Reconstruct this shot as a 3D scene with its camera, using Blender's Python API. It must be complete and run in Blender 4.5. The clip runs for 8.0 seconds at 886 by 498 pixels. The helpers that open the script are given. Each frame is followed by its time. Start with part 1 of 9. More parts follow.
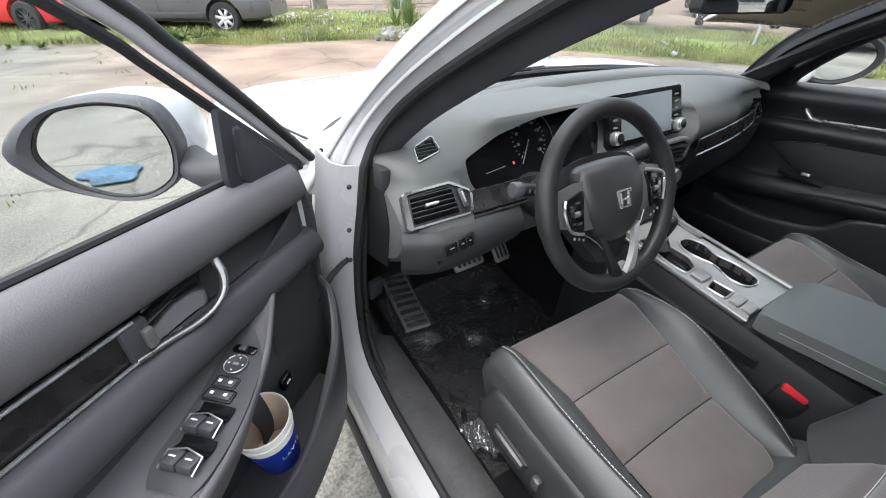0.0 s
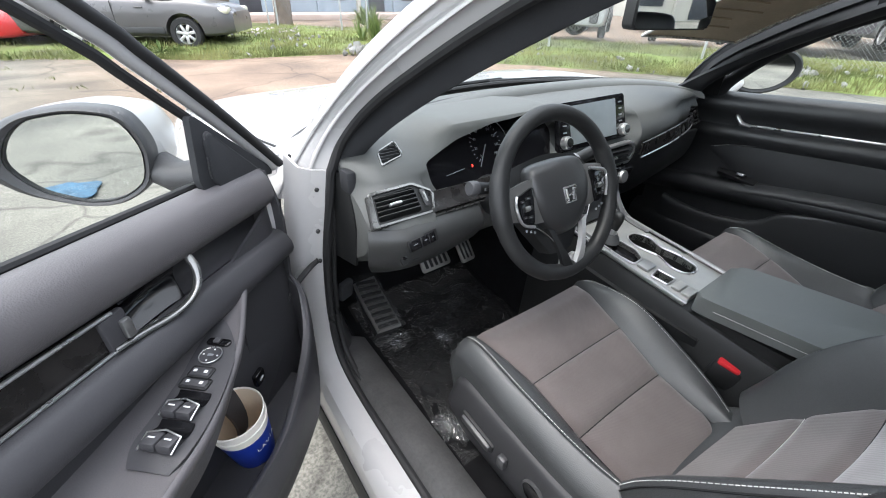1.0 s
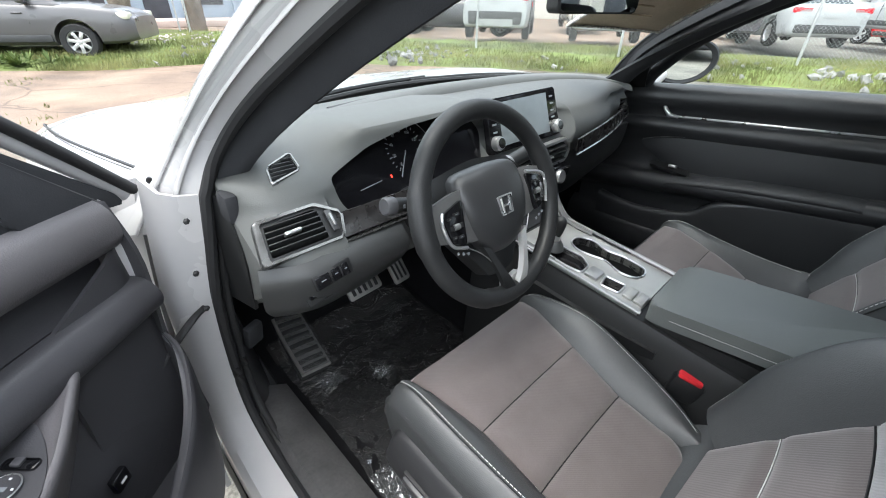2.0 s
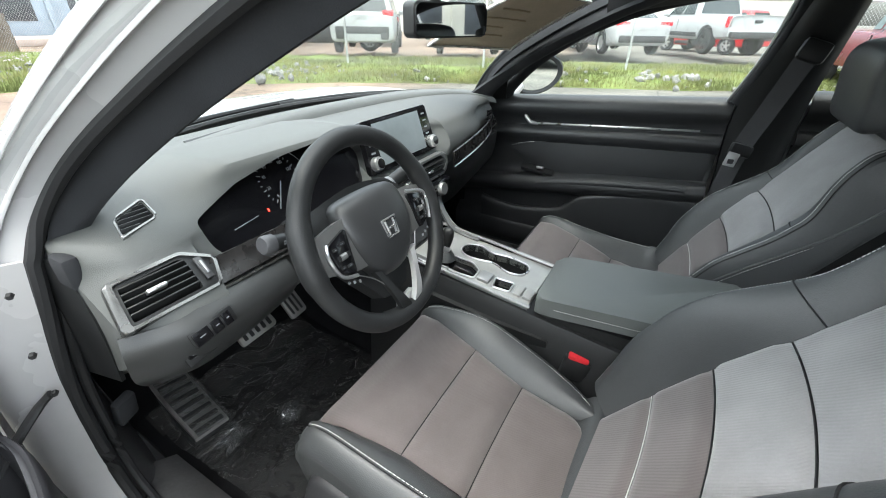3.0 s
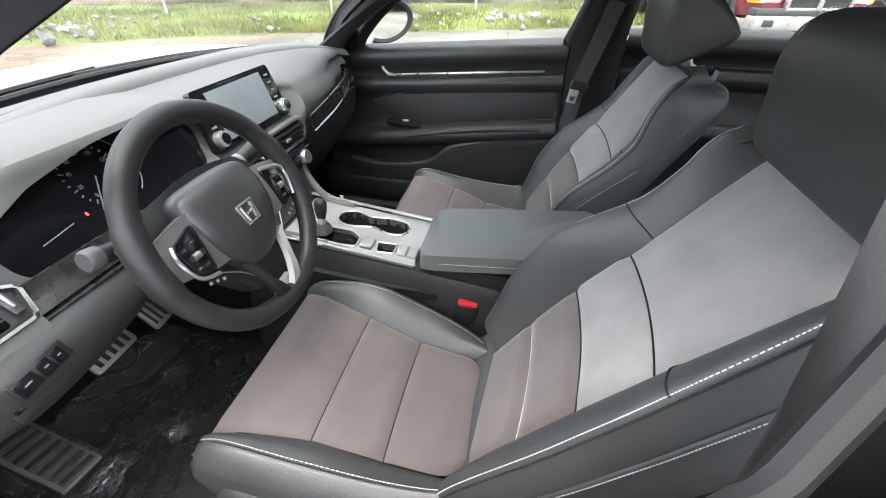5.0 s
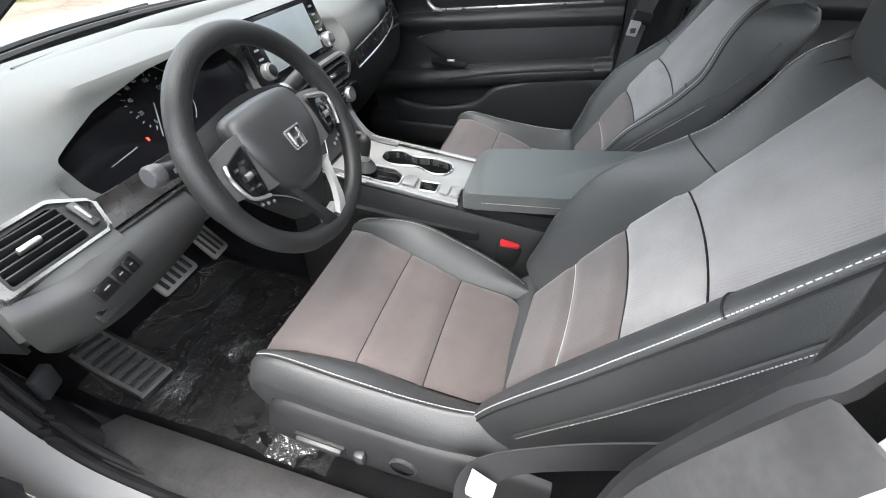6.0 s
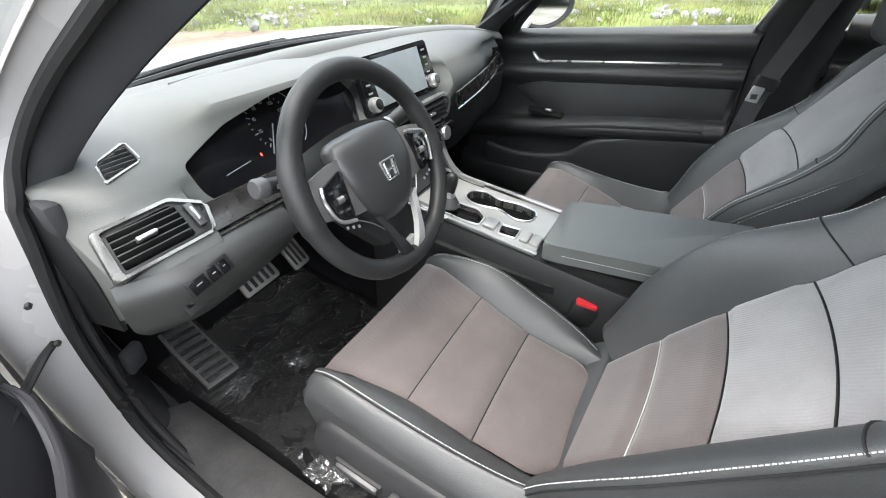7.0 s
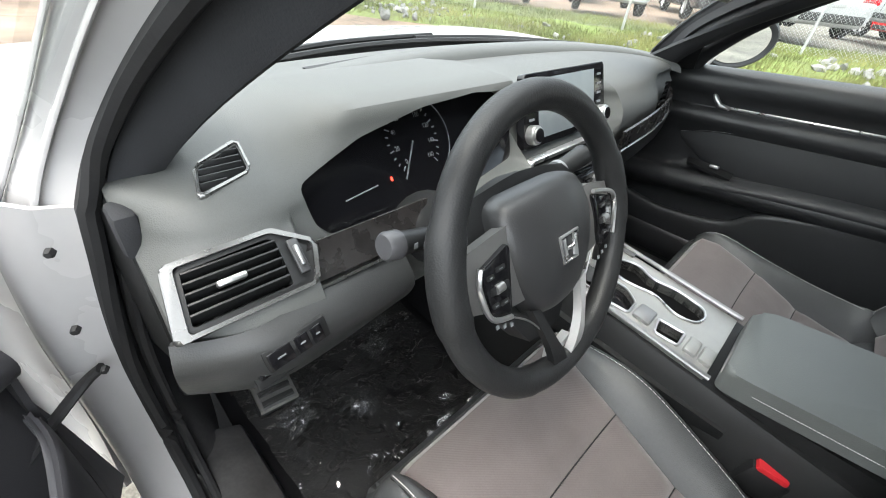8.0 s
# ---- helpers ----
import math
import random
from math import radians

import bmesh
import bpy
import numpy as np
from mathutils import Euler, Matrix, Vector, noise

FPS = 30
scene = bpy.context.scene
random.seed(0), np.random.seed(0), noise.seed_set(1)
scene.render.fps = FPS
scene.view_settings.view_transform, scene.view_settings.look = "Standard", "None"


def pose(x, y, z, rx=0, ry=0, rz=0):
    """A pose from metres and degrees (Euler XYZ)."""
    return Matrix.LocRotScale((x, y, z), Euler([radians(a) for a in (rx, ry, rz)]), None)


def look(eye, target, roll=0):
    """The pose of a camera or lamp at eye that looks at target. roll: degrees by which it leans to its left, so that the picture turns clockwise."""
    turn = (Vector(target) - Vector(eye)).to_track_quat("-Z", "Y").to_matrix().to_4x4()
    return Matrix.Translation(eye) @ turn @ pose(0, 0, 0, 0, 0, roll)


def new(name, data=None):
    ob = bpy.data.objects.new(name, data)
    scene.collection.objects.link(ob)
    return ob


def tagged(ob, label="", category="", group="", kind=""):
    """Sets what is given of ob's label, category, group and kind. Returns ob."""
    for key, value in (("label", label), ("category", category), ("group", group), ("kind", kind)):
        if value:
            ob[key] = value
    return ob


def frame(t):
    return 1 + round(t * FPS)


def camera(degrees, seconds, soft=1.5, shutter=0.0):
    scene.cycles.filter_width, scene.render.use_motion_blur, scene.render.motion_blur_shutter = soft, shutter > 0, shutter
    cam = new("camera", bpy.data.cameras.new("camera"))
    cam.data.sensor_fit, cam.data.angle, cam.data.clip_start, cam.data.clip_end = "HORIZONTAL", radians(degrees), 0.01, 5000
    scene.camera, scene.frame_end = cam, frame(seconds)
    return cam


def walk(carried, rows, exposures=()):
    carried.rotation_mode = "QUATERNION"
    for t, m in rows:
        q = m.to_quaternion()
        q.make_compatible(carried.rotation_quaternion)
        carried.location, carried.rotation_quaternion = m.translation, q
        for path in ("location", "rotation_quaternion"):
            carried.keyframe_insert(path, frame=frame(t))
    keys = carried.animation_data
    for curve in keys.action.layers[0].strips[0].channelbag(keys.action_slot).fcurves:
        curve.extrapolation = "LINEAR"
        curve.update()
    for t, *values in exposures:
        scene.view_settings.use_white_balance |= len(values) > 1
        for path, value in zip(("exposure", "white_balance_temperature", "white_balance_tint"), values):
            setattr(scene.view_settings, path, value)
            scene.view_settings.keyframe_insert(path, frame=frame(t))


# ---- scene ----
cam = camera(94.7, 8.0, soft=1.0)
PATH = [
    (0, (-0.934, -0.367, 1.239), (-0.059, 1.049, 0.129), 0.8),
    (0.5, (-0.943, -0.398, 1.244), (-0.006, 0.998, 0.16), 1.3),
    (1, (-0.951, -0.427, 1.242), (0.048, 0.945, 0.185), 1.3),
    (1.5, (-0.897, -0.372, 1.21), (0.173, 0.958, 0.167), 0.9),
    (1.7, (-0.863, -0.346, 1.203), (0.255, 0.946, 0.164), 1.0),
    (2.8, (-0.812, -0.351, 1.218), (0.644, 0.579, 0.21), 0.8),
    (3, (-0.818, -0.357, 1.223), (0.7, 0.493, 0.237), 0.9),
    (3.5, (-0.812, -0.35, 1.231), (0.836, 0.255, 0.271), 1.6),
    (4, (-0.787, -0.358, 1.232), (0.943, 0.021, 0.303), 2.3),
    (4.5, (-0.783, -0.369, 1.235), (0.896, -0.074, 0.19), 1.6),
    (5.8, (-0.817, -0.368, 1.208), (0.63, 0.045, -0.109), -1.6),
    (6, (-0.815, -0.369, 1.198), (0.61, 0.096, -0.127), -2.0),
    (6.5, (-0.82, -0.371, 1.194), (0.589, 0.211, -0.1), -1.7),
    (7, (-0.801, -0.353, 1.194), (0.597, 0.463, 0.019), -0.6),
    (7.5, (-0.75, -0.275, 1.167), (0.545, 0.751, 0.039), 3.0),
    (8, (-0.699, -0.139, 1.164), (0.512, 0.943, -0.003), 6.3),
]
walk(cam, [(t, look(eye, target, roll)) for t, eye, target, roll in PATH], exposures=[(0, 1.85, 6250, 9), (1.5, 1.9, 6250, 8), (3.5, 2.25, 6450, 3), (4.5, 2.35, 6550, 8), (6, 2.6, 6500, 9), (6.5, 2.62, 6550, 9), (8, 2.26, 6550, 6)])

# ---- world, sun ----
world = bpy.data.worlds.new("sky")
scene.world = world
world.use_nodes = True
_wn = world.node_tree.nodes
_wl = world.node_tree.links
_wn.clear()
SUN_EL, SUN_AZ = radians(70), radians(278)
_sky = _wn.new("ShaderNodeTexSky")
_sky.sky_type = "NISHITA"
_sky.sun_disc = False
_sky.sun_elevation = SUN_EL
_sky.sun_rotation = SUN_AZ
_sky.air_density, _sky.dust_density, _sky.ozone_density = 1.0, 4.0, 1.0
_hsv = _wn.new("ShaderNodeHueSaturation")
_hsv.inputs["Saturation"].default_value = 0.5
_bg = _wn.new("ShaderNodeBackground")
_bg.inputs["Strength"].default_value = 0.15
_wo = _wn.new("ShaderNodeOutputWorld")
_wl.new(_sky.outputs[0], _hsv.inputs["Color"])
_wl.new(_hsv.outputs[0], _bg.inputs["Color"])
_wl.new(_bg.outputs[0], _wo.inputs["Surface"])
sun = new("sun", bpy.data.lights.new("sun", "SUN"))
sun.data.energy, sun.data.angle, sun.data.color = 1.5, radians(150), (1.0, 1.0, 0.99)
sun.matrix_world = look((math.sin(SUN_AZ) * math.cos(SUN_EL) * 50, math.cos(SUN_AZ) * math.cos(SUN_EL) * 50, math.sin(SUN_EL) * 50), (0, 0, 0))

# ---- mesh helpers ----
WORLD_OF = {}


def thing(name, at, label, category, group="", kind=""):
    ob = new(name)
    ob.empty_display_size = 0.1
    ob.location = at
    WORLD_OF[ob.name] = Matrix.Translation(at)
    return tagged(ob, label, category, group, kind)


def part(name, bm, material, parent=None, label="", smooth=True, angle=40):
    me = bpy.data.meshes.new(name)
    bmesh.ops.recalc_face_normals(bm, faces=bm.faces)
    bm.to_mesh(me)
    bm.free()
    if smooth:
        me.shade_smooth()
        me.set_sharp_from_angle(angle=radians(angle))
    me.materials.append(material)
    ob = new(name, me)
    WORLD_OF[ob.name] = Matrix.Identity(4)
    if parent is not None:
        ob.parent = parent
        ob.matrix_parent_inverse = WORLD_OF[parent.name].inverted()
    if label:
        ob["label"] = label
    return ob


def top(name, bm, material, label, category, group="", kind="", smooth=True, angle=40):
    """A top-level thing or piece of the setting that is one mesh."""
    return tagged(part(name, bm, material, None, "", smooth, angle), label, category, group, kind)


def crom(pts, n, closed=False):
    """n points along a smooth curve through pts."""
    P = np.asarray(pts, float)
    k = len(P)
    if k == 2 and not closed:
        w = np.linspace(0, 1, n).reshape((-1,) + (1,) * (P.ndim - 1))
        return P[0] * (1 - w) + P[1] * w
    t = np.linspace(0, k if closed else k - 1, n, endpoint=not closed)
    i = np.minimum(t.astype(int), (k if closed else k - 1) - 1)
    f = (t - i).reshape((-1,) + (1,) * (P.ndim - 1))
    if closed:
        a, b, c, d = P[(i - 1) % k], P[i % k], P[(i + 1) % k], P[(i + 2) % k]
    else:
        a, b, c, d = P[np.maximum(i - 1, 0)], P[i], P[i + 1], P[np.minimum(i + 2, k - 1)]
    return 0.5 * (2 * b + (c - a) * f + (2 * a - 5 * b + 4 * c - d) * f**2 + (3 * b - a - 3 * c + d) * f**3)


def net(ctrl, nu, nv):
    """A dense smooth surface over a small control net."""
    P = crom(np.asarray(ctrl, float), nu)
    return np.swapaxes(crom(np.swapaxes(P, 0, 1), nv), 0, 1)


def grid(P, close_u=False, close_v=False, cap=False, bm=None):
    """Faces over an array of points, rows by columns."""
    bm = bm or bmesh.new()
    nu, nv = P.shape[:2]
    V = [[bm.verts.new(P[i, j]) for j in range(nv)] for i in range(nu)]
    for i in range(nu - (not close_u)):
        for j in range(nv - (not close_v)):
            a, b = (i + 1) % nu, (j + 1) % nv
            try:
                bm.faces.new((V[i][j], V[a][j], V[a][b], V[i][b]))
            except ValueError:
                pass
    if cap and close_v:
        bm.faces.new(V[0][::-1])
        bm.faces.new(V[-1])
    return bm


def slab(P, thick):
    """A surface given thickness along its normals, closed all round."""
    P = np.asarray(P, float)
    du, dv = np.gradient(P, axis=0), np.gradient(P, axis=1)
    n = np.cross(du, dv)
    n /= np.maximum(np.linalg.norm(n, axis=2, keepdims=True), 1e-9)
    Q = P + n * thick
    bm = bmesh.new()
    nu, nv = P.shape[:2]
    A = [[bm.verts.new(P[i, j]) for j in range(nv)] for i in range(nu)]
    B = [[bm.verts.new(Q[i, j]) for j in range(nv)] for i in range(nu)]
    for i in range(nu - 1):
        for j in range(nv - 1):
            bm.faces.new((A[i][j], A[i + 1][j], A[i + 1][j + 1], A[i][j + 1]))
            bm.faces.new((B[i][j], B[i][j + 1], B[i + 1][j + 1], B[i + 1][j]))
    rim = [(i, 0) for i in range(nu)] + [(nu - 1, j) for j in range(1, nv)] + [(i, nv - 1) for i in range(nu - 2, -1, -1)] + [(0, j) for j in range(nv - 2, 0, -1)]
    for k in range(len(rim)):
        (a, b), (c, d) = rim[k], rim[(k + 1) % len(rim)]
        bm.faces.new((A[a][b], A[c][d], B[c][d], B[a][b]))
    return bm


def tube(path, r, closed=False, n=10, squash=1.0, smooth=0, up=(0, 0, 1), bm=None):
    """A round bar along a path. squash flattens it along up."""
    P = np.asarray(path, float)
    if smooth:
        P = crom(P, smooth, closed)
    m = len(P)
    T = np.gradient(P, axis=0) if not closed else np.roll(P, -1, 0) - np.roll(P, 1, 0)
    T /= np.linalg.norm(T, axis=1, keepdims=True)
    U = np.tile(np.asarray(up, float), (m, 1))
    U -= (U * T).sum(1, keepdims=True) * T
    bad = np.linalg.norm(U, axis=1) < 1e-3
    U[bad] = np.cross(T[bad], (1, 0.3, 0))
    U /= np.linalg.norm(U, axis=1, keepdims=True)
    S = np.cross(T, U)
    rr = np.broadcast_to(np.asarray(r, float), (m,))[:, None, None]
    a = np.linspace(0, 2 * np.pi, n, endpoint=False)
    R = P[:, None] + rr * (np.cos(a)[None, :, None] * S[:, None] + squash * np.sin(a)[None, :, None] * U[:, None])
    return grid(R, close_u=closed, close_v=True, cap=not closed, bm=bm)


def box(at, size, bevel=0.0, rot=None, seg=2, bm=None):
    """A rounded box; rot is a matrix that turns it about its middle."""
    b = bmesh.new()
    bmesh.ops.create_cube(b, size=1.0)
    bmesh.ops.scale(b, vec=size, verts=b.verts)
    if bevel:
        bmesh.ops.bevel(b, geom=list(b.edges), offset=bevel, segments=seg, affect="EDGES", profile=0.5)
    m = Matrix.Translation(at) @ (rot.to_4x4() if rot else Matrix.Identity(4))
    bmesh.ops.transform(b, matrix=m, verts=b.verts)
    return join(bm, b) if bm else b


def join(a, b):
    me = bpy.data.meshes.new("joint")
    b.to_mesh(me)
    b.free()
    a.from_mesh(me)
    bpy.data.meshes.remove(me)
    return a


def prism(outline, depth, m=None, bevel=0.0, seg=2, bm=None):
    """A flat outline (x, y) pushed along z by depth, then moved by m."""
    b = bmesh.new()
    lo = [b.verts.new((x, y, 0)) for x, y in outline]
    hi = [b.verts.new((x, y, depth)) for x, y in outline]
    k = len(lo)
    b.faces.new(lo[::-1])
    f = b.faces.new(hi)
    for i in range(k):
        b.faces.new((lo[i], lo[(i + 1) % k], hi[(i + 1) % k], hi[i]))
    if bevel:
        bmesh.ops.bevel(b, geom=list(f.edges), offset=bevel, segments=seg, affect="EDGES", profile=0.5)
    if m is not None:
        bmesh.ops.transform(b, matrix=m, verts=b.verts)
    return join(bm, b) if bm else b


def roundpoly(pts, r, n=4):
    """A polygon with rounded corners."""
    out, k = [], len(pts)
    for i in range(k):
        p, a, b = (Vector(pts[j % k]) for j in (i, i - 1, i + 1))
        da, db = (a - p), (b - p)
        ra = min(r, da.length * 0.45, db.length * 0.45)
        s, e = p + da.normalized() * ra, p + db.normalized() * ra
        for q in range(n + 1):
            w = q / n
            out.append(tuple((1 - w) ** 2 * s + 2 * w * (1 - w) * p + w * w * e))
    return out


def lathe(profile, m=None, n=24, bm=None):
    """A turned form: (radius, height) pairs round z, moved by m."""
    a = np.linspace(0, 2 * np.pi, n, endpoint=False)
    P = np.array([[(r * math.cos(t), r * math.sin(t), z) for t in a] for r, z in profile])
    b = grid(P, close_v=True)
    bmesh.ops.remove_doubles(b, verts=b.verts, dist=1e-7)
    if m is not None:
        bmesh.ops.transform(b, matrix=m, verts=b.verts)
    return join(bm, b) if bm else b


def carve(ob, *cutters):
    """Takes the volumes of cutters out of ob's mesh."""
    extra = []
    for bm in cutters:
        bmesh.ops.recalc_face_normals(bm, faces=bm.faces)
        me = bpy.data.meshes.new("cut")
        bm.to_mesh(me)
        bm.free()
        c = new("cut", me)
        mod = ob.modifiers.new("cut", "BOOLEAN")
        mod.operation, mod.object, mod.solver = "DIFFERENCE", c, "EXACT"
        extra.append(c)
    deps = bpy.context.evaluated_depsgraph_get()
    deps.update()
    me = bpy.data.meshes.new_from_object(ob.evaluated_get(deps))
    ob.modifiers.clear()
    ob.data = me
    me.shade_smooth()
    me.set_sharp_from_angle(angle=radians(35))
    for c in extra:
        d = c.data
        bpy.data.objects.remove(c)
        bpy.data.meshes.remove(d)


def frame_of(at, right, up):
    """A pose whose x runs along right and y along up."""
    x = Vector(right).normalized()
    z = x.cross(Vector(up)).normalized()
    y = z.cross(x)
    return Matrix.Translation(at) @ Matrix((x, y, z)).transposed().to_4x4()


def stitches(path, n, length=0.004, r=0.00065, lift=(0, 0, 0), bm=None):
    """Short thread dashes along a smooth path."""
    bm = bm or bmesh.new()
    P = crom(path, n * 2) + np.asarray(lift)
    for i in range(0, 2 * n - 1, 2):
        tube([P[i], P[i] * -0.35 + P[i + 1] * 1.35], r, n=4, bm=bm)
    return bm


# ---- materials ----
def mat(name, color, rough=0.5, metal=0.0, var=0.15, scale=8.0, fine=180.0, bump=0.1, spec=0.5, coat=0.0, dist=0.002, vor=0.0, tint=None, rvar=0.12, isl=0.0):
    m = bpy.data.materials.new(name)
    m.use_nodes = True
    nt = m.node_tree
    N, L = nt.nodes, nt.links
    b = N["Principled BSDF"]
    co = N.new("ShaderNodeTexCoord")
    n1, n2 = N.new("ShaderNodeTexNoise"), N.new("ShaderNodeTexNoise")
    n1.inputs["Scale"].default_value, n1.inputs["Detail"].default_value = scale, 5
    n2.inputs["Scale"].default_value, n2.inputs["Detail"].default_value = fine, 3
    for q in (n1, n2):
        L.new(co.outputs["Object"], q.inputs["Vector"])
    ramp = N.new("ShaderNodeMapRange")
    ramp.inputs["From Min"].default_value, ramp.inputs["From Max"].default_value = 0.3, 0.7
    L.new(n1.outputs["Fac"], ramp.inputs["Value"])
    mix = N.new("ShaderNodeMix")
    mix.data_type = "RGBA"
    lo = [c * (1 - var) for c in color]
    hi = [min(1, c * (1 + var)) for c in (tint or color)]
    mix.inputs["A"].default_value, mix.inputs["B"].default_value = (*lo, 1), (*hi, 1)
    L.new(ramp.outputs["Result"], mix.inputs["Factor"])
    out = mix.outputs["Result"]
    mul = N.new("ShaderNodeMix")
    mul.data_type, mul.blend_type = "RGBA", "MULTIPLY"
    mul.inputs["Factor"].default_value = min(1.0, var * 1.5)
    L.new(out, mul.inputs["A"])
    L.new(n2.outputs["Fac"], mul.inputs["B"])
    bright = N.new("ShaderNodeHueSaturation")
    bright.inputs["Value"].default_value = 1.0 + 0.5 * min(1.0, var * 1.5)
    L.new(mul.outputs["Result"], bright.inputs["Color"])
    if isl:
        ge = N.new("ShaderNodeNewGeometry")
        mr = N.new("ShaderNodeMapRange")
        mr.inputs["To Min"].default_value, mr.inputs["To Max"].default_value = 1 - isl, 1 + isl
        L.new(ge.outputs["Random Per Island"], mr.inputs["Value"])
        L.new(mr.outputs["Result"], bright.inputs["Value"])
    L.new(bright.outputs["Color"], b.inputs["Base Color"])
    rr = N.new("ShaderNodeMapRange")
    rr.inputs["To Min"].default_value, rr.inputs["To Max"].default_value = max(0.02, rough - rvar), min(1, rough + rvar)
    L.new(n1.outputs["Fac"], rr.inputs["Value"])
    L.new(rr.outputs["Result"], b.inputs["Roughness"])
    b.inputs["Metallic"].default_value = metal
    b.inputs["Specular IOR Level"].default_value = spec
    b.inputs["Coat Weight"].default_value = coat
    b.inputs["Coat Roughness"].default_value = 0.05
    if bump:
        bp = N.new("ShaderNodeBump")
        bp.inputs["Strength"].default_value, bp.inputs["Distance"].default_value = bump, dist
        if vor:
            v = N.new("ShaderNodeTexVoronoi")
            v.inputs["Scale"].default_value = vor
            L.new(co.outputs["Object"], v.inputs["Vector"])
            L.new(v.outputs["Distance"], bp.inputs["Height"])
        else:
            L.new(n2.outputs["Fac"], bp.inputs["Height"])
        L.new(bp.outputs["Normal"], b.inputs["Normal"])
    return m


def plain(name, color, rough=0.4, metal=0.0, emit=0.0, alpha=None):
    m = bpy.data.materials.new(name)
    m.use_nodes = True
    b = m.node_tree.nodes["Principled BSDF"]
    b.inputs["Base Color"].default_value = (*color, 1)
    b.inputs["Roughness"].default_value, b.inputs["Metallic"].default_value = rough, metal
    if emit:
        b.inputs["Emission Color"].default_value = (*color, 1)
        b.inputs["Emission Strength"].default_value = emit
    return m


def glass(name, tint=(0.93, 0.96, 0.94), gloss=1.0):
    """Thin pane: clear, with a Fresnel sheen."""
    m = bpy.data.materials.new(name)
    m.use_nodes = True
    N, L = m.node_tree.nodes, m.node_tree.links
    N.clear()
    tr, gl, mx = N.new("ShaderNodeBsdfTransparent"), N.new("ShaderNodeBsdfGlossy"), N.new("ShaderNodeMixShader")
    lw, o = N.new("ShaderNodeLayerWeight"), N.new("ShaderNodeOutputMaterial")
    pw, ma = N.new("ShaderNodeMath"), N.new("ShaderNodeMath")
    pw.operation, ma.operation = "POWER", "MULTIPLY_ADD"
    pw.inputs[1].default_value = 5.0
    ma.inputs[1].default_value, ma.inputs[2].default_value = 0.75 * gloss, 0.05 * gloss
    tr.inputs["Color"].default_value = (*tint, 1)
    gl.inputs["Roughness"].default_value = 0.02
    lw.inputs["Blend"].default_value = 0.5
    L.new(lw.outputs["Facing"], pw.inputs[0])
    L.new(pw.outputs[0], ma.inputs[0])
    L.new(ma.outputs[0], mx.inputs[0])
    L.new(tr.outputs[0], mx.inputs[1])
    L.new(gl.outputs[0], mx.inputs[2])
    L.new(mx.outputs[0], o.inputs["Surface"])
    return m


def fabric(name, color, rib=900.0, relief=0.35):
    """Woven cloth with fine cross ribs."""
    m = mat(name, color, 0.9, 0, 0.12, 14, 420, 0.0, 0.2)
    N, L = m.node_tree.nodes, m.node_tree.links
    co = N.new("ShaderNodeTexCoord")
    w1 = N.new("ShaderNodeTexWave")
    w1.bands_direction = "DIAGONAL"
    w1.inputs["Scale"].default_value, w1.inputs["Distortion"].default_value = rib / 6.3, 1.2
    n = N.new("ShaderNodeTexNoise")
    n.inputs["Scale"].default_value = 700
    ad = N.new("ShaderNodeMath")
    bp = N.new("ShaderNodeBump")
    bp.inputs["Strength"].default_value, bp.inputs["Distance"].default_value = relief, 0.0012
    L.new(co.outputs["Object"], w1.inputs["Vector"])
    L.new(co.outputs["Object"], n.inputs["Vector"])
    L.new(w1.outputs["Fac"], ad.inputs[0])
    L.new(n.outputs["Fac"], ad.inputs[1])
    L.new(ad.outputs[0], bp.inputs["Height"])
    L.new(bp.outputs["Normal"], N["Principled BSDF"].inputs["Normal"])
    N["Principled BSDF"].inputs["Sheen Weight"].default_value = 0.35
    return m


LEATHER = mat("black_leather", (0.042, 0.044, 0.0455), 0.46, 0, 0.14, 9, 260, 0.22, 0.6, 0.0, 0.001, 650)
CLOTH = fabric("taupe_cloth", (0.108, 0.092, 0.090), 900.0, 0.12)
# Back cloth coloured paler than CLOTH: windscreen light put into the upper panels.
CLOTH_BACK_LIT = fabric("grey_cloth_lit", (0.235, 0.228, 0.232), 900.0, 0.2)
SOFT = mat("soft_dash", (0.080, 0.083, 0.080), 0.55, 0, 0.10, 5, 500, 0.22, 0.45, 0, 0.001, 700)
HARD = mat("black_plastic", (0.0135, 0.014, 0.0145), 0.46, 0, 0.12, 7, 420, 0.15, 0.4, 0, 0.0008, 600)
TRIMDARK = mat("pillar_cloth", (0.032, 0.033, 0.036), 0.85, 0, 0.15, 12, 600, 0.2, 0.2)
# Scuffed sill plastic; its paler grey also paints in daylight from the door opening.
SCUFF_LIT = mat("scuffed_plastic_lit", (0.066, 0.065, 0.066), 0.45, 0, 0.3, 14, 160, 0.12, 0.5, 0, 0.0008)
GLOSSBLACK = mat("gloss_black", (0.006, 0.006, 0.007), 0.12, 0, 0.1, 20, 90, 0.0, 0.5)
WOOD = mat("dark_woodgrain", (0.018, 0.0165, 0.016), 0.28, 0, 0.35, 40, 200, 0.05, 0.4, 0.2)
BRIGHT = mat("bright_silver", (0.46, 0.46, 0.455), 0.32, 0.45, 0.05, 25, 400, 0.02)
VENTSILVER = mat("vent_silver", (0.215, 0.215, 0.21), 0.26, 0.85, 0.08, 25, 400, 0.02)
CHROME = mat("satin_chrome", (0.60, 0.60, 0.60), 0.30, 0.9, 0.05, 30, 300, 0.0)
SATIN = mat("satin_silver", (0.34, 0.34, 0.335), 0.34, 0.8, 0.06, 25, 500, 0.03)
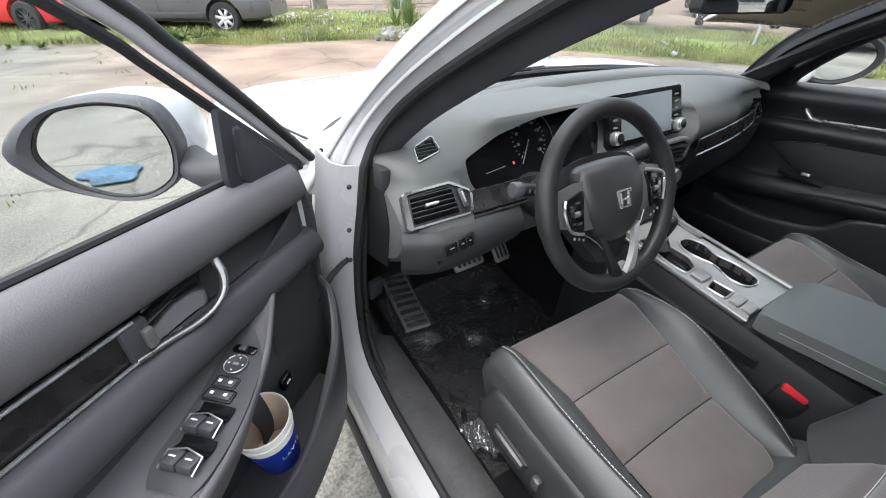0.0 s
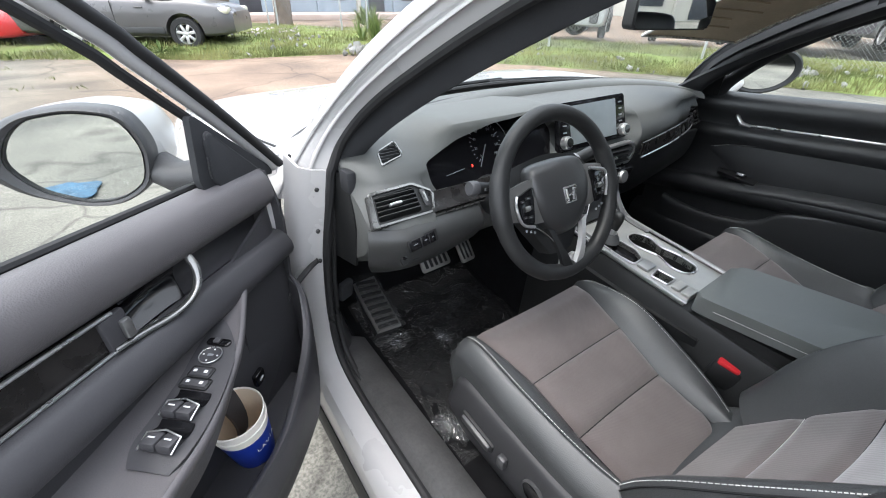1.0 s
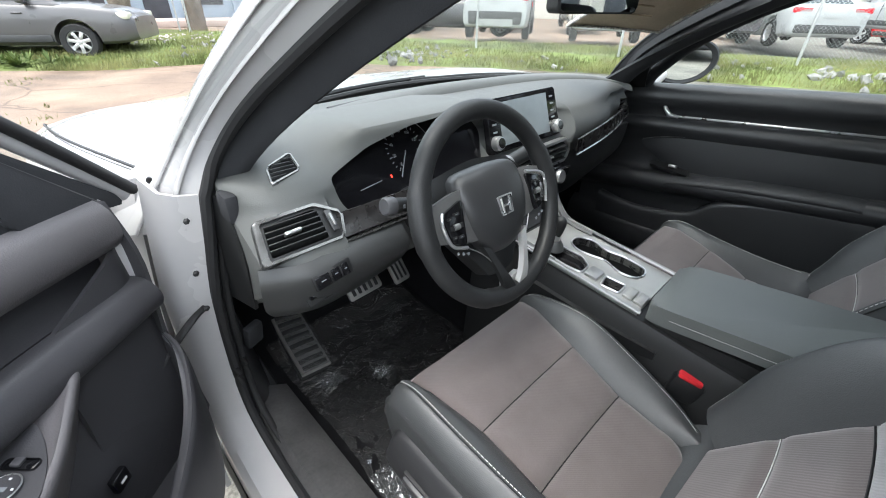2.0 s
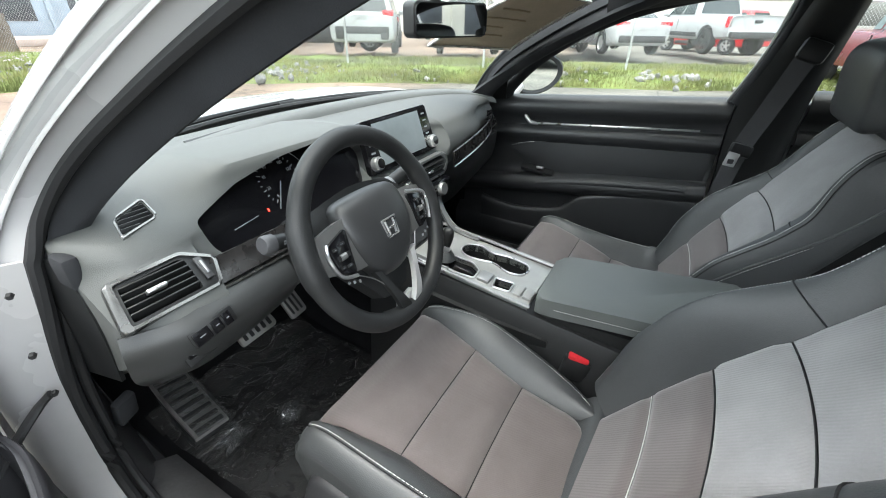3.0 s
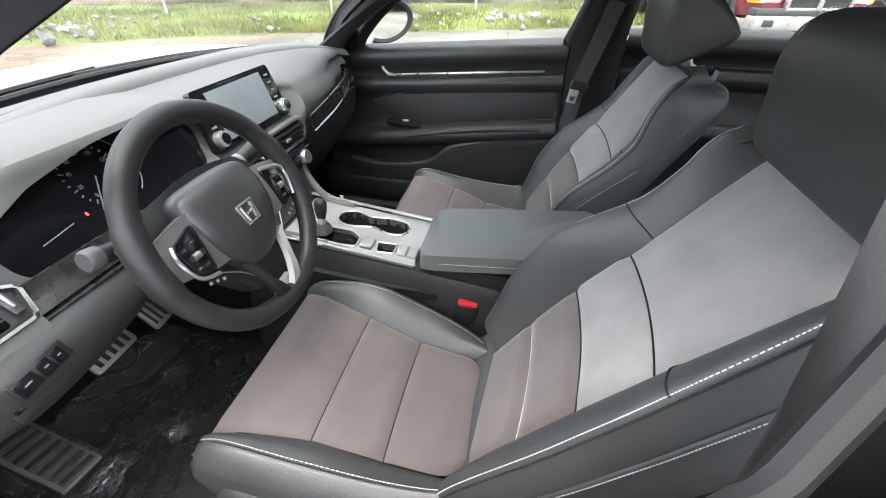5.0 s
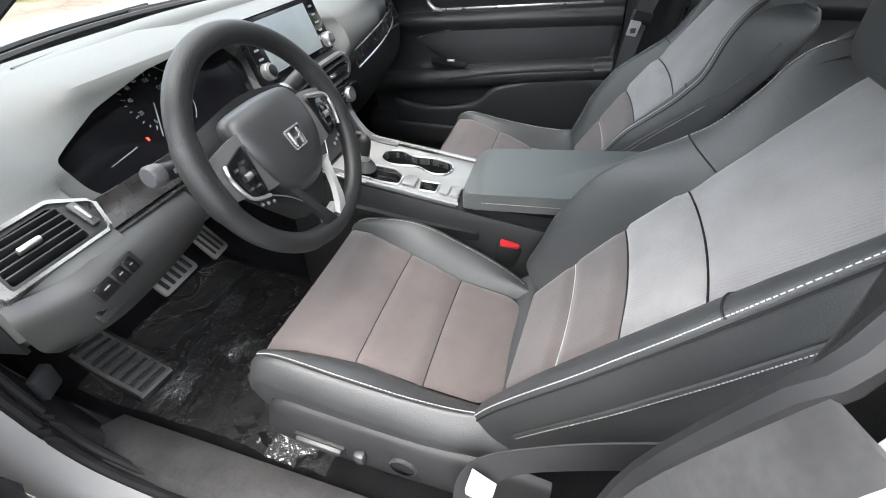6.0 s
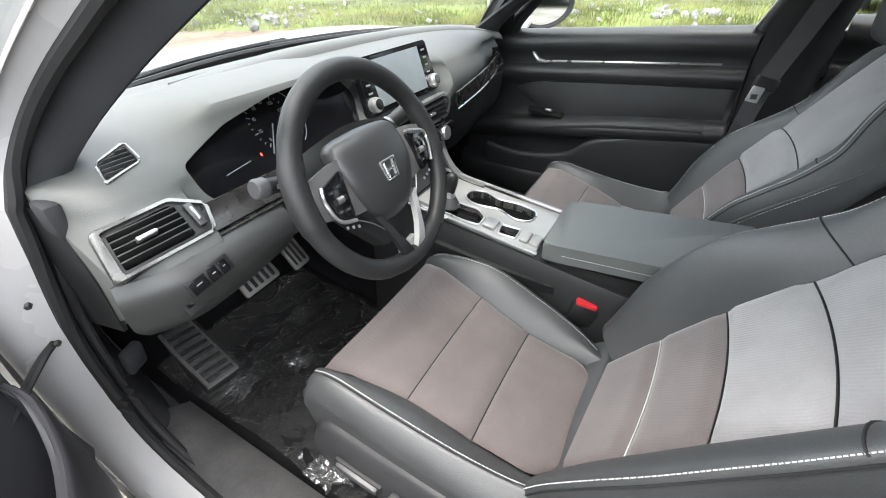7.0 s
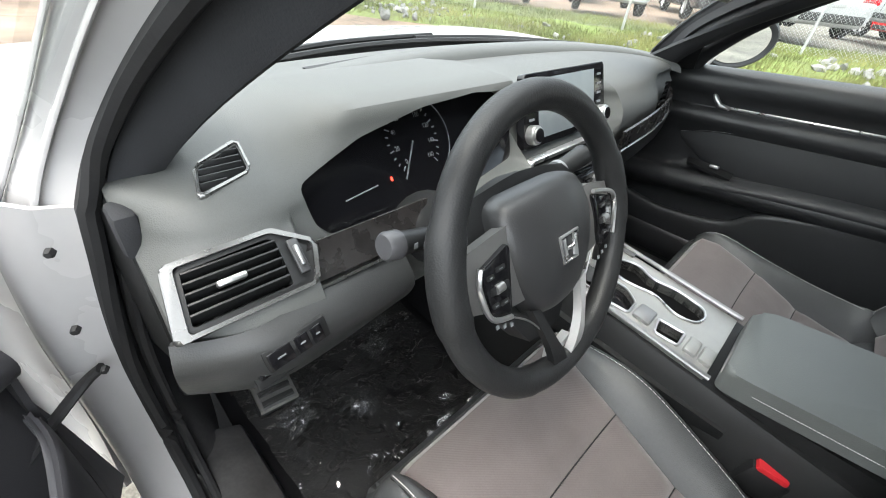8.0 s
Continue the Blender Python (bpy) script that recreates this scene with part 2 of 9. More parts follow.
SILVER_PANEL = mat("silver_panel", (0.34, 0.34, 0.325), 0.36, 0.5, 0.08, 18, 500, 0.04)
WHITE_PAINT = mat("white_paint", (0.42, 0.413, 0.412), 0.28, 0, 0.035, 3, 60, 0.0, 0.5, 0.6)
RUBBER = mat("rubber_seal", (0.012, 0.012, 0.013), 0.65, 0, 0.2, 30, 200, 0.1)
CARPET = mat("carpet", (0.009, 0.009, 0.010), 0.95, 0, 0.3, 20, 900, 0.6, 0.1)
HEADLINER = mat("headliner", (0.055, 0.055, 0.057), 0.95, 0, 0.1, 10, 700, 0.3, 0.1)
THREAD = plain("pale_thread", (0.55, 0.55, 0.53), 0.7)
GLASS = glass("clear_glass")
MIRROR = plain("mirror_silver", (0.86, 0.88, 0.88), 0.02, 1.0)
RED = plain("red_plastic", (0.52, 0.022, 0.03), 0.35)
ALU = mat("brushed_aluminium", (0.55, 0.54, 0.52), 0.3, 1.0, 0.15, 20, 300, 0.1)
ICON = plain("pale_print", (0.7, 0.7, 0.7), 0.5)
SEAM = plain("dark_seam", (0.008, 0.008, 0.009), 0.8)
SHIELD = mat("shield_plastic", (0.026, 0.026, 0.028), 0.5, 0, 0.12, 7, 420, 0.15, 0.35, 0, 0.0008, 600)
SWGREY = mat("switch_grey", (0.045, 0.045, 0.047), 0.35)
BELT = mat("belt_webbing", (0.042, 0.042, 0.045), 0.7, 0, 0.1, 30, 900, 0.4, 0.3)

# ---- setting: ground ----
def ground_mat():
    m = mat("worn_concrete", (0.132, 0.128, 0.111), 0.85, 0, 0.30, 0.9, 45, 0.25, 0.3, 0, 0.01, 0, (0.162, 0.154, 0.132))
    N, L = m.node_tree.nodes, m.node_tree.links
    b = N["Principled BSDF"]
    src = b.inputs["Base Color"].links[0].from_socket
    co = N.new("ShaderNodeTexCoord")
    sep = N.new("ShaderNodeSeparateXYZ")
    L.new(co.outputs["Object"], sep.inputs[0])
    # an older, redder pour of concrete ahead of the car
    red = N.new("ShaderNodeMapRange")
    red.inputs["From Min"].default_value, red.inputs["From Max"].default_value = 3.6, 5.4
    big = N.new("ShaderNodeTexNoise")
    big.inputs["Scale"].default_value, big.inputs["Detail"].default_value = 0.35, 6
    L.new(co.outputs["Object"], big.inputs["Vector"])
    L.new(sep.outputs["Y"], red.inputs["Value"])
    xr = N.new("ShaderNodeMapRange")
    xr.inputs["From Min"].default_value, xr.inputs["From Max"].default_value = -3.2, -0.6
    L.new(sep.outputs["X"], xr.inputs["Value"])
    both = N.new("ShaderNodeMath")
    both.operation = "MULTIPLY"
    L.new(red.outputs["Result"], both.inputs[0])
    L.new(xr.outputs["Result"], both.inputs[1])
    mx = N.new("ShaderNodeMix")
    mx.data_type, mx.blend_type = "RGBA", "MULTIPLY"
    mx.inputs["B"].default_value = (1.32, 1.0, 0.86, 1)
    mx.clamp_result = False
    L.new(both.outputs[0], mx.inputs["Factor"])
    L.new(src, mx.inputs["A"])
    # stains
    st = N.new("ShaderNodeMapRange")
    st.inputs["From Min"].default_value, st.inputs["From Max"].default_value = 0.45, 0.70
    st.inputs["To Min"].default_value, st.inputs["To Max"].default_value = 1.0, 0.72
    L.new(big.outputs["Fac"], st.inputs["Value"])
    m2 = N.new("ShaderNodeMix")
    m2.data_type, m2.blend_type = "RGBA", "MULTIPLY"
    m2.inputs["Factor"].default_value = 1.0
    L.new(mx.outputs["Result"], m2.inputs["A"])
    L.new(st.outputs["Result"], m2.inputs["B"])
    # cracks
    wob = N.new("ShaderNodeTexNoise")
    wob.inputs["Scale"].default_value = 1.3
    L.new(co.outputs["Object"], wob.inputs["Vector"])
    add = N.new("ShaderNodeMix")
    add.data_type = "VECTOR"
    add.inputs["Factor"].default_value = 0.30
    L.new(co.outputs["Object"], add.inputs["A"])
    L.new(wob.outputs["Color"], add.inputs["B"])
    vo = N.new("ShaderNodeTexVoronoi")
    vo.feature = "DISTANCE_TO_EDGE"
    vo.inputs["Scale"].default_value = 0.7
    L.new(add.outputs["Result"], vo.inputs["Vector"])
    cr = N.new("ShaderNodeMapRange")
    cr.inputs["From Min"].default_value, cr.inputs["From Max"].default_value = 0.0, 0.012
    cr.inputs["To Min"].default_value, cr.inputs["To Max"].default_value = 0.45, 1.0
    L.new(vo.outputs["Distance"], cr.inputs["Value"])
    m3 = N.new("ShaderNodeMix")
    m3.data_type, m3.blend_type = "RGBA", "MULTIPLY"
    m3.inputs["Factor"].default_value = 0.75
    L.new(m2.outputs["Result"], m3.inputs["A"])
    L.new(cr.outputs["Result"], m3.inputs["B"])
    # pale and dark grains
    gr = N.new("ShaderNodeTexNoise")
    gr.inputs["Scale"].default_value, gr.inputs["Detail"].default_value = 110, 2
    L.new(co.outputs["Object"], gr.inputs["Vector"])
    gm = N.new("ShaderNodeMapRange")
    gm.inputs["From Min"].default_value, gm.inputs["From Max"].default_value = 0.35, 0.65
    gm.inputs["To Min"].default_value, gm.inputs["To Max"].default_value = 0.72, 1.32
    L.new(gr.outputs["Fac"], gm.inputs["Value"])
    m4 = N.new("ShaderNodeMix")
    m4.data_type, m4.blend_type = "RGBA", "MULTIPLY"
    m4.inputs["Factor"].default_value = 1.0
    m4.clamp_result = False
    L.new(m3.outputs["Result"], m4.inputs["A"])
    L.new(gm.outputs["Result"], m4.inputs["B"])
    L.new(m4.outputs["Result"], b.inputs["Base Color"])
    return m


CONCRETE = ground_mat()


def ground_sheet():
    a = np.concatenate([[-600, -150, -60, -30], np.linspace(-20, 30, 101), [45, 80, 200, 600]])
    P = np.zeros((len(a), len(a), 3))
    for i, x in enumerate(a):
        for j, y in enumerate(a):
            near = math.hypot(x, y) < 30
            P[i, j] = (x, y, 0.02 * noise.noise((x * 0.3, y * 0.3, 0)) if near else 0)
    return grid(P)


top("ground", ground_sheet(), CONCRETE, "pale cracked concrete lot with reddish patches", "ground", kind="structure")
BLUE = mat("blue_road_paint", (0.045, 0.11, 0.18), 0.8, 0, 0.6, 3, 40, 0.1)
top("ground_paint", prism([(-3.44 + 0.21 * math.cos(a) * (1 + 0.15 * math.sin(3 * a)), -1.34 + 0.17 * math.sin(a) * (1 + 0.2 * math.cos(5 * a))) for a in np.linspace(0, 2 * np.pi, 40, endpoint=False)], 0.006, Matrix.Translation((0, 0, 0.012))), BLUE, "worn blue paint patch on the concrete", "road marking", kind="structure")

# ---- the car's shell ----
car = thing("car_body", (0, 0, 0), "white sedan body shell with black inner trim, driver door open", "car")


def rail(k, x0, ys, zs):
    return [(x0 + k * (z - 0.95), y, z) for y, z in zip(ys, zs)]


ZS = [0.95, 1.0, 1.05, 1.10, 1.15, 1.20, 1.25, 1.30, 1.34]
BI = rail(0.36, -0.62, [0.39, 0.317, 0.242, 0.16, 0.073, -0.025, -0.13, -0.26, -0.38], ZS)
WS = [(-0.691, 0.302, 0.95), (-0.669, 0.293, 1.0), (-0.645, 0.259, 1.05), (-0.625, 0.197, 1.10), (-0.606, 0.116, 1.15), (-0.588, 0.026, 1.20), (-0.570, -0.077, 1.25), (-0.553, -0.206, 1.30), (-0.548, -0.34, 1.335)]
WO = [(-0.743, 0.396, 0.95), (-0.715, 0.363, 1.0), (-0.692, 0.323, 1.05), (-0.672, 0.274, 1.10), (-0.653, 0.213, 1.15), (-0.635, 0.138, 1.20), (-0.617, 0.041, 1.25), (-0.597, -0.096, 1.30), (-0.60, -0.22, 1.345)]


def pillar_left(name, A, B, material, bulge, label=""):
    A, B = np.array(A), np.array(B)
    mid = (A + B) / 2 + np.array(bulge)
    return part(name, slab(net(np.stack([A, mid, B], 1), 40, 9), 0.012), material, car, label)


# door opening: edge of the rubber seal, from the hinge pillar along the sill to the B pillar
SEAL_LOW = [(-0.691, 0.302, 0.95), (-0.703, 0.308, 0.87), (-0.712, 0.318, 0.80), (-0.717, 0.328, 0.74), (-0.720, 0.343, 0.64), (-0.722, 0.345, 0.52), (-0.722, 0.315, 0.445), (-0.722, 0.22, 0.415), (-0.722, 0.05, 0.412), (-0.722, -0.12, 0.414), (-0.722, -0.26, 0.418), (-0.722, -0.36, 0.430), (-0.718, -0.415, 0.48), (-0.712, -0.432, 0.58), (-0.702, -0.438, 0.75), (-0.692, -0.449, 0.914), (-0.688, -0.49, 1.05)]
SEAL_UP_B = [(-0.688, -0.49, 1.05), (-0.64, -0.54, 1.15), (-0.585, -0.59, 1.27), (-0.55, -0.60, 1.335)]
seal = crom(SEAL_LOW, 90)
part("door_seal", tube(np.vstack([np.array(crom(WS, 40))[::-1], seal[1:], crom(SEAL_UP_B, 20)[1:], crom([SEAL_UP_B[-1], (-0.545, -0.45, 1.338), WS[-1]], 10)[1:]]), 0.009, n=8), RUBBER, car, "black rubber door seal")
lip = np.vstack([np.array(crom(WS, 40))[::-1], seal[1:60]]) + np.array((0.02, -0.0, 0.0))
part("seal_lip", tube(lip + np.array((0.0, 0.012, 0.004)), 0.007, n=8), RUBBER, car)


def ring_out(P, dx, dn):
    """A strip that runs outward and away from the opening along the seal."""
    P = np.asarray(P)
    c = np.array((-0.72, -0.15, 0.72))
    d = P - c
    d[:, 0] = 0
    d /= np.linalg.norm(d, axis=1, keepdims=True)
    return P + d * dn + np.array((dx, 0, 0))


front_run = seal[:84]
jamb = [front_run] + [ring_out(front_run, dx, dn) for dx, dn in ((-0.012, 0.006), (-0.036, 0.012), (-0.056, 0.026), (-0.068, 0.065))]
part("door_jamb", slab(np.stack(jamb, 1), 0.006), WHITE_PAINT, car, "white painted door jamb and sill")
rear_run = seal[66:]
part("pillar_seal", slab(np.stack([ring_out(rear_run, dx, dn) for dx, dn in ((-0.004, -0.007), (-0.018, -0.003), (-0.034, 0.002), (-0.044, 0.010))], 1), 0.004), SCUFF_LIT, car, "wide black rubber strip on the centre pillar")
WSX, WOX = [(-0.704, 0.307, 0.88)] + WS, [(-0.800, 0.450, 0.86)] + WO
pillar_left("pillar_outer", WOX, WSX, WHITE_PAINT, (-0.012, -0.006, 0.012), "white painted windscreen pillar")
pillar_left("pillar_trim", np.array(WS) + (0.012, 0.0, 0.0), BI, TRIMDARK, (0.008, -0.03, -0.012), "black cloth covered pillar trim")
# outer face of the front pillar beyond its edge, down to the wing
W2 = np.array(WOX) + np.array((0.075, 0.10, -0.02))
W2[0] = (-0.80, 0.62, 0.84)
W2[1] = (-0.735, 0.56, 0.925)
part("pillar_front", slab(net(np.stack([W2, (np.array(WOX) + W2) / 2 + np.array((-0.02, 0.0, 0.012)), WOX], 1), 30, 7), 0.01), WHITE_PAINT, car)

# hinge pillar, sill side, floor
part("hinge_pillar", slab(net([[(-0.76, 0.42, 0.96), (-0.80, 0.50, 0.96), (-0.86, 0.62, 0.94)], [(-0.79, 0.44, 0.70), (-0.82, 0.50, 0.70), (-0.88, 0.62, 0.70)], [(-0.80, 0.46, 0.50), (-0.83, 0.52, 0.48), (-0.89, 0.64, 0.46)], [(-0.81, 0.44, 0.36), (-0.85, 0.52, 0.30), (-0.90, 0.66, 0.24)]], 16, 8), 0.01), WHITE_PAINT, car)
sill = [[(-0.776, y, 0.375 + 0.02 * (y < -0.4)), (-0.785, y, 0.345), (-0.792, y, 0.28), (-0.785, y, 0.20), (-0.76, y, 0.165)] for y in np.linspace(0.62, -0.62, 8)]
part("sill_side", slab(np.array(sill), 0.008), WHITE_PAINT, car)
scuff = [[(-0.715, y, 0.417), (-0.70, y, 0.432), (-0.66, y, 0.425), (-0.622, y, 0.40), (-0.612, y, 0.352)] for y in np.linspace(0.40, -0.52, 14)]
part("scuff_plate", slab(np.array(scuff), -0.006), SCUFF_LIT, car, "black plastic sill plate")
kick = [[(-0.715, 0.335, 0.93), (-0.70, 0.37, 0.93), (-0.66, 0.42, 0.93)], [(-0.715, 0.355, 0.70), (-0.69, 0.40, 0.70), (-0.655, 0.50, 0.70)], [(-0.715, 0.36, 0.52), (-0.68, 0.41, 0.52), (-0.645, 0.58, 0.52)], [(-0.712, 0.34, 0.425), (-0.66, 0.39, 0.41), (-0.625, 0.60, 0.38)]]
# black kick panel in the paler plastic, its daylight put into the colour
part("kick_panel", slab(net(kick, 14, 10), -0.006), SCUFF_LIT, car, "black plastic kick panel")
rkick = [[(0.735, 0.40, 0.95), (0.72, 0.60, 0.95), (0.66, 0.82, 0.95)], [(0.725, 0.40, 0.62), (0.71, 0.60, 0.62), (0.66, 0.82, 0.62)], [(0.715, 0.40, 0.28), (0.70, 0.60, 0.28), (0.66, 0.82, 0.28)]]
part("kick_panel", slab(net(rkick, 10, 10), 0.01), CARPET, car)
floor = [[(x, y, z) for x in np.linspace(-0.63, 0.66, 20)] for y, z in ((-1.5, 0.33), (-0.6, 0.33), (0.0, 0.335), (0.30, 0.345), (0.46, 0.36), (0.60, 0.405), (0.72, 0.56), (0.75, 0.85))]
part("floor_carpet", slab(net(floor, 40, 20), -0.02), CARPET, car, "black floor carpet")
tunnel = [[(0.13 * math.cos(a), y, 0.33 + 0.21 * math.sin(a)) for a in np.linspace(math.pi, 0, 13)] for y in (-1.4, -0.5, 0.2, 0.55, 0.72)]
part("tunnel", slab(np.array(tunnel), -0.01), CARPET, car)
part("firewall", box((0, 0.80, 0.60), (1.30, 0.03, 0.60), 0.005), CARPET, car)
part("floor_underbody", box((0, -0.7, 0.24), (1.60, 3.2, 0.10), 0.02), RUBBER, car)

# roof, headliner, right side, rear
def arc_rows(rows):
    return net(rows, 30, 20)


roof = [[(-0.60, -0.22, 1.345), (-0.3, -0.13, 1.365), (0, -0.10, 1.372), (0.3, -0.13, 1.365), (0.60, -0.22, 1.345)],
        [(-0.58, -0.55, 1.385), (-0.3, -0.5, 1.41), (0, -0.5, 1.42), (0.3, -0.5, 1.41), (0.58, -0.55, 1.385)],
        [(-0.57, -1.1, 1.39), (-0.3, -1.1, 1.43), (0, -1.1, 1.44), (0.3, -1.1, 1.43), (0.57, -1.1, 1.39)],
        [(-0.55, -1.7, 1.32), (-0.3, -1.7, 1.38), (0, -1.7, 1.39), (0.3, -1.7, 1.38), (0.55, -1.7, 1.32)]]
part("roof", slab(arc_rows(roof), 0.012), WHITE_PAINT, car)
head = np.array(roof) - np.array((0, 0.02, 0.028))
part("headliner", slab(arc_rows(head), 0.02), HEADLINER, car, "dark grey cloth headliner")
for s in (-1, 1):
    side = np.array([[(s * 0.60, -0.22, 1.345), (s * 0.57, -0.24, 1.325), (s * 0.545, -0.30, 1.30)], [(s * 0.585, -0.55, 1.385), (s * 0.565, -0.55, 1.345), (s * 0.53, -0.55, 1.33)], [(s * 0.575, -1.1, 1.39), (s * 0.56, -1.1, 1.35), (s * 0.53, -1.1, 1.33)], [(s * 0.555, -1.7, 1.32), (s * 0.55, -1.7, 1.28), (s * 0.52, -1.7, 1.27)]])
    part("roof_rail", slab(net(side, 30, 9), 0.015), HEADLINER, car)

RB = np.array(BI) * np.array((-1, 1, 1))
RS = np.array(WS) * np.array((-1, 1, 1)) + np.array((0.02, 0, 0))
part("pillar_trim", slab(net(np.stack([RB, (RB + RS) / 2 + np.array((-0.012, -0.035, -0.012)), RS], 1), 40, 9), -0.012), TRIMDARK, car, "black cloth covered pillar trim")
RO = np.array(WO) * np.array((-1, 1, 1))
part("pillar_lining", slab(net(np.stack([RS, (RS + RO) / 2 + np.array((0.004, -0.008, 0.002)), RO], 1) + np.array((-0.008, -0.012, -0.006)), 30, 7), -0.003), TRIMDARK, car)
part("pillar_outer", slab(net(np.stack([RS, (RS + RO) / 2 + np.array((0.012, 0.0, 0.01)), RO], 1), 30, 7), 0.01), TRIMDARK, car)
header = [[(x, -0.075 - 0.36 * abs(x) ** 2 + dy, 1.362 - 0.08 * abs(x) ** 2 + dz) for x in np.linspace(-0.55, 0.55, 9)] for dy, dz in ((0.0, 0.0), (-0.02, -0.012), (-0.10, -0.004), (-0.16, 0.004))]
part("header_trim", slab(net(header, 10, 24), -0.015), HEADLINER, car, "dark grey cloth above the windscreen")

# windscreen
WB = [(-0.74, 0.40, 0.955), (-0.50, 0.585, 0.972), (-0.25, 0.665, 0.98), (0, 0.69, 0.983), (0.25, 0.665, 0.98), (0.50, 0.585, 0.972), (0.74, 0.40, 0.955)]
WT = [(-0.575, -0.20, 1.335), (-0.38, -0.13, 1.355), (-0.19, -0.095, 1.362), (0, -0.085, 1.365), (0.19, -0.095, 1.362), (0.38, -0.13, 1.355), (0.575, -0.20, 1.335)]
WM = [((a[0] + b[0]) / 2 * 1.01, (a[1] + b[1]) / 2 + 0.025, (a[2] + b[2]) / 2 + 0.022) for a, b in zip(WB, WT)]
ws_ob = part("windscreen", grid(net([WB, WM, WT], 16, 30)), GLASS, car, "clear glass windscreen")
ws_ob.visible_shadow = False
part("windscreen_gasket", tube(np.array(WB) + np.array((0, -0.006, 0.003)), 0.007, smooth=40, n=6), RUBBER, car)
cowl = [[(b[0] * k, b[1] + dy, b[2] + dz) for b in WB] for k, dy, dz in ((1.0, 0.0, -0.012), (1.0, 0.035, -0.018), (1.0, 0.075, -0.008))]
part("cowl", slab(net(cowl, 6, 40), -0.012), HARD, car, "black plastic cowl below the windscreen")
hood = [[(-0.74, 0.46, 0.955), (-0.62, 0.60, 0.962), (-0.36, 0.70, 0.972), (0, 0.745, 0.978), (0.36, 0.70, 0.972), (0.62, 0.60, 0.962), (0.74, 0.46, 0.955)],
        [(-0.80, 0.80, 0.935), (-0.66, 0.88, 0.958), (-0.36, 0.95, 0.968), (0, 0.97, 0.972), (0.36, 0.95, 0.968), (0.66, 0.88, 0.958), (0.80, 0.80, 0.935)],
        [(-0.82, 1.25, 0.885), (-0.68, 1.25, 0.915), (-0.36, 1.25, 0.925), (0, 1.25, 0.932), (0.36, 1.25, 0.925), (0.68, 1.25, 0.915), (0.82, 1.25, 0.885)],
        [(-0.80, 1.62, 0.80), (-0.62, 1.66, 0.82), (-0.36, 1.68, 0.83), (0, 1.70, 0.835), (0.36, 1.68, 0.83), (0.62, 1.66, 0.82), (0.80, 1.62, 0.80)],
        [(-0.72, 1.80, 0.62), (-0.58, 1.90, 0.64), (-0.36, 1.94, 0.65), (0, 1.96, 0.65), (0.36, 1.94, 0.65), (0.58, 1.90, 0.64), (0.72, 1.80, 0.62)]]
part("bonnet", slab(net(hood, 36, 40), 0.01), WHITE_PAINT, car, "white painted bonnet")
for s in (-1, 1):
    wing = [[(s * 0.742, 0.45, 0.955), (s * 0.80, 0.47, 0.93), (s * 0.87, 0.52, 0.80), (s * 0.895, 0.54, 0.60), (s * 0.88, 0.56, 0.30)], [(s * 0.802, 0.80, 0.935), (s * 0.855, 0.80, 0.90), (s * 0.90, 0.80, 0.78), (s * 0.91, 0.80, 0.70), (s * 0.90, 0.80, 0.62)], [(s * 0.822, 1.25, 0.885), (s * 0.87, 1.25, 0.85), (s * 0.91, 1.25, 0.76), (s * 0.92, 1.25, 0.72), (s * 0.91, 1.25, 0.68)], [(s * 0.802, 1.62, 0.80), (s * 0.85, 1.6, 0.76), (s * 0.88, 1.58, 0.66), (s * 0.88, 1.56, 0.50), (s * 0.86, 1.55, 0.30)], [(s * 0.722, 1.80, 0.62), (s * 0.76, 1.80, 0.60), (s * 0.78, 1.80, 0.55), (s * 0.78, 1.80, 0.45), (s * 0.76, 1.80, 0.30)]]
    part("front_wing", slab(net(wing, 30, 16), 0.01 * s), WHITE_PAINT, car)
# panel gap between bonnet and wing
part("panel_gap", tube(np.array([(-0.741, 0.47, 0.956), (-0.802, 0.82, 0.938), (-0.822, 1.25, 0.889), (-0.80, 1.60, 0.806)]) + np.array((0, 0, 0.004)), 0.003, smooth=30, n=5), RUBBER, car)
# wiper
part("wiper", tube([(-0.58, 0.575, 0.982), (-0.2, 0.695, 0.990), (0.12, 0.715, 0.992)], 0.006, smooth=16, n=6), RUBBER, car, "black wiper blade")
part("wiper", tube([(0.05, 0.70, 0.99), (0.35, 0.66, 0.985), (0.60, 0.55, 0.975)], 0.007, smooth=16, n=6), RUBBER, car, "black wiper blade")

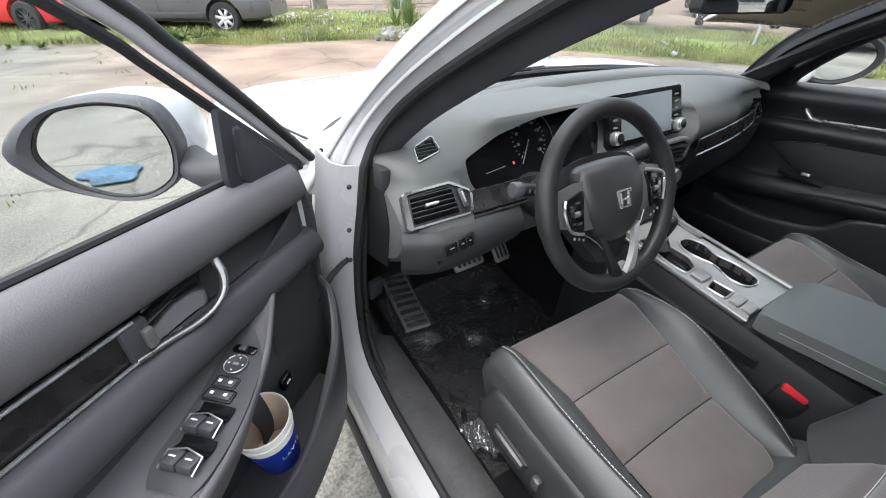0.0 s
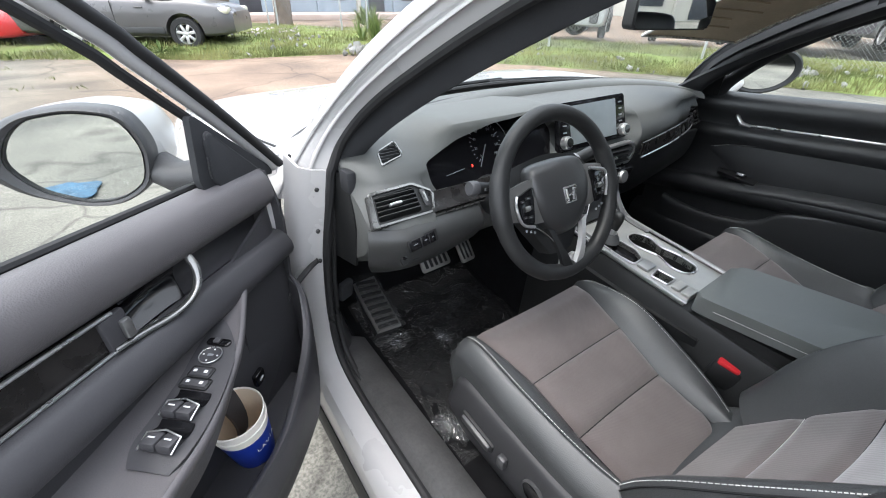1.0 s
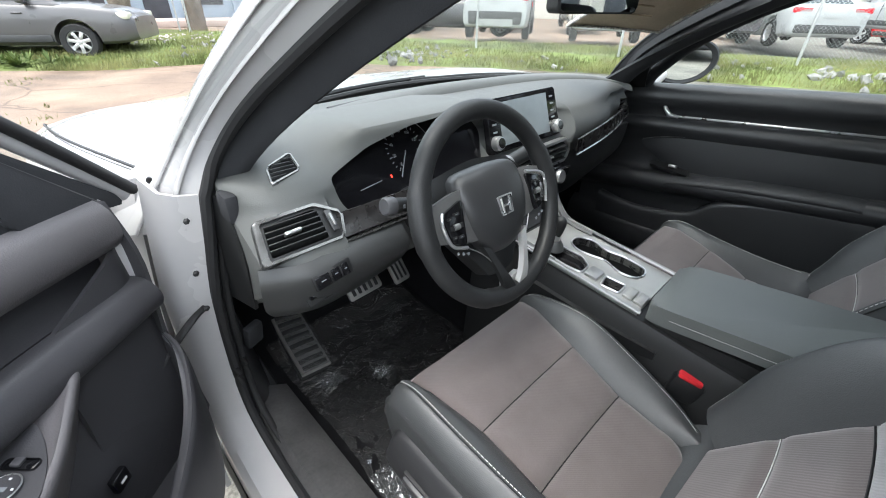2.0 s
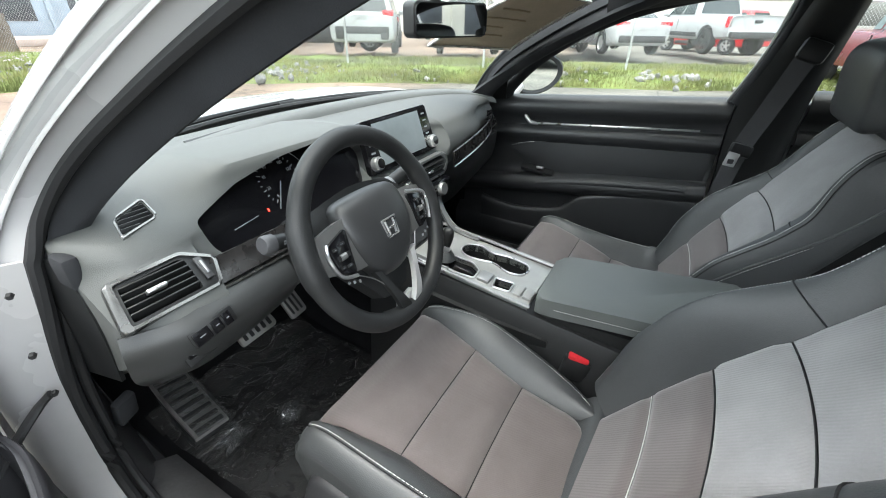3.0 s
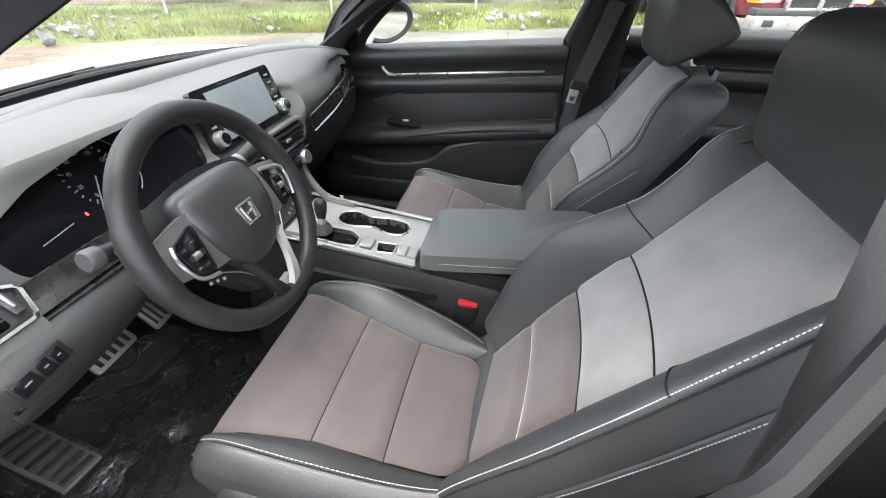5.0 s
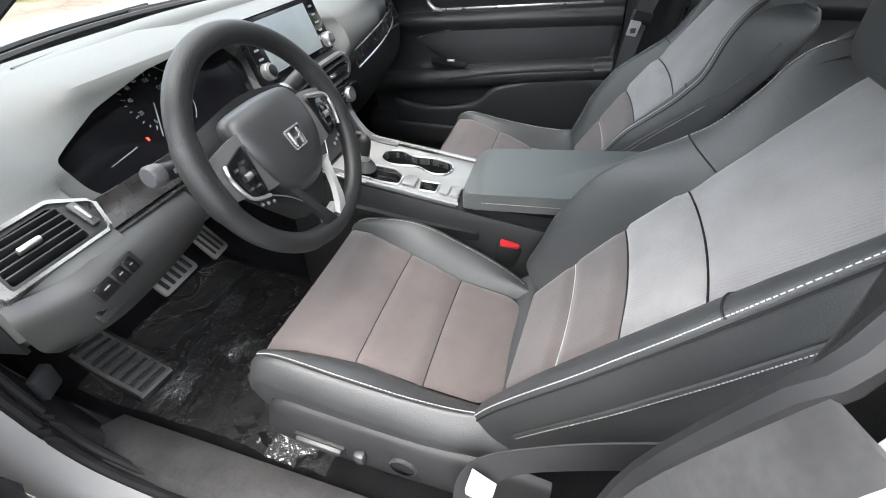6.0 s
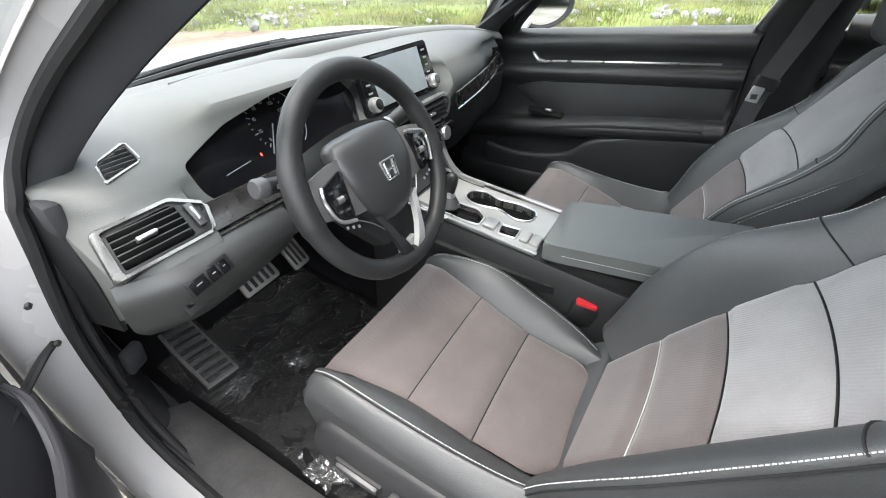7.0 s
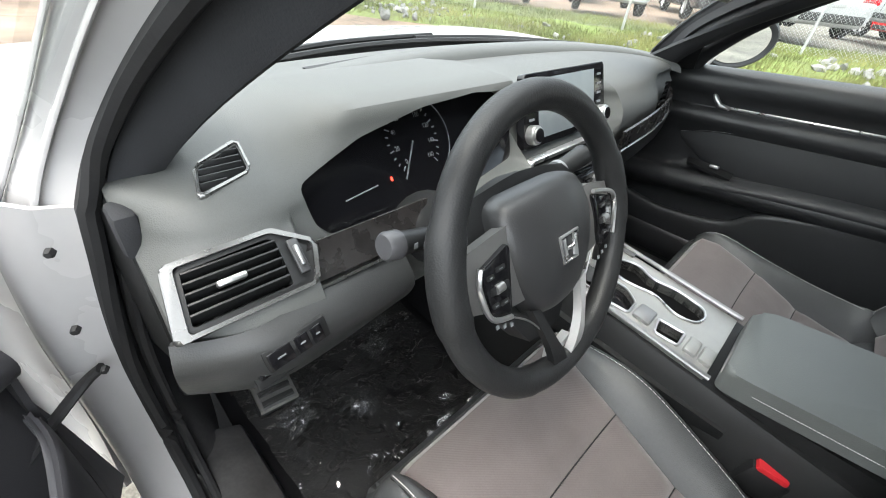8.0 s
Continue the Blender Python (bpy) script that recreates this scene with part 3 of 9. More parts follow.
# B pillars
for s in (-1, 1):
    y0 = -0.49 if s > 0 else -0.445
    bp = [[(s * 0.735, y0 - 0.02, 0.40), (s * 0.70, y0 - 0.05, 0.40), (s * 0.70, y0 - 0.12, 0.40), (s * 0.735, y0 - 0.17, 0.40)],
          [(s * 0.725, y0 - 0.01, 0.75), (s * 0.69, y0 - 0.04, 0.75), (s * 0.69, y0 - 0.12, 0.75), (s * 0.725, y0 - 0.16, 0.75)],
          [(s * 0.69, y0 - (0.035 if s < 0 else 0), 1.0), (s * 0.665, y0 - 0.06, 1.0), (s * 0.665, y0 - 0.12, 1.0), (s * 0.70, y0 - 0.16, 1.0)],
          [(s * 0.62, y0 - (0.115 if s < 0 else 0.05), 1.2), (s * 0.59, y0 - 0.08, 1.2), (s * 0.59, y0 - 0.14, 1.2), (s * 0.62, y0 - 0.17, 1.2)],
          [(s * 0.565, y0 - (0.15 if s < 0 else 0.09), 1.35), (s * 0.53, y0 - 0.11, 1.35), (s * 0.53, y0 - 0.16, 1.35), (s * 0.565, y0 - 0.18, 1.35)]]
    part("centre_pillar_trim", slab(net(bp, 24, 12), 0.012 * s), HARD, car, "black plastic centre pillar trim")
    bo = np.array(bp)[:, [0, 3]] + np.array((s * 0.035, 0, 0))
    part("centre_pillar", slab(net(bo, 24, 4), 0.02 * s), WHITE_PAINT if s < 0 else RUBBER, car)
# shell behind the front seats: rear left side, tail, shelf
for s in (-1, 1):
    if s < 0:
        rs = [[(s * 0.86, -0.60, 0.22), (s * 0.90, -0.60, 0.6), (s * 0.88, -0.60, 0.85), (s * 0.80, -0.60, 0.98)], [(s * 0.86, -1.6, 0.3), (s * 0.90, -1.6, 0.6), (s * 0.88, -1.6, 0.88), (s * 0.80, -1.6, 1.02)], [(s * 0.80, -2.4, 0.4), (s * 0.84, -2.4, 0.6), (s * 0.82, -2.4, 0.88), (s * 0.74, -2.4, 1.0)]]
        part("rear_side", slab(net(rs, 12, 10), 0.02 * -s), WHITE_PAINT, car)
    cp = [[(s * 0.76, -1.35, 1.03), (s * 0.72, -1.60, 1.03), (s * 0.70, -1.95, 1.03)], [(s * 0.62, -1.35, 1.30), (s * 0.60, -1.45, 1.30), (s * 0.56, -1.70, 1.30)]]
    part("rear_pillar", slab(net(cp, 8, 8), 0.03), WHITE_PAINT, car)
part("parcel_shelf", box((0, -1.85, 0.98), (1.44, 0.5, 0.03), 0.01), HEADLINER, car)
part("tail", box((0, -2.25, 0.70), (1.6, 0.5, 0.6), 0.08), WHITE_PAINT, car)
rg = part("rear_window", grid(net([[(-0.52, -1.68, 1.33), (0, -1.68, 1.385), (0.52, -1.68, 1.33)], [(-0.66, -2.05, 1.02), (0, -2.12, 1.02), (0.66, -2.05, 1.02)]], 8, 12)), GLASS, car)
rg.visible_shadow = False
# check strap and bolts on the hinge pillar
strap = part("check_strap", tube([(-0.742, 0.312, 0.757), (-0.762, 0.318, 0.740), (-0.80, 0.306, 0.716), (-0.85, 0.27, 0.695)], 0.0075, n=8, squash=0.7, smooth=14), RUBBER, car, "dark steel door check strap")
for y, x, z in ((0.290, -0.727, 0.925), (0.284, -0.739, 0.842), (0.306, -0.738, 0.760)):
    part("bolt", lathe([(0, 0), (0.0045, 0), (0.0045, 0.004), (0.003, 0.007), (0, 0.007)], pose(x, y, z, 90, 0, -25), 6), RUBBER, car)
# pressed folds along the pillar
for f in (0.30, 0.68):
    fold = np.array(WOX) * (1 - f) + np.array(WSX) * f + np.array((-0.012, -0.006, 0.012)) * (4 * f * (1 - f)) + np.array((-0.0015, -0.0015, 0.001))
    part("pillar_fold", tube(fold, 0.0045, smooth=40, n=8, squash=0.5, up=(-0.5, -0.5, 0.7)), WHITE_PAINT, car)
# lining above the right-hand windows
ry = [-0.10, -0.21, -0.377, -0.51, -0.675, -0.95, -1.19, -1.35]
rz_ = [1.222, 1.253, 1.272, 1.276, 1.273, 1.269, 1.235, 1.20]
rail_r = [[(0.612, y, z + 0.006), (0.588, y, z), (0.562, y, z + 0.018), (0.535, y, max(z + 0.055, 1.315)), (0.49, y, 1.352)] for y, z in zip(ry, rz_)]
part("roof_rail", slab(net(rail_r, 30, 14), -0.012), HEADLINER, car, "dark cloth lining above the windows")
# wheels and bumpers of the car
for s in (-1, 1):
    for y in (1.18, -1.62):
        m = pose(s * 0.70, y, 0.33, 0, 90 * s, 0)
        tyre = part("wheel", lathe([(0.20, 0.17), (0.22, 0.20), (0.305, 0.20), (0.33, 0.16), (0.33, 0.03), (0.30, 0.0), (0.20, 0.0)], m, 36), RUBBER, car, "black tyre")
        rim_ = lathe([(0.21, 0.18), (0.20, 0.19), (0.19, 0.15), (0.185, 0.05), (0, 0.05)], m, 32)
        for k in range(10):
            b = box((0.11, 0, 0.16), (0.17, 0.032, 0.025), 0.006)
            bmesh.ops.transform(b, matrix=m @ Matrix.Rotation(math.pi * k / 5, 4, "Z"), verts=b.verts)
            join(rim_, b)
        part("rim", rim_, SATIN, tyre, "silver wheel rim")
part("front_bumper", slab(net([[(-0.78, 1.74, 0.62), (-0.45, 1.93, 0.64), (0, 1.99, 0.65), (0.45, 1.93, 0.64), (0.78, 1.74, 0.62)], [(-0.80, 1.78, 0.42), (-0.45, 1.98, 0.42), (0, 2.03, 0.42), (0.45, 1.98, 0.42), (0.80, 1.78, 0.42)], [(-0.76, 1.74, 0.22), (-0.45, 1.92, 0.20), (0, 1.97, 0.20), (0.45, 1.92, 0.20), (0.76, 1.74, 0.22)]], 10, 24), 0.02), WHITE_PAINT, car)
part("grille", box((0, 2.02, 0.50), (0.9, 0.03, 0.14), 0.01), GLOSSBLACK, car)

# ---- dashboard ----
dash = thing("dashboard", (0, 0.4, 0.75), "black soft-touch dashboard with silver vents", "dashboard")
_prof = [(0.40, 0.73), (0.29, 0.742), (0.240, 0.755), (0.170, 0.80), (0.146, 0.85), (0.152, 0.884), (0.200, 0.930), (0.214, 0.950), (0.238, 0.969), (0.30, 0.986), (0.40, 0.998), (0.50, 0.992), (0.60, 0.978), (0.62, 0.93), (0.60, 0.80), (0.50, 0.74)]


def dash_ring(x):
    """The dashboard's section at x."""
    a = abs(x)
    side = max(0.0, (a - 0.52) / 0.18)
    end = max(0.0, (a - 0.62) / (0.05 if x < 0 else 0.07))
    bulge = max(0.0, 1 - max(0.0, abs(x + 0.31) - 0.145) / 0.085)
    bulge = bulge * bulge * (3 - 2 * bulge)
    out = []
    for i, (y, z) in enumerate(_prof):
        if 9 <= i <= 13:
            y = y - 0.16 * side**1.4 * (y - 0.25) / 0.36 + (0.05 * (1 - min(1, a / 0.5) ** 2) if i > 10 else 0)
            z = z - 0.020 * side**2
        if 2 <= i <= 9:
            y += (0.05 if i > 5 else 0.035) * end**2
        if i == 7:
            y, z = y + 0.010 * bulge, z + 0.012 * bulge
        if i == 8:
            y, z = y - 0.006 * bulge, z + 0.026 * bulge
        if i == 9:
            y, z = y - 0.045 * bulge, z + 0.038 * bulge
        if i == 10:
            z += 0.018 * bulge
        if -0.16 < x < 0.20 and 1 <= i <= 8:
            k = min(1, (x + 0.16) / 0.03, (0.20 - x) / 0.03)
            y += k * (0.050 if i < 8 else 0.015)
        if -0.546 < x < -0.17 and i in (4, 5, 6):
            y += (0.016, 0.034, 0.008)[i - 4]
        if x >= 0.20 and 2 <= i <= 5:
            y += 0.03 + 0.05 * (1 - (i - 2) / 4)
            z += 0.02
        if x > 0.38 and 3 <= i <= 8:
            y += (0.055 if i < 8 else 0.025) * min(1.0, (x - 0.38) / 0.14) ** 1.3
        out.append((x, y, z))
    return out


_xs = [-0.676, -0.674, -0.662, -0.645, -0.62, -0.57, -0.55, -0.545, -0.53, -0.50, -0.48, -0.46, -0.44, -0.40, -0.32, -0.24, -0.20, -0.18, -0.165, -0.16, -0.13, -0.06, 0, 0.08, 0.17, 0.20, 0.205, 0.30, 0.40, 0.50, 0.58, 0.64, 0.67, 0.69, 0.695]
_rings = np.array([crom(dash_ring(x), 64, True) for x in _xs])
dash_body = part("dash_body", grid(_rings, close_v=True, cap=True), SOFT, dash, angle=50)


def at_y(y):
    return frame_of((0, y, 0), (1, 0, 0), (0, 0, 1))


CLUSTER = roundpoly([(-0.529, 0.958), (-0.448, 0.990), (-0.345, 1.009), (-0.25, 1.014), (-0.19, 1.009), (-0.142, 0.986), (-0.124, 0.955), (-0.150, 0.90), (-0.24, 0.887), (-0.498, 0.888), (-0.522, 0.916)], 0.010)
LV_M = frame_of((0, 0.155, 0.889), (1, 0, 0), (0, 0.735, 0.678))
LVENT = roundpoly([(-0.665, 0.006), (-0.656, 0.054), (-0.578, 0.057), (-0.572, 0.052), (-0.574, 0.006)], 0.004)
LV_MID = roundpoly([(-0.670, 0.001), (-0.660, 0.059), (-0.575, 0.061), (-0.540, 0.038), (-0.554, 0.001)], 0.005)
LV_OUT = roundpoly([(-0.682, -0.003), (-0.669, 0.064), (-0.572, 0.0655), (-0.535, 0.0395), (-0.5505, -0.003)], 0.006)
SV_M = frame_of((0, 0.234, 0.9665), (1, 0, 0), (0, 0.965, 0.262))
SVENT = roundpoly([(-0.613, 0.004), (-0.602, 0.040), (-0.556, 0.062), (-0.563, 0.020)], 0.006)
RV_M = frame_of((0, 0.244, 0.872), (1, 0, 0), (0, 0.5, 0.866))
RVENT = roundpoly([(0.560, 0.015), (0.585, 0.062), (0.650, 0.058), (0.655, 0.006), (0.58, 0.0)], 0.008)
carve(dash_body, prism(CLUSTER, 0.30, at_y(0.335)), prism(LVENT, 0.12, LV_M @ Matrix.Translation((0, 0, -0.05))), prism(SVENT, 0.12, SV_M @ Matrix.Translation((0, 0, -0.05))), prism(RVENT, 0.14, RV_M @ Matrix.Translation((0, 0, -0.05))))

# dial panel
SHEAR = Matrix(((1, 0, 0, 0), (0, 1, 0.65, 0.222 - 0.65 * 0.896), (0, 0, 1, 0), (0, 0, 0, 1)))
cl = part("instrument_panel", prism([(x * 1.0, z) for x, z in CLUSTER], 0.004, SHEAR @ at_y(0.004)), GLOSSBLACK, dash, "glossy black dial panel with a speedometer")
DIALGREY = plain("dial_print", (0.17, 0.18, 0.19), 0.5)
DX, DZ = -0.338, 0.957


def dial(bm):
    """Lays dial marks, drawn on the plane y = 0, onto the tilted panel."""
    bmesh.ops.transform(bm, matrix=SHEAR, verts=bm.verts)
    return bm


for k in range(25):
    bmd = bmesh.new()
    a = math.radians(225 - k * 270 / 24)
    r0 = 0.037 if k % 3 == 0 else 0.040
    box((DX + 0.5 * (r0 + 0.044) * math.cos(a), -0.0015, DZ + 0.5 * (r0 + 0.044) * math.sin(a)), (0.044 - r0, 0.0008, 0.0012), 0, Euler((0, -a, 0)).to_matrix(), bm=bmd)
    part("dial_tick", dial(bmd), DIALGREY, cl)
part("dial_needle", dial(box((DX - 0.016, -0.0015, DZ - 0.021), (0.0016, 0.001, 0.05), 0, Euler((0, math.radians(38), 0)).to_matrix())), DIALGREY, cl)
part("dial_arc", dial(tube([(DX + 0.066 * math.cos(a), -0.0015, DZ + 0.052 * math.sin(a)) for a in np.linspace(-0.9, 1.9, 24)], 0.0008, n=5)), DIALGREY, cl)
part("dial_line", dial(tube([(-0.465, -0.0015, 0.915), (-0.415, -0.0015, 0.920)], 0.0007, n=5)), DIALGREY, cl)
part("warning_lamp", dial(box((-0.392, -0.0015, 0.922), (0.003, 0.001, 0.0045), 0.0003)), plain("red_lamp", (1.0, 0.05, 0.03), 0.4, 0, 0.8), cl, "small lit red warning lamp")


def text_part(name, body, size, m, material, parent, extrude=0.0003):
    cu = bpy.data.curves.new(name, "FONT")
    cu.body, cu.size, cu.extrude, cu.align_x, cu.align_y = body, size, extrude, "CENTER", "CENTER"
    ob = new("lettering", cu)
    deps = bpy.context.evaluated_depsgraph_get()
    me = bpy.data.meshes.new_from_object(ob.evaluated_get(deps))
    bpy.data.objects.remove(ob)
    bm = bmesh.new()
    bm.from_mesh(me)
    bpy.data.meshes.remove(me)
    bmesh.ops.transform(bm, matrix=m, verts=bm.verts)
    return part(name, bm, material, parent, "", False)


for k in range(9):
    a = math.radians(225 - k * 270 / 8)
    text_part("dial_number", str(k * 20), 0.0075, SHEAR @ frame_of((DX + 0.031 * math.cos(a), -0.0015, DZ + 0.031 * math.sin(a)), (1, 0, 0), (0, 0, 1)), DIALGREY, cl)


def vent(name, outline, m, slats, vanes, grow=1.16, tab=None, mid=None, outer=None):
    """A silver-framed air vent with slats, set into the dashboard; m: x across, y up its face."""
    fr = outline
    c = np.mean(np.array(fr), 0)
    big = outer or [tuple(c + (np.array(p) - c) * np.array((grow * 0.97, grow * 1.06))) for p in fr]
    mid = mid or [tuple(c + (np.array(p) - c) * np.array((1.07, 1.10))) for p in fr]
    v = part(name, prism(fr, 0.003, m @ Matrix.Translation((0, 0, -0.036))), RUBBER, dash, "black air vent in a satin silver frame")
    f = part("vent_frame", prism(big, 0.015, m @ Matrix.Translation((0, 0, -0.011)), 0.004, 3), VENTSILVER, v)
    carve(f, prism(mid, 0.08, m @ Matrix.Translation((0, 0, -0.04))))
    bz = part("vent_bezel", prism(mid, 0.036, m @ Matrix.Translation((0, 0, -0.036)), 0.0015), HARD, v)
    carve(bz, prism(fr, 0.10, m @ Matrix.Translation((0, 0, -0.05))))
    P = np.array(fr)
    lo, hi = P.min(0), P.max(0)
    rot = m.to_3x3()

    def span(h):
        """Left and right edge of the opening at height h."""
        q = []
        for i in range(len(P)):
            a, b = P[i - 1], P[i]
            if (a[1] - h) * (b[1] - h) < 0:
                q.append(a[0] + (b[0] - a[0]) * (h - a[1]) / (b[1] - a[1]))
        return min(q), max(q)

    for k in range(slats):
        h = lo[1] + (hi[1] - lo[1]) * (k + 0.8) / (slats + 0.6)
        l, r = span(h)
        part("vent_slat", box(m @ Vector(((l + r) / 2, h, -0.006)), (r - l - 0.001, 0.0026, 0.018), 0.0008, rot @ Euler((radians(-20), 0, 0)).to_matrix()), HARD, v)
    for k in range(vanes):
        x = lo[0] + (hi[0] - lo[0]) * (k + 1) / (vanes + 1)
        part("vent_vane", box(m @ Vector((x, (lo[1] + hi[1]) / 2, -0.022)), (0.002, (hi[1] - lo[1]) * 0.8, 0.018), 0, rot), HARD, v)
    if tab:
        part("vent_tab", box(m @ Vector((tab[0], tab[1], 0.003)), (0.026, 0.006, 0.012), 0.002, rot), CHROME, v)
    return v


vent("air_vent", LVENT, LV_M, 5, 6, 1.15, (-0.622, 0.032), LV_MID, LV_OUT)
lvr = LV_M.to_3x3()
part("vent_wheel_plate", box(LV_M @ Vector((-0.559, 0.030, 0.0035)), (0.011, 0.036, 0.004), 0.0015, lvr), SWGREY, dash)
part("vent_wheel", box(LV_M @ Vector((-0.559, 0.030, 0.006)), (0.0045, 0.022, 0.006), 0.0018, lvr), SATIN, dash, "ribbed vent thumb wheel")
vent("side_vent", SVENT, SV_M, 5, 0, 1.22)
vent("air_vent", RVENT, RV_M, 4, 4)
# woodgrain band and silver lines
band = [[(x, 0.188, 0.911) for x in (-0.545, -0.50, -0.44, -0.38)], [(x - 0.010, 0.178, 0.897) for x in (-0.545, -0.50, -0.44, -0.38)], [(x - 0.018, 0.160, 0.880) for x in (-0.545, -0.50, -0.44, -0.38)]]
part("trim_band", slab(net(band, 7, 16), 0.008), WOOD, dash, "dark glossy woodgrain band")
part("silver_line", tube([(-0.538, 0.183, 0.9135), (-0.46, 0.183, 0.9135), (-0.38, 0.183, 0.9135)], 0.0016, n=6), VENTSILVER, dash)
part("silver_line", tube([(-0.560, 0.154, 0.8785), (-0.48, 0.154, 0.8785), (-0.39, 0.154, 0.8785)], 0.0020, n=6), VENTSILVER, dash)
band = [[(0.185, 0.178, 0.895), (0.32, 0.176, 0.915), (0.46, 0.197, 0.925), (0.585, 0.243, 0.925)], [(0.19, 0.180, 0.858), (0.32, 0.172, 0.880), (0.46, 0.193, 0.893), (0.585, 0.241, 0.890)]]
part("trim_band", slab(net(band, 5, 24), 0.006), WOOD, dash, "dark glossy woodgrain band")
part("silver_line", tube([(0.19, 0.172, 0.852), (0.32, 0.166, 0.874), (0.46, 0.187, 0.888), (0.585, 0.236, 0.886)], 0.0025, smooth=24, n=6), CHROME, dash)
# lower driver panel with switches
low = [[(-0.685, 0.178, 0.880), (-0.62, 0.155, 0.878), (-0.54, 0.166, 0.881), (-0.44, 0.168, 0.880)], [(-0.69, 0.170, 0.85), (-0.62, 0.138, 0.852), (-0.54, 0.136, 0.85), (-0.44, 0.140, 0.845)], [(-0.685, 0.19, 0.80), (-0.62, 0.160, 0.79), (-0.54, 0.160, 0.79), (-0.45, 0.165, 0.80)], [(-0.665, 0.222, 0.757), (-0.62, 0.208, 0.752), (-0.55, 0.208, 0.754), (-0.45, 0.212, 0.765)]]
KNEE = mat("knee_plastic", (0.030, 0.031, 0.031), 0.42, 0, 0.12, 7, 420, 0.15, 0.5, 0, 0.0008, 600)
lp = part("lower_panel", slab(net(np.array(low) + np.array((0, -0.009, -0.003)), 18, 20), -0.01), KNEE, dash, "black plastic lower dash panel")
LPR = Euler((radians(-14), radians(-8), 0)).to_matrix()
for x, y, z, w in ((-0.611, 0.1395, 0.846, 0.024), (-0.589, 0.1395, 0.849, 0.015), (-0.573, 0.1395, 0.851, 0.012)):
    y -= 0.012
    sw = part("switch", box((x, y, z), (w, 0.005, 0.020), 0.0015, LPR), GLOSSBLACK, lp)
    part("switch_mark", box((x, y - 0.0028, z + 0.002), (w * 0.35, 0.0006, 0.0016), 0, LPR), DIALGREY, sw)
part("switch_plate", box((-0.593, 0.1300, 0.8485), (0.066, 0.006, 0.026), 0.0025, LPR), HARD, lp)
part("switch_plate", box((-0.603, 0.1450, 0.818), (0.066, 0.006, 0.030), 0.0025, Euler((radians(-24), radians(-8), 0)).to_matrix()), HARD, lp)
for x, y, z in ((-0.624, 0.1555, 0.819), (-0.604, 0.1555, 0.822)):
    y -= 0.013
    sw = part("switch", box((x, y, z), (0.016, 0.008, 0.013), 0.002, LPR), GLOSSBLACK, lp)
    part("switch_mark", box((x, y - 0.0044, z + 0.001), (0.005, 0.0006, 0.004), 0, LPR), DIALGREY, sw)
# end cap of the dash
part("dash_end", slab(net([[(-0.677, 0.27, 0.945), (-0.690, 0.34, 0.955)], [(-0.679, 0.24, 0.86), (-0.692, 0.34, 0.86)], [(-0.677, 0.265, 0.745), (-0.690, 0.35, 0.735)]], 8, 6), 0.006), HARD, dash)
part("cover_plate", box((-0.672, 0.268, 0.938), (0.02, 0.04, 0.045), 0.006), TRIMDARK, dash)
# line along the dash top, seam and demister slot
part("demister_slot", slab(net([[(-0.36, 0.49, 0.9985), (0, 0.545, 0.9995), (0.36, 0.49, 0.9985)], [(-0.36, 0.505, 0.9985), (0, 0.56, 0.9995), (0.36, 0.505, 0.9985)]], 3, 24), 0.003), RUBBER, dash)
ridge = [[(-0.42, 0.42 + d, 0.998 + h), (-0.2, 0.465 + d, 1.004 + h), (0, 0.475 + d, 1.006 + h), (0.3, 0.445 + d, 1.002 + h), (0.52, 0.36 + d, 0.992 + h), (0.63, 0.27 + d, 0.968 + h)] for d, h in ((-0.03, -0.012), (-0.02, 0.004), (0.0, 0.010), (0.04, 0.004), (0.06, -0.014))]
part("dash_ridge", grid(net(ridge, 14, 40)), SOFT, dash)

# screen with knobs
SM = frame_of((0.012, 0.226, 0.905), (1, 0, 0), (0, 0.33, 1))
scr = part("display_screen", prism(roundpoly([(-0.142, 0), (0.142, 0), (0.136, 0.118), (-0.130, 0.118)], 0.006), 0.014, SM, 0.003), GLOSSBLACK, dash, "black touch screen with side buttons and two knobs", angle=30)
part("screen_glass", prism([(-0.095, 0.012), (0.095, 0.012), (0.095, 0.108), (-0.095, 0.108)], 0.0012, SM @ Matrix.Translation((0, 0, 0.014))), mat("screen_glass", (0.16, 0.18, 0.19), 0.10, 0, 0.1, 5, 50, 0.0, 0.6), scr)
for s in (-1, 1):
    for k in range(4):
        part("button", prism([(s * 0.116 - 0.007, 0.044 + k * 0.017), (s * 0.116 + 0.007, 0.044 + k * 0.017), (s * 0.116 + 0.007, 0.048 + k * 0.017), (s * 0.116 - 0.007, 0.048 + k * 0.017)], 0.001, SM @ Matrix.Translation((0, 0, 0.014))), DIALGREY, scr)
    kn = part("knob", lathe([(0, 0), (0.0165, 0), (0.0165, 0.012), (0.015, 0.016), (0.0125, 0.0165), (0.012, 0.0185), (0, 0.0185)], SM @ Matrix.Translation((s * 0.120, 0.022, 0.013)), 24), SATIN, scr, "satin silver knob")
    part("knob_cap", lathe([(0, 0), (0.0112, 0), (0.0112, 0.001), (0, 0.0012)], SM @ Matrix.Translation((s * 0.120, 0.022, 0.0318)), 20), GLOSSBLACK, kn)

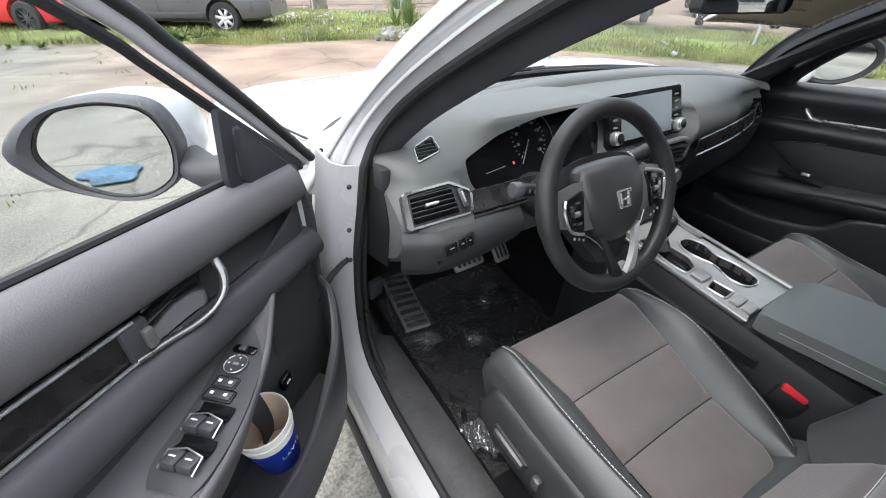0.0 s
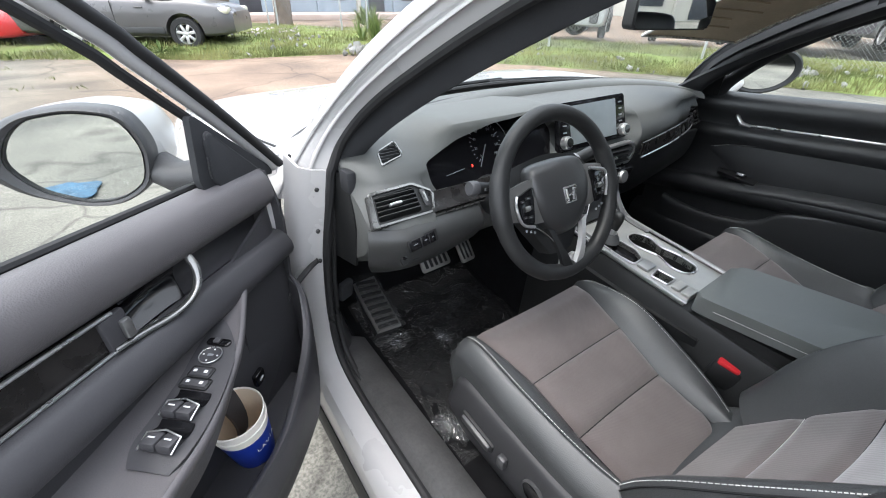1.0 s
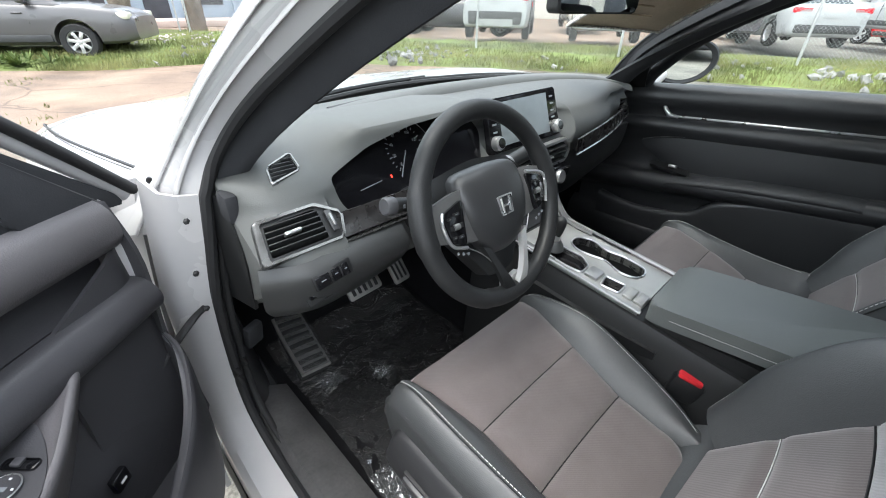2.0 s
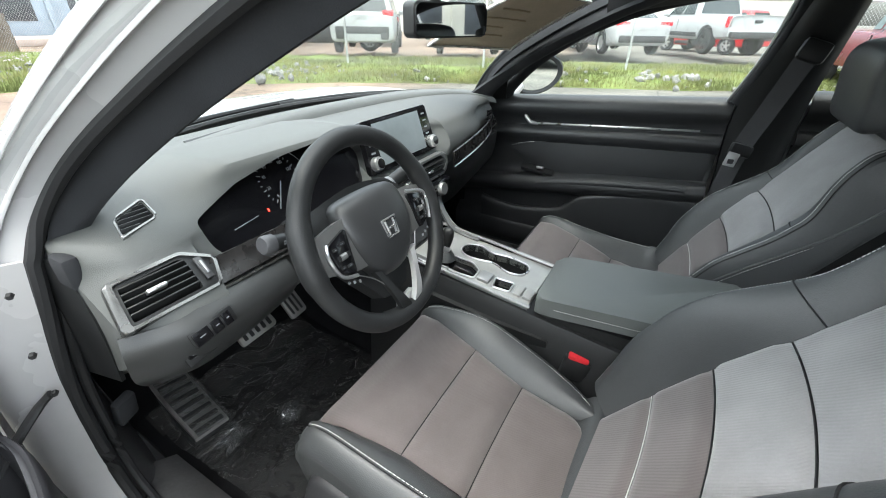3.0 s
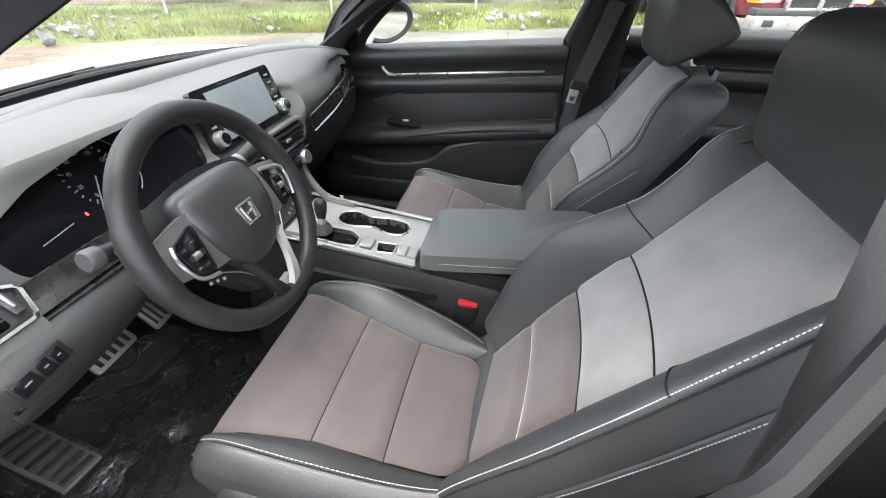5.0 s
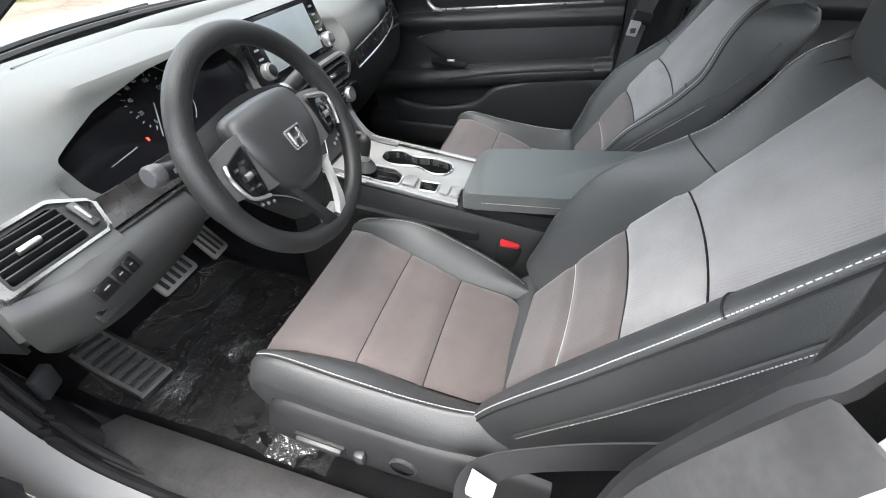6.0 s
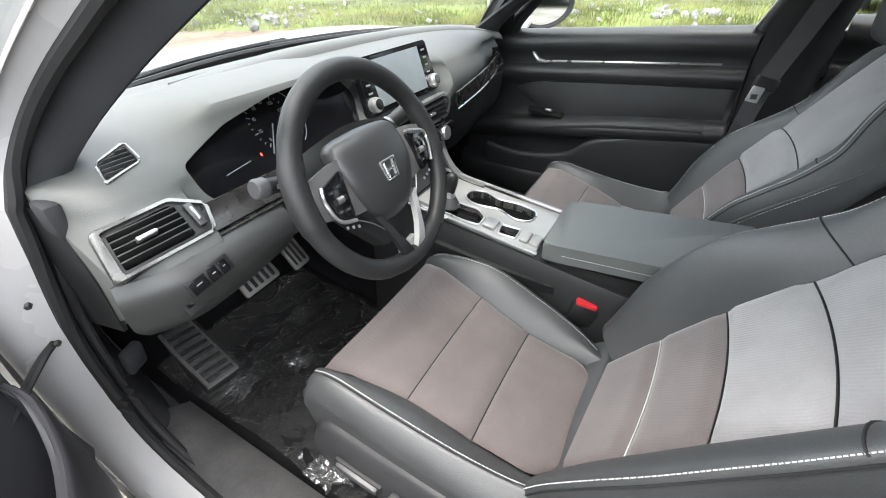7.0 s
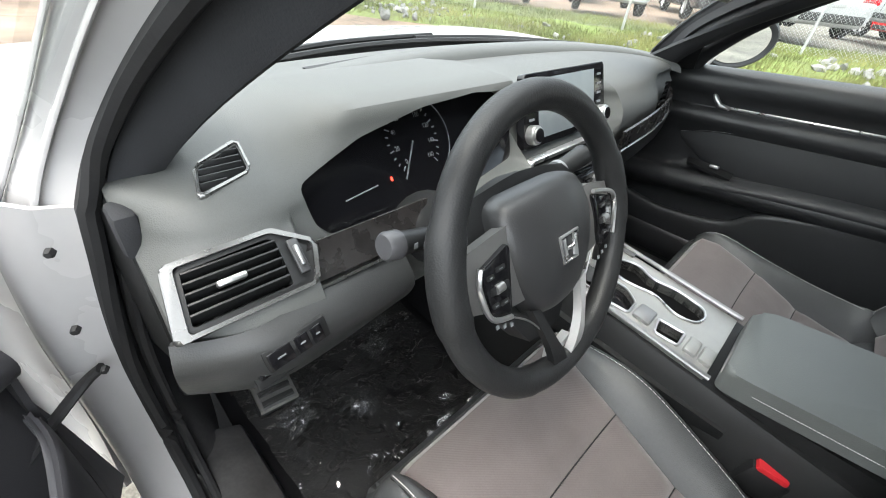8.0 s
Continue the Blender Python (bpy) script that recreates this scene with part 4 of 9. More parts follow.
# centre vents below the screen, climate panel
CV = [(-0.125, 0.890), (0.150, 0.894), (0.178, 0.872), (0.165, 0.842), (-0.118, 0.842)]
m_cv = frame_of((0, 0.206, 0), (1, 0, 0), (0, 0.0, 1))
cvb = part("centre_vents", prism(roundpoly(CV, 0.008), 0.004, m_cv), RUBBER, dash, "wide black centre vents in a silver frame")
cf = part("vent_frame", prism(roundpoly([(x * 1.05, 0.867 + (z - 0.867) * 1.28) for x, z in CV], 0.010), 0.014, m_cv, 0.004), CHROME, cvb)
carve(cf, prism(roundpoly(CV, 0.008), 0.06, frame_of((0, 0.23, 0), (1, 0, 0), (0, 0, 1))))
for k in range(4):
    part("vent_slat", box((0.02, 0.194, 0.850 + k * 0.011), (0.27, 0.016, 0.0028), 0.001, Euler((radians(18), 0, 0)).to_matrix()), HARD, cvb)
for x in (-0.03, 0.075):
    part("vent_tab", box((x, 0.186, 0.866), (0.024, 0.012, 0.006), 0.002), CHROME, cvb)
part("hazard_block", box((0.022, 0.192, 0.867), (0.05, 0.014, 0.040), 0.003), HARD, cvb, "hazard switch block")
clim = part("climate_panel", box((0.03, 0.205, 0.805), (0.30, 0.05, 0.055), 0.010, Euler((radians(12), 0, 0)).to_matrix()), GLOSSBLACK, dash, "gloss black climate panel with silver knobs")
for x in (-0.150, 0.118):
    part("knob", lathe([(0, 0), (0.019, 0), (0.019, 0.014), (0.016, 0.018), (0, 0.018)], frame_of((x, 0.182, 0.806), (1, 0, 0), (0, 0.2, 1)), 24), SATIN, clim, "silver ringed climate knob")
for k in range(5):
    part("button", box((-0.03 + 0.03 * k, 0.178, 0.804), (0.022, 0.006, 0.014), 0.002, Euler((radians(12), 0, 0)).to_matrix()), HARD, clim)
# centre stack going down to the console, with silver blades at its sides
st = [[(-0.13, 0.225, 0.79), (0.03, 0.215, 0.79), (0.19, 0.225, 0.79)], [(-0.11, 0.20, 0.745), (0.02, 0.20, 0.745), (0.15, 0.20, 0.745)], [(-0.10, 0.15, 0.715), (0.01, 0.15, 0.715), (0.12, 0.15, 0.715)]]
part("stack_face", slab(net(st, 14, 12), -0.01), HARD, dash)
BLADE = mat("blade_silver", (0.13, 0.13, 0.128), 0.36, 0.4, 0.08, 20, 300, 0.02)
for s in (-1, 1):
    spine = [(0.150, 0.190, 0.785), (0.142, 0.180, 0.762), (0.118, 0.146, 0.738), (0.099, 0.112, 0.722), (0.094, 0.075, 0.712), (0.094, 0.03, 0.708)]
    bl = [[(s * (x + o) - 0.018, y + 0.006 * (o > 0), z - 0.004 * (o < 0)) for o in (-0.016, -0.004, 0.007)] for x, y, z in spine]
    blade = part("silver_blade", slab(net(bl, 24, 5), 0.006 * s), BLADE, dash, "satin silver blade beside the console")
    part("blade_edge", tube([(s * (x + 0.007) - 0.018, y + 0.004, z + 0.002) for x, y, z in spine], 0.0022, smooth=24, n=6), CHROME, blade)
# glovebox side
gb = [[(0.20, 0.225, 0.86), (0.40, 0.215, 0.87), (0.62, 0.235, 0.86)], [(0.20, 0.25, 0.76), (0.40, 0.235, 0.76), (0.64, 0.26, 0.76)], [(0.20, 0.33, 0.66), (0.40, 0.31, 0.65), (0.64, 0.34, 0.66)]]
part("glovebox_lid", slab(net(gb, 14, 16), 0.01), HARD, dash, "black plastic glovebox lid")

# ---- steering wheel ----
wheel = thing("steering_wheel", (-0.36, 0.16, 0.88), "black leather steering wheel with silver accents", "steering wheel")
WM_ = frame_of((-0.355, 0.020, 0.926), (1, 0, 0), (0, 0.385, 0.923)) @ Matrix.Scale(0.885, 4)  # z towards the driver
WMn = np.array(WM_)


def wl(pts):
    P = np.asarray(pts, float)
    return P @ WMn[:3, :3].T + WMn[:3, 3]


ang = np.linspace(0, 2 * np.pi, 96, endpoint=False)
rim = [(0.1695 * math.cos(a), 0.1695 * math.sin(a) * (1.0 if math.sin(a) > -0.9 else 0.985), 0.0) for a in ang]
rad = [0.0175 + 0.0022 * (abs(math.cos(a)) > 0.86) * (0.2 < math.sin(a) + 0.35 < 0.75) for a in ang]
part("rim", tube(wl(rim), np.array(rad) * 0.89, closed=True, n=18, up=tuple(WMn[:3, 2] / 0.885), squash=0.98), mat("wheel_leather", (0.016, 0.0165, 0.017), 0.46, 0, 0.12, 12, 300, 0.2, 0.35, 0, 0.001, 500), wheel, "black leather rim")
for a in (radians(168), radians(12)):
    part("rim_seam", tube(wl([(0.1695 * math.cos(a) + 0.0182 * math.cos(b) * math.cos(a), 0.1695 * math.sin(a) + 0.0182 * math.cos(b) * math.sin(a), 0.0182 * math.sin(b)) for b in np.linspace(0, 6.28, 20)]), 0.0007, n=5), RUBBER, wheel)


SPOKE = mat("spoke_grey", (0.115, 0.115, 0.113), 0.38, 0.3, 0.08, 10, 300, 0.05)
HUBSKIN = mat("hub_skin", (0.025, 0.0255, 0.0265), 0.42, 0, 0.08, 6, 500, 0.12, 0.5, 0, 0.001, 700)
hub_rows = []
for v, w, d in ((0.075, 0.050, -0.014), (0.072, 0.068, 0.006), (0.060, 0.080, 0.020), (0.030, 0.085, 0.030), (-0.005, 0.080, 0.034), (-0.04, 0.066, 0.031), (-0.064, 0.052, 0.023), (-0.080, 0.042, 0.008), (-0.085, 0.032, -0.012)):
    hub_rows.append([(-w, v * 0.98, d * 0.1 - 0.02), (-w * 0.96, v, d * 0.75 - 0.006), (-w * 0.5, v * 1.02, d), (0, v * 1.03, d + 0.002), (w * 0.5, v * 1.02, d), (w * 0.96, v, d * 0.75 - 0.006), (w, v * 0.98, d * 0.1 - 0.02)])
hr = net(np.array(hub_rows), 26, 26)
hr[..., 2] -= 0.008
hub = part("airbag_cover", slab(wl(hr.reshape(-1, 3)).reshape(hr.shape), -0.012), HUBSKIN, wheel, "smooth black airbag cover")
part("hub_back", slab(wl(np.array(net([[(-0.10, 0.075, -0.035), (0, 0.088, -0.03), (0.10, 0.075, -0.035)], [(-0.135, 0.02, -0.012), (0, 0.02, -0.02), (0.135, 0.02, -0.012)], [(-0.10, -0.03, -0.02), (0, -0.03, -0.025), (0.10, -0.03, -0.02)], [(-0.035, -0.125, -0.02), (0, -0.13, -0.02), (0.035, -0.125, -0.02)]], 16, 16)).reshape(-1, 3)).reshape(16, 16, 3), -0.03), HARD, wheel)
# spokes
for s in (-1, 1):
    sp = [[(s * 0.062, 0.050, 0.004), (s * 0.066, 0.0, 0.008), (s * 0.058, -0.045, 0.004)], [(s * 0.100, 0.048, 0.006), (s * 0.104, 0.004, 0.010), (s * 0.095, -0.040, 0.005)], [(s * 0.140, 0.040, 0.002), (s * 0.146, 0.008, 0.004), (s * 0.142, -0.025, 0.002)], [(s * 0.160, 0.036, -0.004), (s * 0.163, 0.008, -0.004), (s * 0.160, -0.025, -0.004)]]
    P = net(sp, 14, 10)
    spoke = part("spoke", slab(wl(P.reshape(-1, 3)).reshape(P.shape), 0.014 * s), SPOKE, wheel)
    pod = prism(roundpoly([(s * 0.088, 0.036), (s * 0.135, 0.022), (s * 0.128, -0.028), (s * 0.098, -0.040)][::s], 0.006), 0.006, WM_ @ Matrix.Translation((0, 0, 0.008)), 0.002)
    pod = part("button_pod", pod, GLOSSBLACK, wheel, "gloss black button pod edged in silver")
    edge = [(s * 0.136, 0.026, 0.015), (s * 0.141, 0.004, 0.015), (s * 0.131, -0.031, 0.015), (s * 0.100, -0.044, 0.014)] if s < 0 else [(s * 0.088, 0.040, 0.014), (s * 0.134, 0.027, 0.015), (s * 0.141, 0.004, 0.015), (s * 0.131, -0.031, 0.015)]
    part("silver_edge", tube(wl(crom(edge, 20)), 0.0028, n=6), CHROME, pod)
    for bx, by, bw, bh in ((0.108, 0.016, 0.014, 0.005), (0.124, 0.012, 0.010, 0.005), (0.112, -0.004, 0.028, 0.008), (0.108, -0.022, 0.012, 0.005), (0.122, -0.020, 0.010, 0.005)):
        b = part("button", prism(roundpoly([(s * bx - bw / 2, by - bh / 2), (s * bx + bw / 2, by - bh / 2), (s * bx + bw / 2, by + bh / 2), (s * bx - bw / 2, by + bh / 2)], 0.001, 2), 0.0025, WM_ @ Matrix.Translation((0, 0, 0.0135))), HARD, pod)
        part("button_mark", box(tuple(wl([(s * bx, by, 0.0163)])[0]), (bw * 0.4, 0.0012, 0.0004), 0, WM_.to_3x3()), DIALGREY, b)
    part("roller", lathe([(0, -0.006), (0.0055, -0.006), (0.0055, 0.006), (0, 0.006)], WM_ @ Matrix.Translation((s * 0.113, -0.004, 0.014)) @ pose(0, 0, 0, 0, 90, 0), 14), SATIN, pod)
    for k in range(3):
        part("button_mark", box(tuple(wl([(s * (0.098 + 0.011 * k), -0.056 + 0.004 * k, 0.010)])[0]), (0.005, 0.005, 0.0006), 0.001, WM_.to_3x3()), DIALGREY, wheel)
# lower spoke: black with a silver fork
for s in (-1, 1):
    fk = [[(s * 0.046, -0.068, 0.000), (s * 0.062, -0.060, 0.0)], [(s * 0.030, -0.105, 0.006), (s * 0.044, -0.105, 0.004)], [(s * 0.014, -0.135, 0.006), (s * 0.036, -0.135, 0.004)], [(s * 0.0, -0.158, 0.0), (s * 0.026, -0.158, -0.002)]]
    P = net(fk, 14, 4)
    part("lower_spoke", slab(wl(P.reshape(-1, 3)).reshape(P.shape), 0.010 * s), BRIGHT if s > 0 else HARD, wheel, "satin silver lower spoke" if s > 0 else "")
P = net([[(-0.022, -0.136, 0.003), (0.0, -0.138, 0.004), (0.022, -0.136, 0.003)], [(-0.026, -0.160, -0.002), (0.0, -0.162, -0.002), (0.026, -0.160, -0.002)]], 6, 8)
part("spoke_foot", slab(wl(P.reshape(-1, 3)).reshape(P.shape), -0.010), BRIGHT, wheel)
for s, line in ((-1, [(-0.098, -0.046, 0.013), (-0.066, -0.070, 0.010), (-0.036, -0.108, 0.010), (-0.020, -0.140, 0.007)]), (1, [(0.078, -0.040, 0.010), (0.066, -0.062, 0.009), (0.060, -0.075, 0.006)])):
    part("silver_line", tube(wl(crom(line, 16)), 0.0010, n=6), SATIN, wheel)
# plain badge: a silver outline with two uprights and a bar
bd = bmesh.new()
BZ = 0.0285
for path in ([(-0.018, 0.016, BZ), (0.018, 0.016, BZ), (0.0145, -0.016, BZ), (-0.0145, -0.016, BZ), (-0.018, 0.016, BZ)],):
    tube(wl(path), 0.0018, n=6, bm=bd)
tube(wl([(-0.0115, 0.013, BZ), (-0.0085, -0.013, BZ)]), 0.0024, n=6, bm=bd)
tube(wl([(0.0115, 0.013, BZ), (0.0085, -0.013, BZ)]), 0.0024, n=6, bm=bd)
tube(wl([(-0.009, -0.001, BZ), (0.009, -0.001, BZ)]), 0.0022, n=6, bm=bd)
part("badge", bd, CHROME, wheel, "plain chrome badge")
# steering column, stalks
col = thing("steering_column", (-0.36, 0.20, 0.86), "black plastic steering column shroud with stalks", "steering column")
cs = [[(-0.36 + 0.062 * math.cos(a), y, z + 0.048 * math.sin(a)) for a in np.linspace(0, 2 * np.pi, 20, endpoint=False)] for y, z in ((0.075, 0.900), (0.085, 0.900), (0.16, 0.872), (0.26, 0.84))]
part("shroud", grid(crom(np.array(cs), 14), close_v=True, cap=True), HARD, col)
stk = part("stalk", tube([(-0.41, 0.098, 0.92), (-0.46, 0.098, 0.935), (-0.505, 0.096, 0.945)], [0.0095, 0.0105, 0.0125], n=14), HARD, col, "black lamp stalk with white markings")
part("stalk_cap", tube([(-0.500, 0.0962, 0.944), (-0.513, 0.0958, 0.9475), (-0.516, 0.0957, 0.948)], [0.0142, 0.0138, 0.0115], n=20), mat("grey_cap", (0.060, 0.060, 0.064), 0.45), stk)
for k in range(4):
    part("stalk_mark", box((-0.450 - 0.012 * k, 0.0848, 0.934 + 0.003 * k), (0.004, 0.0008, 0.006), 0), DIALGREY, stk)
stk2 = part("stalk", tube([(-0.31, 0.098, 0.92), (-0.26, 0.098, 0.935), (-0.215, 0.097, 0.945), (-0.165, 0.097, 0.953)], [0.009, 0.010, 0.013, 0.015], n=14), HARD, col, "black wiper stalk")
part("stalk_ring", tube([(-0.226, 0.097, 0.943), (-0.220, 0.097, 0.9445)], 0.0155, n=16), DIALGREY, stk2)

# ---- front seats ----
def car_seat(cx, dy, driver):
    """A sports seat: cloth centre panels, leather sides, headrest."""
    name = "driver_seat" if driver else "passenger_seat"
    lab = "black leather front seat with taupe cloth centre" + (" and power controls" if driver else ", reclined beside the console")
    seat = thing(name, (cx, -0.15 + dy, 0.34), lab, "car seat", "front seats")
    inboard = 1 if driver else -1

    back, drop = (0.0, 0.0) if driver else (0.012, 0.042)  # the passenger cushion is set lower

    def P3(x, y, z):
        return (cx + x, y + dy - back, z - drop)

    def H3(x, y, z):
        return (cx + x, y + dy, z)

    YS = [0.062, 0.045, 0.0, -0.104, -0.216, -0.30, -0.345]
    ZI = [0.600, 0.628, 0.636, 0.615, 0.574, 0.560, 0.560]
    HW = [0.172, 0.170, 0.160, 0.140, 0.130, 0.127, 0.126]
    zi = lambda y: float(np.interp(-y, [-v for v in YS], ZI))
    hw = lambda y: float(np.interp(-y, [-v for v in YS], HW))

    # cloth panels, split at two seams; the last has rounded rear corners
    cuts = [(0.066, -0.1030), (-0.1050, -0.2150), (-0.2170, -0.352)]
    for k, (ya, yb) in enumerate(cuts):
        n, m = 22, 31
        G = np.zeros((n, m, 3))
        for i in range(n):
            v = i / (n - 1)
            for j in range(m):
                u = -1 + 2 * j / (m - 1)
                arc = 0.003 * (1 - u * u)  # seams bow forward in the middle
                y = ya + (yb - ya) * v + arc * (1 if k < 2 else 1 - v) * (1 if k else v)
                w = hw(y) - 0.002
                if k == 2:
                    q = max(0.0, 1 - (1 - v) * (ya - yb) / 0.050)
                    w -= 0.050 * (1 - math.sqrt(max(0.0, 1 - q * q)))
                edge = min(1 - abs(u), 0.11) / 0.11
                end = min(v if k else 1, 1 - v, 0.16) / 0.16
                puff = 0.010 * (min(edge, 1) ** 0.5) * (max(0.0, min(end, 1)) ** 0.5) - 0.004
                z = zi(y) + puff - 0.004 * (1 - u * u)
                if y > 0.045:
                    z -= (y - 0.045) * 0.9
                G[i, j] = P3(u * w, y, z)
        part("cushion_panel", slab(G, -0.018), CLOTH, seat, "taupe cloth cushion panel")
        if k < 2:
            part("seam", tube(G[-1] + np.array((0, -0.001, -0.001)), 0.0010, n=6), SEAM, seat)
    # leather bolsters: crest, its width and height along the cushion
    for s in (-1, 1):
        if s == inboard:
            CW = [0.185, 0.190, 0.190, 0.187, 0.183, 0.170, 0.152]
            ZB = [0.600, 0.630, 0.646, 0.653, 0.614, 0.584, 0.570]
            OW = [0.205, 0.210, 0.212, 0.210, 0.206, 0.196, 0.182]
        else:
            CW = [0.182, 0.184, 0.184, 0.182, 0.180, 0.176, 0.168]
            ZB = [0.606, 0.638, 0.650, 0.634, 0.621, 0.619, 0.622]
            OW = [0.206, 0.212, 0.214, 0.214, 0.214, 0.212, 0.206]
        rows = []
        for y, z, h, c, b, o in zip(YS, ZI, HW, CW, ZB, OW):
            m = (h + c) / 2
            rows.append([P3(s * (h - 0.004), y, z - 0.010), P3(s * (h + 0.004), y, z + 0.002), P3(s * m, y, (z + b) / 2 + 0.006), P3(s * c, y, b), P3(s * (c + 0.012), y, b - 0.003), P3(s * o, y, b - 0.024), P3(s * (o + 0.003), y, b - 0.05), P3(s * (o - 0.006), y, 0.50), P3(s * (o - 0.03), y, 0.46)])
        rows.insert(0, [P3(s * x, 0.078, z) for x, z in ((0.150, 0.55), (0.165, 0.55), (0.176, 0.56), (0.186, 0.57), (0.196, 0.565), (0.202, 0.555), (0.202, 0.54), (0.19, 0.50), (0.17, 0.46))])
        rows.append([P3(s * (abs(p[0] - cx) - 0.020), -0.42, p[2] - 0.012) for p in rows[-1]])
        part("cushion_bolster", slab(net(rows, 44, 30), 0.02 * -s), LEATHER, seat, "black leather cushion side")
        st = [P3(s * c, y, b + 0.0025) for y, c, b in zip(YS[1:], CW[1:], ZB[1:])]
        part("stitching", stitches(st, 75), THREAD, seat, "pale contrast stitching")
        part("seam", tube([(p[0] + s * 0.0035, p[1], p[2] - 0.002) for p in st], 0.0011, smooth=40, n=5), SEAM, seat)
        if s != inboard:
            st = [P3(s * (o + 0.0012), y, b - 0.028) for y, o, b in zip(YS[1:], OW[1:], ZB[1:])]
            part("stitching", stitches(st, 75), THREAD, seat, "pale contrast stitching")
            part("piping", tube([(p[0], p[1], p[2] - 0.006) for p in st], 0.0022, smooth=40, n=6), LEATHER, seat)
    # front fall, rear strip, base
    fr = [[P3(x, y, z) for x in (-0.20, -0.14, 0, 0.14, 0.20)] for y, z in ((0.058, 0.606), (0.075, 0.58), (0.078, 0.53), (0.06, 0.47))]
    part("cushion_front", slab(net(fr, 12, 20), 0.01), LEATHER, seat)
    rr = [[P3(x, y + 0.006 * (1 - (x / 0.18) ** 2), z + 0.012 * (x / 0.18) ** 4) for x in (-0.18, -0.12, -0.06, 0, 0.06, 0.12, 0.18)] for y, z in ((-0.318, 0.515), (-0.336, 0.545), (-0.362, 0.566), (-0.384, 0.566), (-0.41, 0.55), (-0.45, 0.52))]
    part("cushion_rear", slab(net(rr, 16, 28), -0.02), LEATHER, seat, "black leather strip behind the cushion")
    part("base", box((cx, -0.17 + dy, 0.455), (0.38, 0.46, 0.07), 0.02), HARD, seat)
    for sx in (-0.17, 0.17):
        part("rail", box((cx + sx, -0.16 + dy, 0.375), (0.035, 0.52, 0.08), 0.006), HARD, seat)

    twist = 0.10 if driver else -0.05
    sn, cs, fw, lift = (0.59, 0.807, 0.0, 0.0) if driver else (0.53, 0.848, 0.048, 0.0)

    # backrest, in its own reclined frame: h along it, o out of it
    def B(x, h, o):
        o = o - twist * x
        return P3(x, -0.365 - sn * h + cs * o, 0.595 + cs * h + sn * o)

    HH = [0.0, 0.05, 0.12, 0.21, 0.27, 0.32, 0.36, 0.40, 0.46, 0.50, 0.535, 0.565, 0.583]
    W_IN = [0.125, 0.130, 0.138, 0.142, 0.139, 0.137, 0.138, 0.140, 0.148, 0.151, 0.152, 0.148, 0.135]
    W_OUT = [0.125, 0.125, 0.122, 0.120, 0.120, 0.121, 0.122, 0.124, 0.128, 0.131, 0.132, 0.130, 0.122]
    WE = [0.190, 0.198, 0.206, 0.210, 0.209, 0.207, 0.204, 0.200, 0.194, 0.190, 0.183, 0.166, 0.128]
    if driver:
        O_IN = [0.045, 0.060, 0.083, 0.092, 0.086, 0.070, 0.056, 0.047, 0.050, 0.058, 0.054, 0.032, -0.03]
        O_OUT = [0.042, 0.054, 0.062, 0.063, 0.062, 0.060, 0.058, 0.055, 0.051, 0.049, 0.044, 0.022, -0.03]
    else:
        W_OUT = W_IN
        O_IN = [0.030, 0.038, 0.050, 0.057, 0.045, 0.032, 0.026, 0.025, 0.044, 0.050, 0.045, 0.018, -0.03]
        O_OUT = [0.028, 0.036, 0.052, 0.054, 0.040, 0.024, 0.012, 0.008, 0.012, 0.014, 0.012, -0.002, -0.035]
    f = lambda h, a: float(np.interp(h, HH, a))
    for k, (ha, hb) in enumerate(((0.0, 0.0995), (0.1015, 0.2100), (0.2120, 0.3220), (0.3240, 0.560))):
        n, m = (14 if k < 3 else 24), 31
        G = np.zeros((n, m, 3))
        for i in range(n):
            v = i / (n - 1)
            for j in range(m):
                u = -1 + 2 * j / (m - 1)
                arc = 0.010 * (1 - u * u)
                h = ha + (hb - ha) * v + arc * (1 if k else v) * (1 - v if k == 3 else 1)
                w = f(h, W_IN if u * inboard > 0 else W_OUT) - 0.002
                edge = min(1 - abs(u), 0.12) / 0.12
                end = min(v if k else 1, (1 - v), 0.16) / 0.16
                o = (0.013 if k == 2 else 0.009) * edge**0.5 * max(0, min(end, 1)) ** 0.5 - 0.003 + 0.006 * math.sin(math.pi * min(1, h / 0.5))
                G[i, j] = B(u * w, h, o)
        # the upper two panels take the paler cloth, as painted light
        part("back_panel", slab(G, -0.02), CLOTH if k < 2 else CLOTH_BACK_LIT, seat, "taupe ribbed cloth back panel" if k < 2 else "grey cloth back panel, coloured paler as if lit")
        if k < 3:
            part("seam", tube(G[-1], 0.0008 if k == 0 else 0.0010, n=6), THREAD if k == 0 else SEAM, seat)
    for s in (-1, 1):
        rows = []
        WI, OS = (W_IN, O_IN) if s == inboard else (W_OUT, O_OUT)
        for h, a, w, o in zip(HH, WI, WE, OS):
            rows.append([B(s * (a - 0.004), h, -0.012), B(s * (a + 0.004), h, 0.005), B(s * (a + 0.42 * (w - a)), h, o * 0.66 + 0.004), B(s * (w - 0.014), h, o), B(s * (w - 0.002), h, o - 0.010), B(s * (w + 0.008), h, max(o - 0.05, -0.060)), B(s * (w + 0.004), h, -0.066), B(s * (w - 0.03), h, -0.088)])
        N_ = net(rows, 60, 26)
        part("back_bolster", slab(N_, -0.02 * s), LEATHER, seat, "black leather backrest side")
        st = [B(s * (w - 0.007), h, o - 0.001) for h, w, o in list(zip(HH, WE, OS))[:-1]]
        part("stitching", stitches(st, 120), THREAD, seat, "pale contrast stitching")
